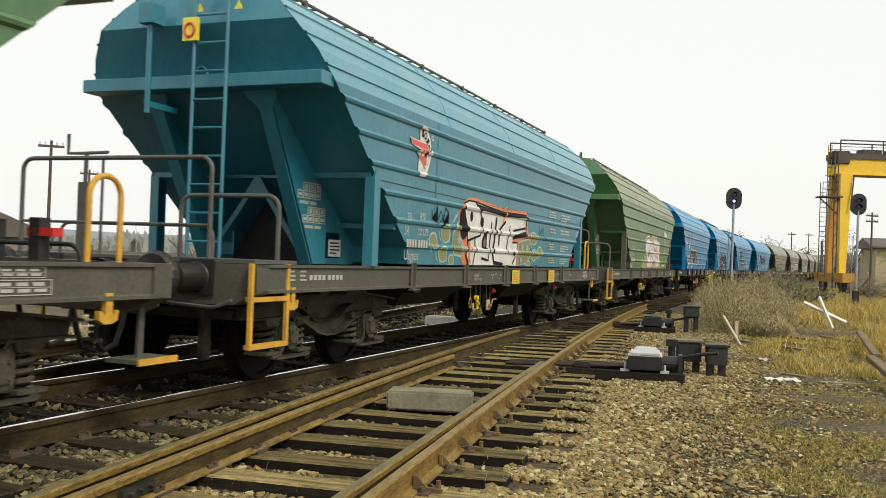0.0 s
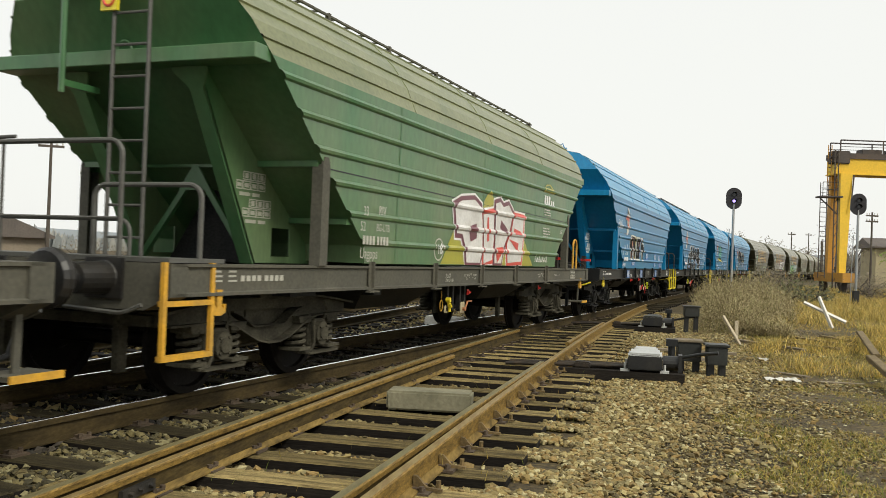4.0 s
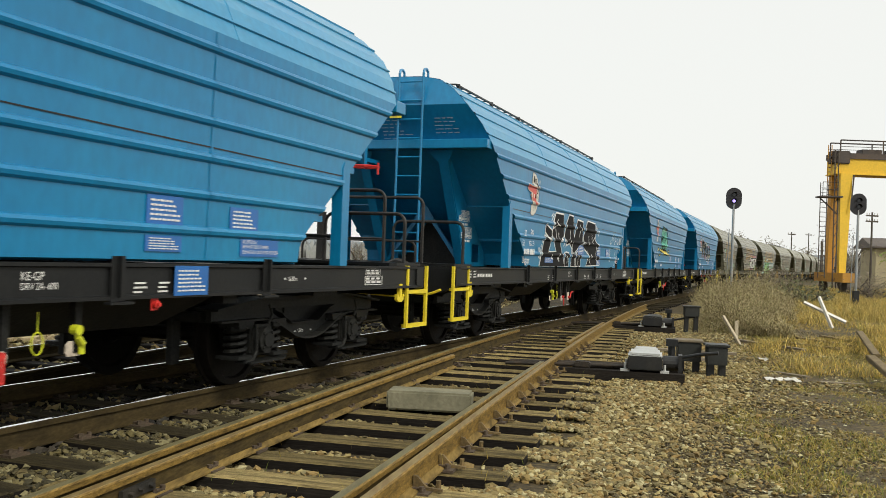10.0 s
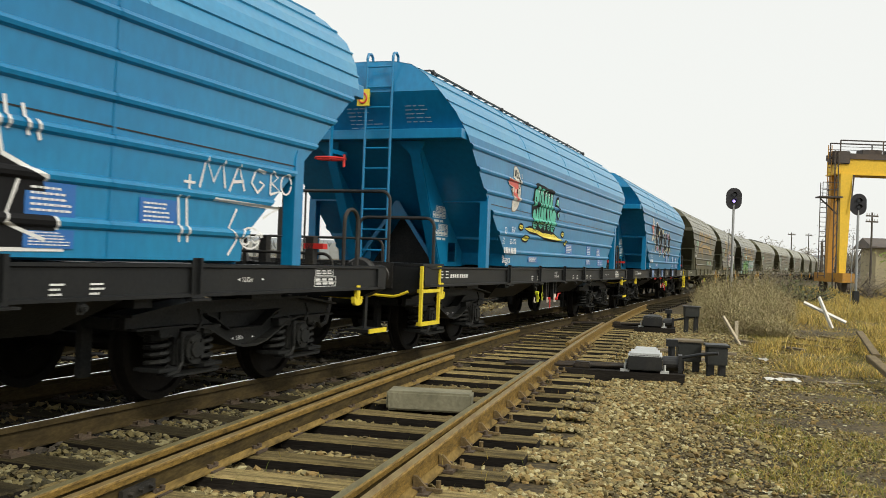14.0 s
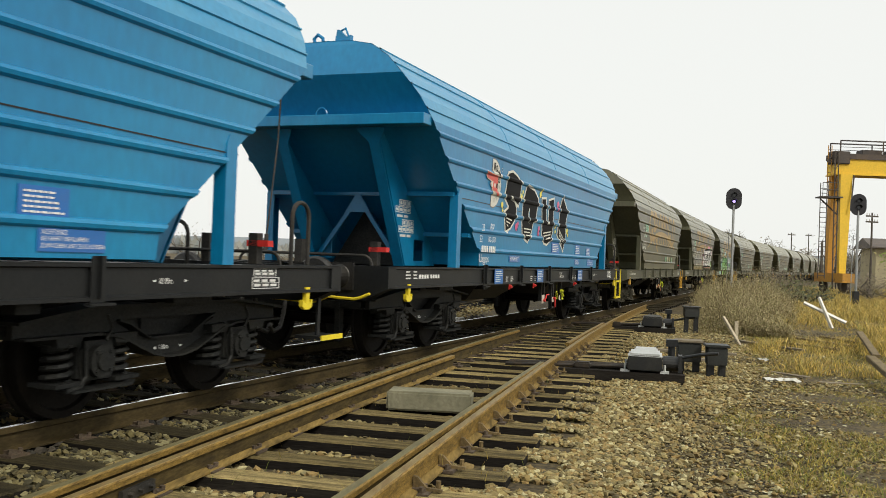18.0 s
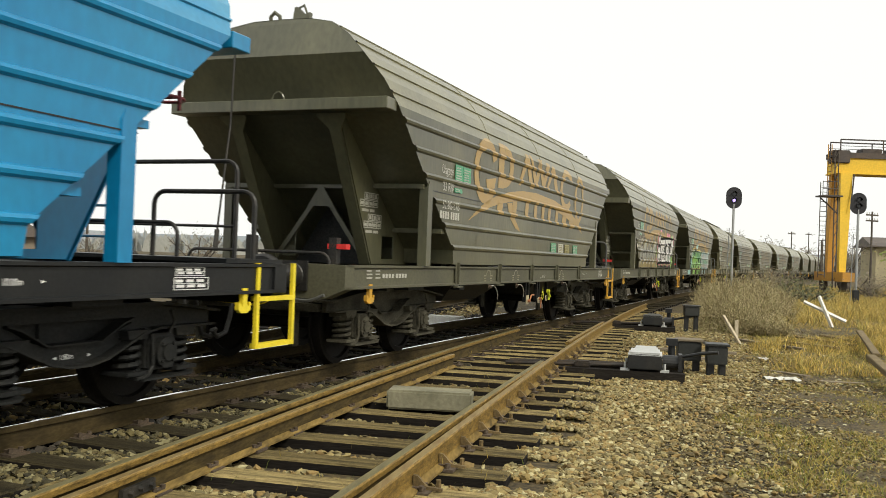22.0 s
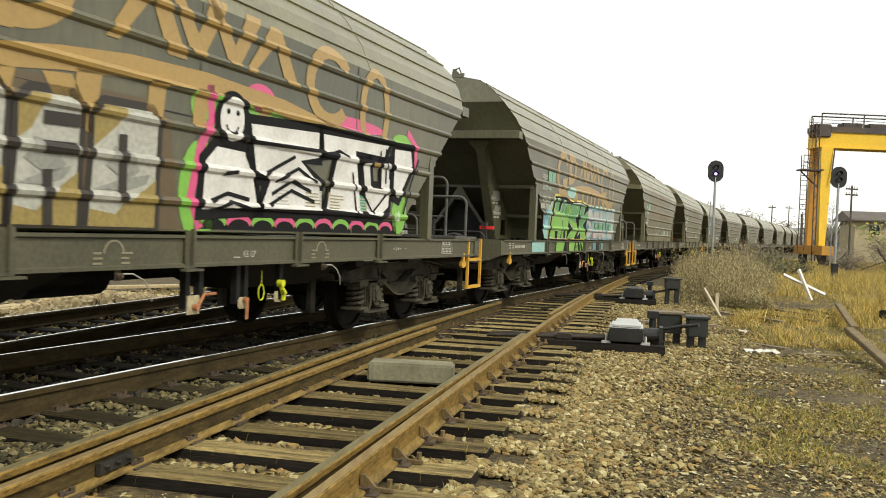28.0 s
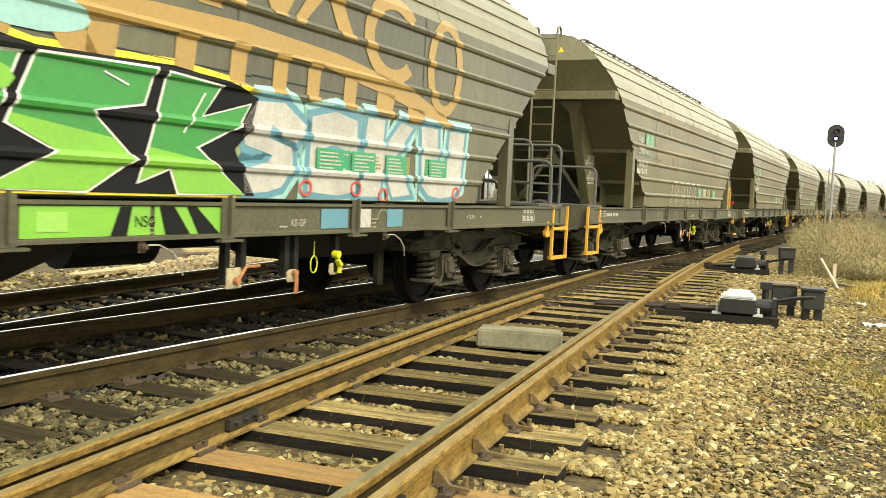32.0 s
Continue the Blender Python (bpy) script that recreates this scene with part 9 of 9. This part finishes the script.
twiggy_weeds(7000, weed_patch, 1.45, 21)
blades("weed_undergrowth", "low matted brown and olive undergrowth", 14000, weed_patch, 0.5, 0.006, SOILGRASS, 26, 1.1, "weeds")
blades("dry_grass", "dry yellow grass of the yard", 110000, dry_field, 0.31, 0.006, DRYGRASS, 22, 1.25)
blades("thin_grass", "thin flattened olive grass on soil", 125000, thin_grass, 0.05, 0.003, SOILGRASS, 23, 2.4)
for _k, (_x, _y) in enumerate(((5.0, 9.05), (6.35, 10.4), (4.55, 8.3), (6.7, 12.6), (3.4, 3.9))):
    blades("green_tuft", "small fresh green plant on bare soil", 90, lambda r, x=_x, y=_y: (x + r.gauss(0, 0.07), y + r.gauss(0, 0.07), ground_z(x, y), 1.0), 0.06, 0.012, FRESH, 30 + _k, 1.2, "weed")


def rail_weeds(r):
    y = near_y(r, 3.2, 26)
    return (nl_x(min(y, 17.5)) + r.uniform(-0.5, 2.4), y, -0.2, r.uniform(0.3, 1.0) * (1 if r.random() < 0.1 else 0.45))


def rail_green(r):
    s = 1.5 + 30 * r.random() ** 1.4
    side = r.uniform(-0.62, 0.62)
    x, y, h = on_line(s, side)
    if noise.noise(Vector((x * 1.3, y * 1.3, 6))) < 0.0:
        return None
    return (x, y, -0.2, r.uniform(0.4, 1.0))


DULLGREEN = island_mat("dusty_low_weeds", [(0.06, 0.075, 0.03), (0.09, 0.10, 0.045), (0.04, 0.05, 0.022)], 0.9, 8, 0.15)
blades("low_weeds", "dusty low green weeds between the rails", 5000, rail_green, 0.05, 0.006, DULLGREEN, 25, 1.2, "weeds")
blades("dry_stalks", "single dry stalks in the ballast", 420, rail_weeds, 0.2, 0.0022, SOILGRASS, 24, 0.9)


# bushes and the distant tree line: trunks with many small leaves
def bush(x, y, wide, high, material, seed, label, name="bush", leaf=0.10, count=1400, bare=False):
    r = random.Random(seed)
    t = thing(name, label, "bush" if name == "bush" else "tree", m=pose(x, y, -0.4))
    bm = bmesh.new()
    tips = []
    for i in range(9):
        a = r.uniform(0, 6.28)
        d = r.uniform(0.1, 0.48) * wide
        top = Vector((math.cos(a) * d, math.sin(a) * d, high * r.uniform(0.55, 0.98)))
        mid = Vector((top.x * 0.4, top.y * 0.4, top.z * 0.5))
        tube(bm, [(0, 0, 0), mid, top], 0.03 + 0.012 * high / 3, 5)
        tips += [mid, top, (mid + top) / 2]
        for j in range(3):
            q = mid.lerp(top, r.random())
            e = q + Vector((r.uniform(-1, 1), r.uniform(-1, 1), r.uniform(0.1, 0.9))) * wide * 0.2
            tube(bm, [q, e], 0.018, 4)
            tips.append(e)
    part("trunk", bm, M_POLE, t)
    vs, fs = [], []
    for _ in range(count):
        c = r.choice(tips) + Vector((r.gauss(0, 1), r.gauss(0, 1), r.gauss(0, 0.8))) * wide * 0.10
        c.z = max(c.z, 0.1)
        u = Vector((r.uniform(-1, 1), r.uniform(-1, 1), r.uniform(-1, 1))).normalized() * leaf * r.uniform(0.5, 1.4)
        v = u.orthogonal() * (0.5 if not bare else 0.12)
        k = len(vs)
        vs += [c - u, c + v, c + u, c - v]
        fs.append((k, k + 1, k + 2, k + 3))
    me = bpy.data.meshes.new("crown")
    me.from_pydata(vs, [], fs)
    me.materials.append(material)
    part("crown", me, None, t)
    return t


_r = random.Random(77)
for i, (x, y, wd, hg, mt) in enumerate(((33, 62, 5, 3.2, LEAVES), (37, 66, 6, 4.0, LEAVES), (41, 70, 6, 3.4, LEAVES), (30, 58, 3.5, 2.2, BRUSH), (26, 55, 4, 1.0, BRUSH), (35, 56, 5, 2.0, BRUSH), (46, 82, 7, 4.2, LEAVES), (24, 66, 4, 1.1, BRUSH), (21, 60, 4, 0.9, BRUSH), (31.5, 72, 4, 5.2, BRUSH), (50, 90, 7, 4.5, LEAVES), (40, 58, 5, 2.6, LEAVES), (15.9, 43, 3.0, 0.7, DARKBUSH), (18.8, 47, 2.8, 0.7, DARKBUSH))):
    bush(x, y, wd, hg, mt, 100 + i, "yellow-green autumn bush beyond the grass" if mt is LEAVES else "low dark green bush behind brown weeds" if mt is DARKBUSH else "bare brown bush beyond the grass", "bush", 0.13 if mt is not DARKBUSH else 0.07, 1500 if mt is not DARKBUSH else 900, mt is BRUSH)
for i in range(9):
    bush(-34 + i * 5.2 + _r.uniform(-1.5, 1.5), 46 + i * 7 + _r.uniform(-5, 5), 4.5, _r.uniform(1.6, 2.8), BRUSH, 140 + i, "bare brown bush behind the yard", "bush", 0.12, 700, True)
for i in range(7):
    bush(66 + i * 7 + _r.uniform(-2, 2), 215 + _r.uniform(-14, 14), 7, _r.uniform(6, 11), BRUSH, 160 + i, "bare distant tree on the horizon", "tree", 0.5, 500, True)


def far_wood(r):
    a = r.uniform(-62, 62)
    d = r.uniform(300, 420)
    x, y = d * math.sin(radians(a)), d * math.cos(radians(a))
    return (x, y, -1, 0.8 + 0.6 * noise.noise(Vector((a * 0.35, 0, 1))))


# air haze is mixed straight into the colours of the woods
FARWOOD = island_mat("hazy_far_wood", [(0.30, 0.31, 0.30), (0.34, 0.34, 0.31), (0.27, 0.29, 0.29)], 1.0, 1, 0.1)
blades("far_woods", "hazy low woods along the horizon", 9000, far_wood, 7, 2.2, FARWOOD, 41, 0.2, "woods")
# the blue of distance is set as the hill's own colour
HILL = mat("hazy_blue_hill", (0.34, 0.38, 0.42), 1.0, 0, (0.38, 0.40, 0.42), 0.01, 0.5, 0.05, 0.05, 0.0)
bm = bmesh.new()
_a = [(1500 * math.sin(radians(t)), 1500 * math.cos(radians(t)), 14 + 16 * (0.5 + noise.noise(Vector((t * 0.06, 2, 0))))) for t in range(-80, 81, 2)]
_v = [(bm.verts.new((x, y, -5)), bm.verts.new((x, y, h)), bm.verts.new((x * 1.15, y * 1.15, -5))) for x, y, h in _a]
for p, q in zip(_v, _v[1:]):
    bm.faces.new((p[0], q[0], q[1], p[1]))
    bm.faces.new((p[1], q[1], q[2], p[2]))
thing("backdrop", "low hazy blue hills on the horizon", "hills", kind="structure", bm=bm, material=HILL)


def motions():
    for ob, index in WAGONS:
        walk(ob, [(t, wagon_pose(t, index)) for t in range(0, 33)])
    turn = SPEED / 0.46
    for ob, y, index in WHEELS:
        walk(ob, [(k * 4 / 30, pose(0, y, 0.46, math.degrees(turn * k * 4 / 30) + index * 37)) for k in range(241)])


motions()
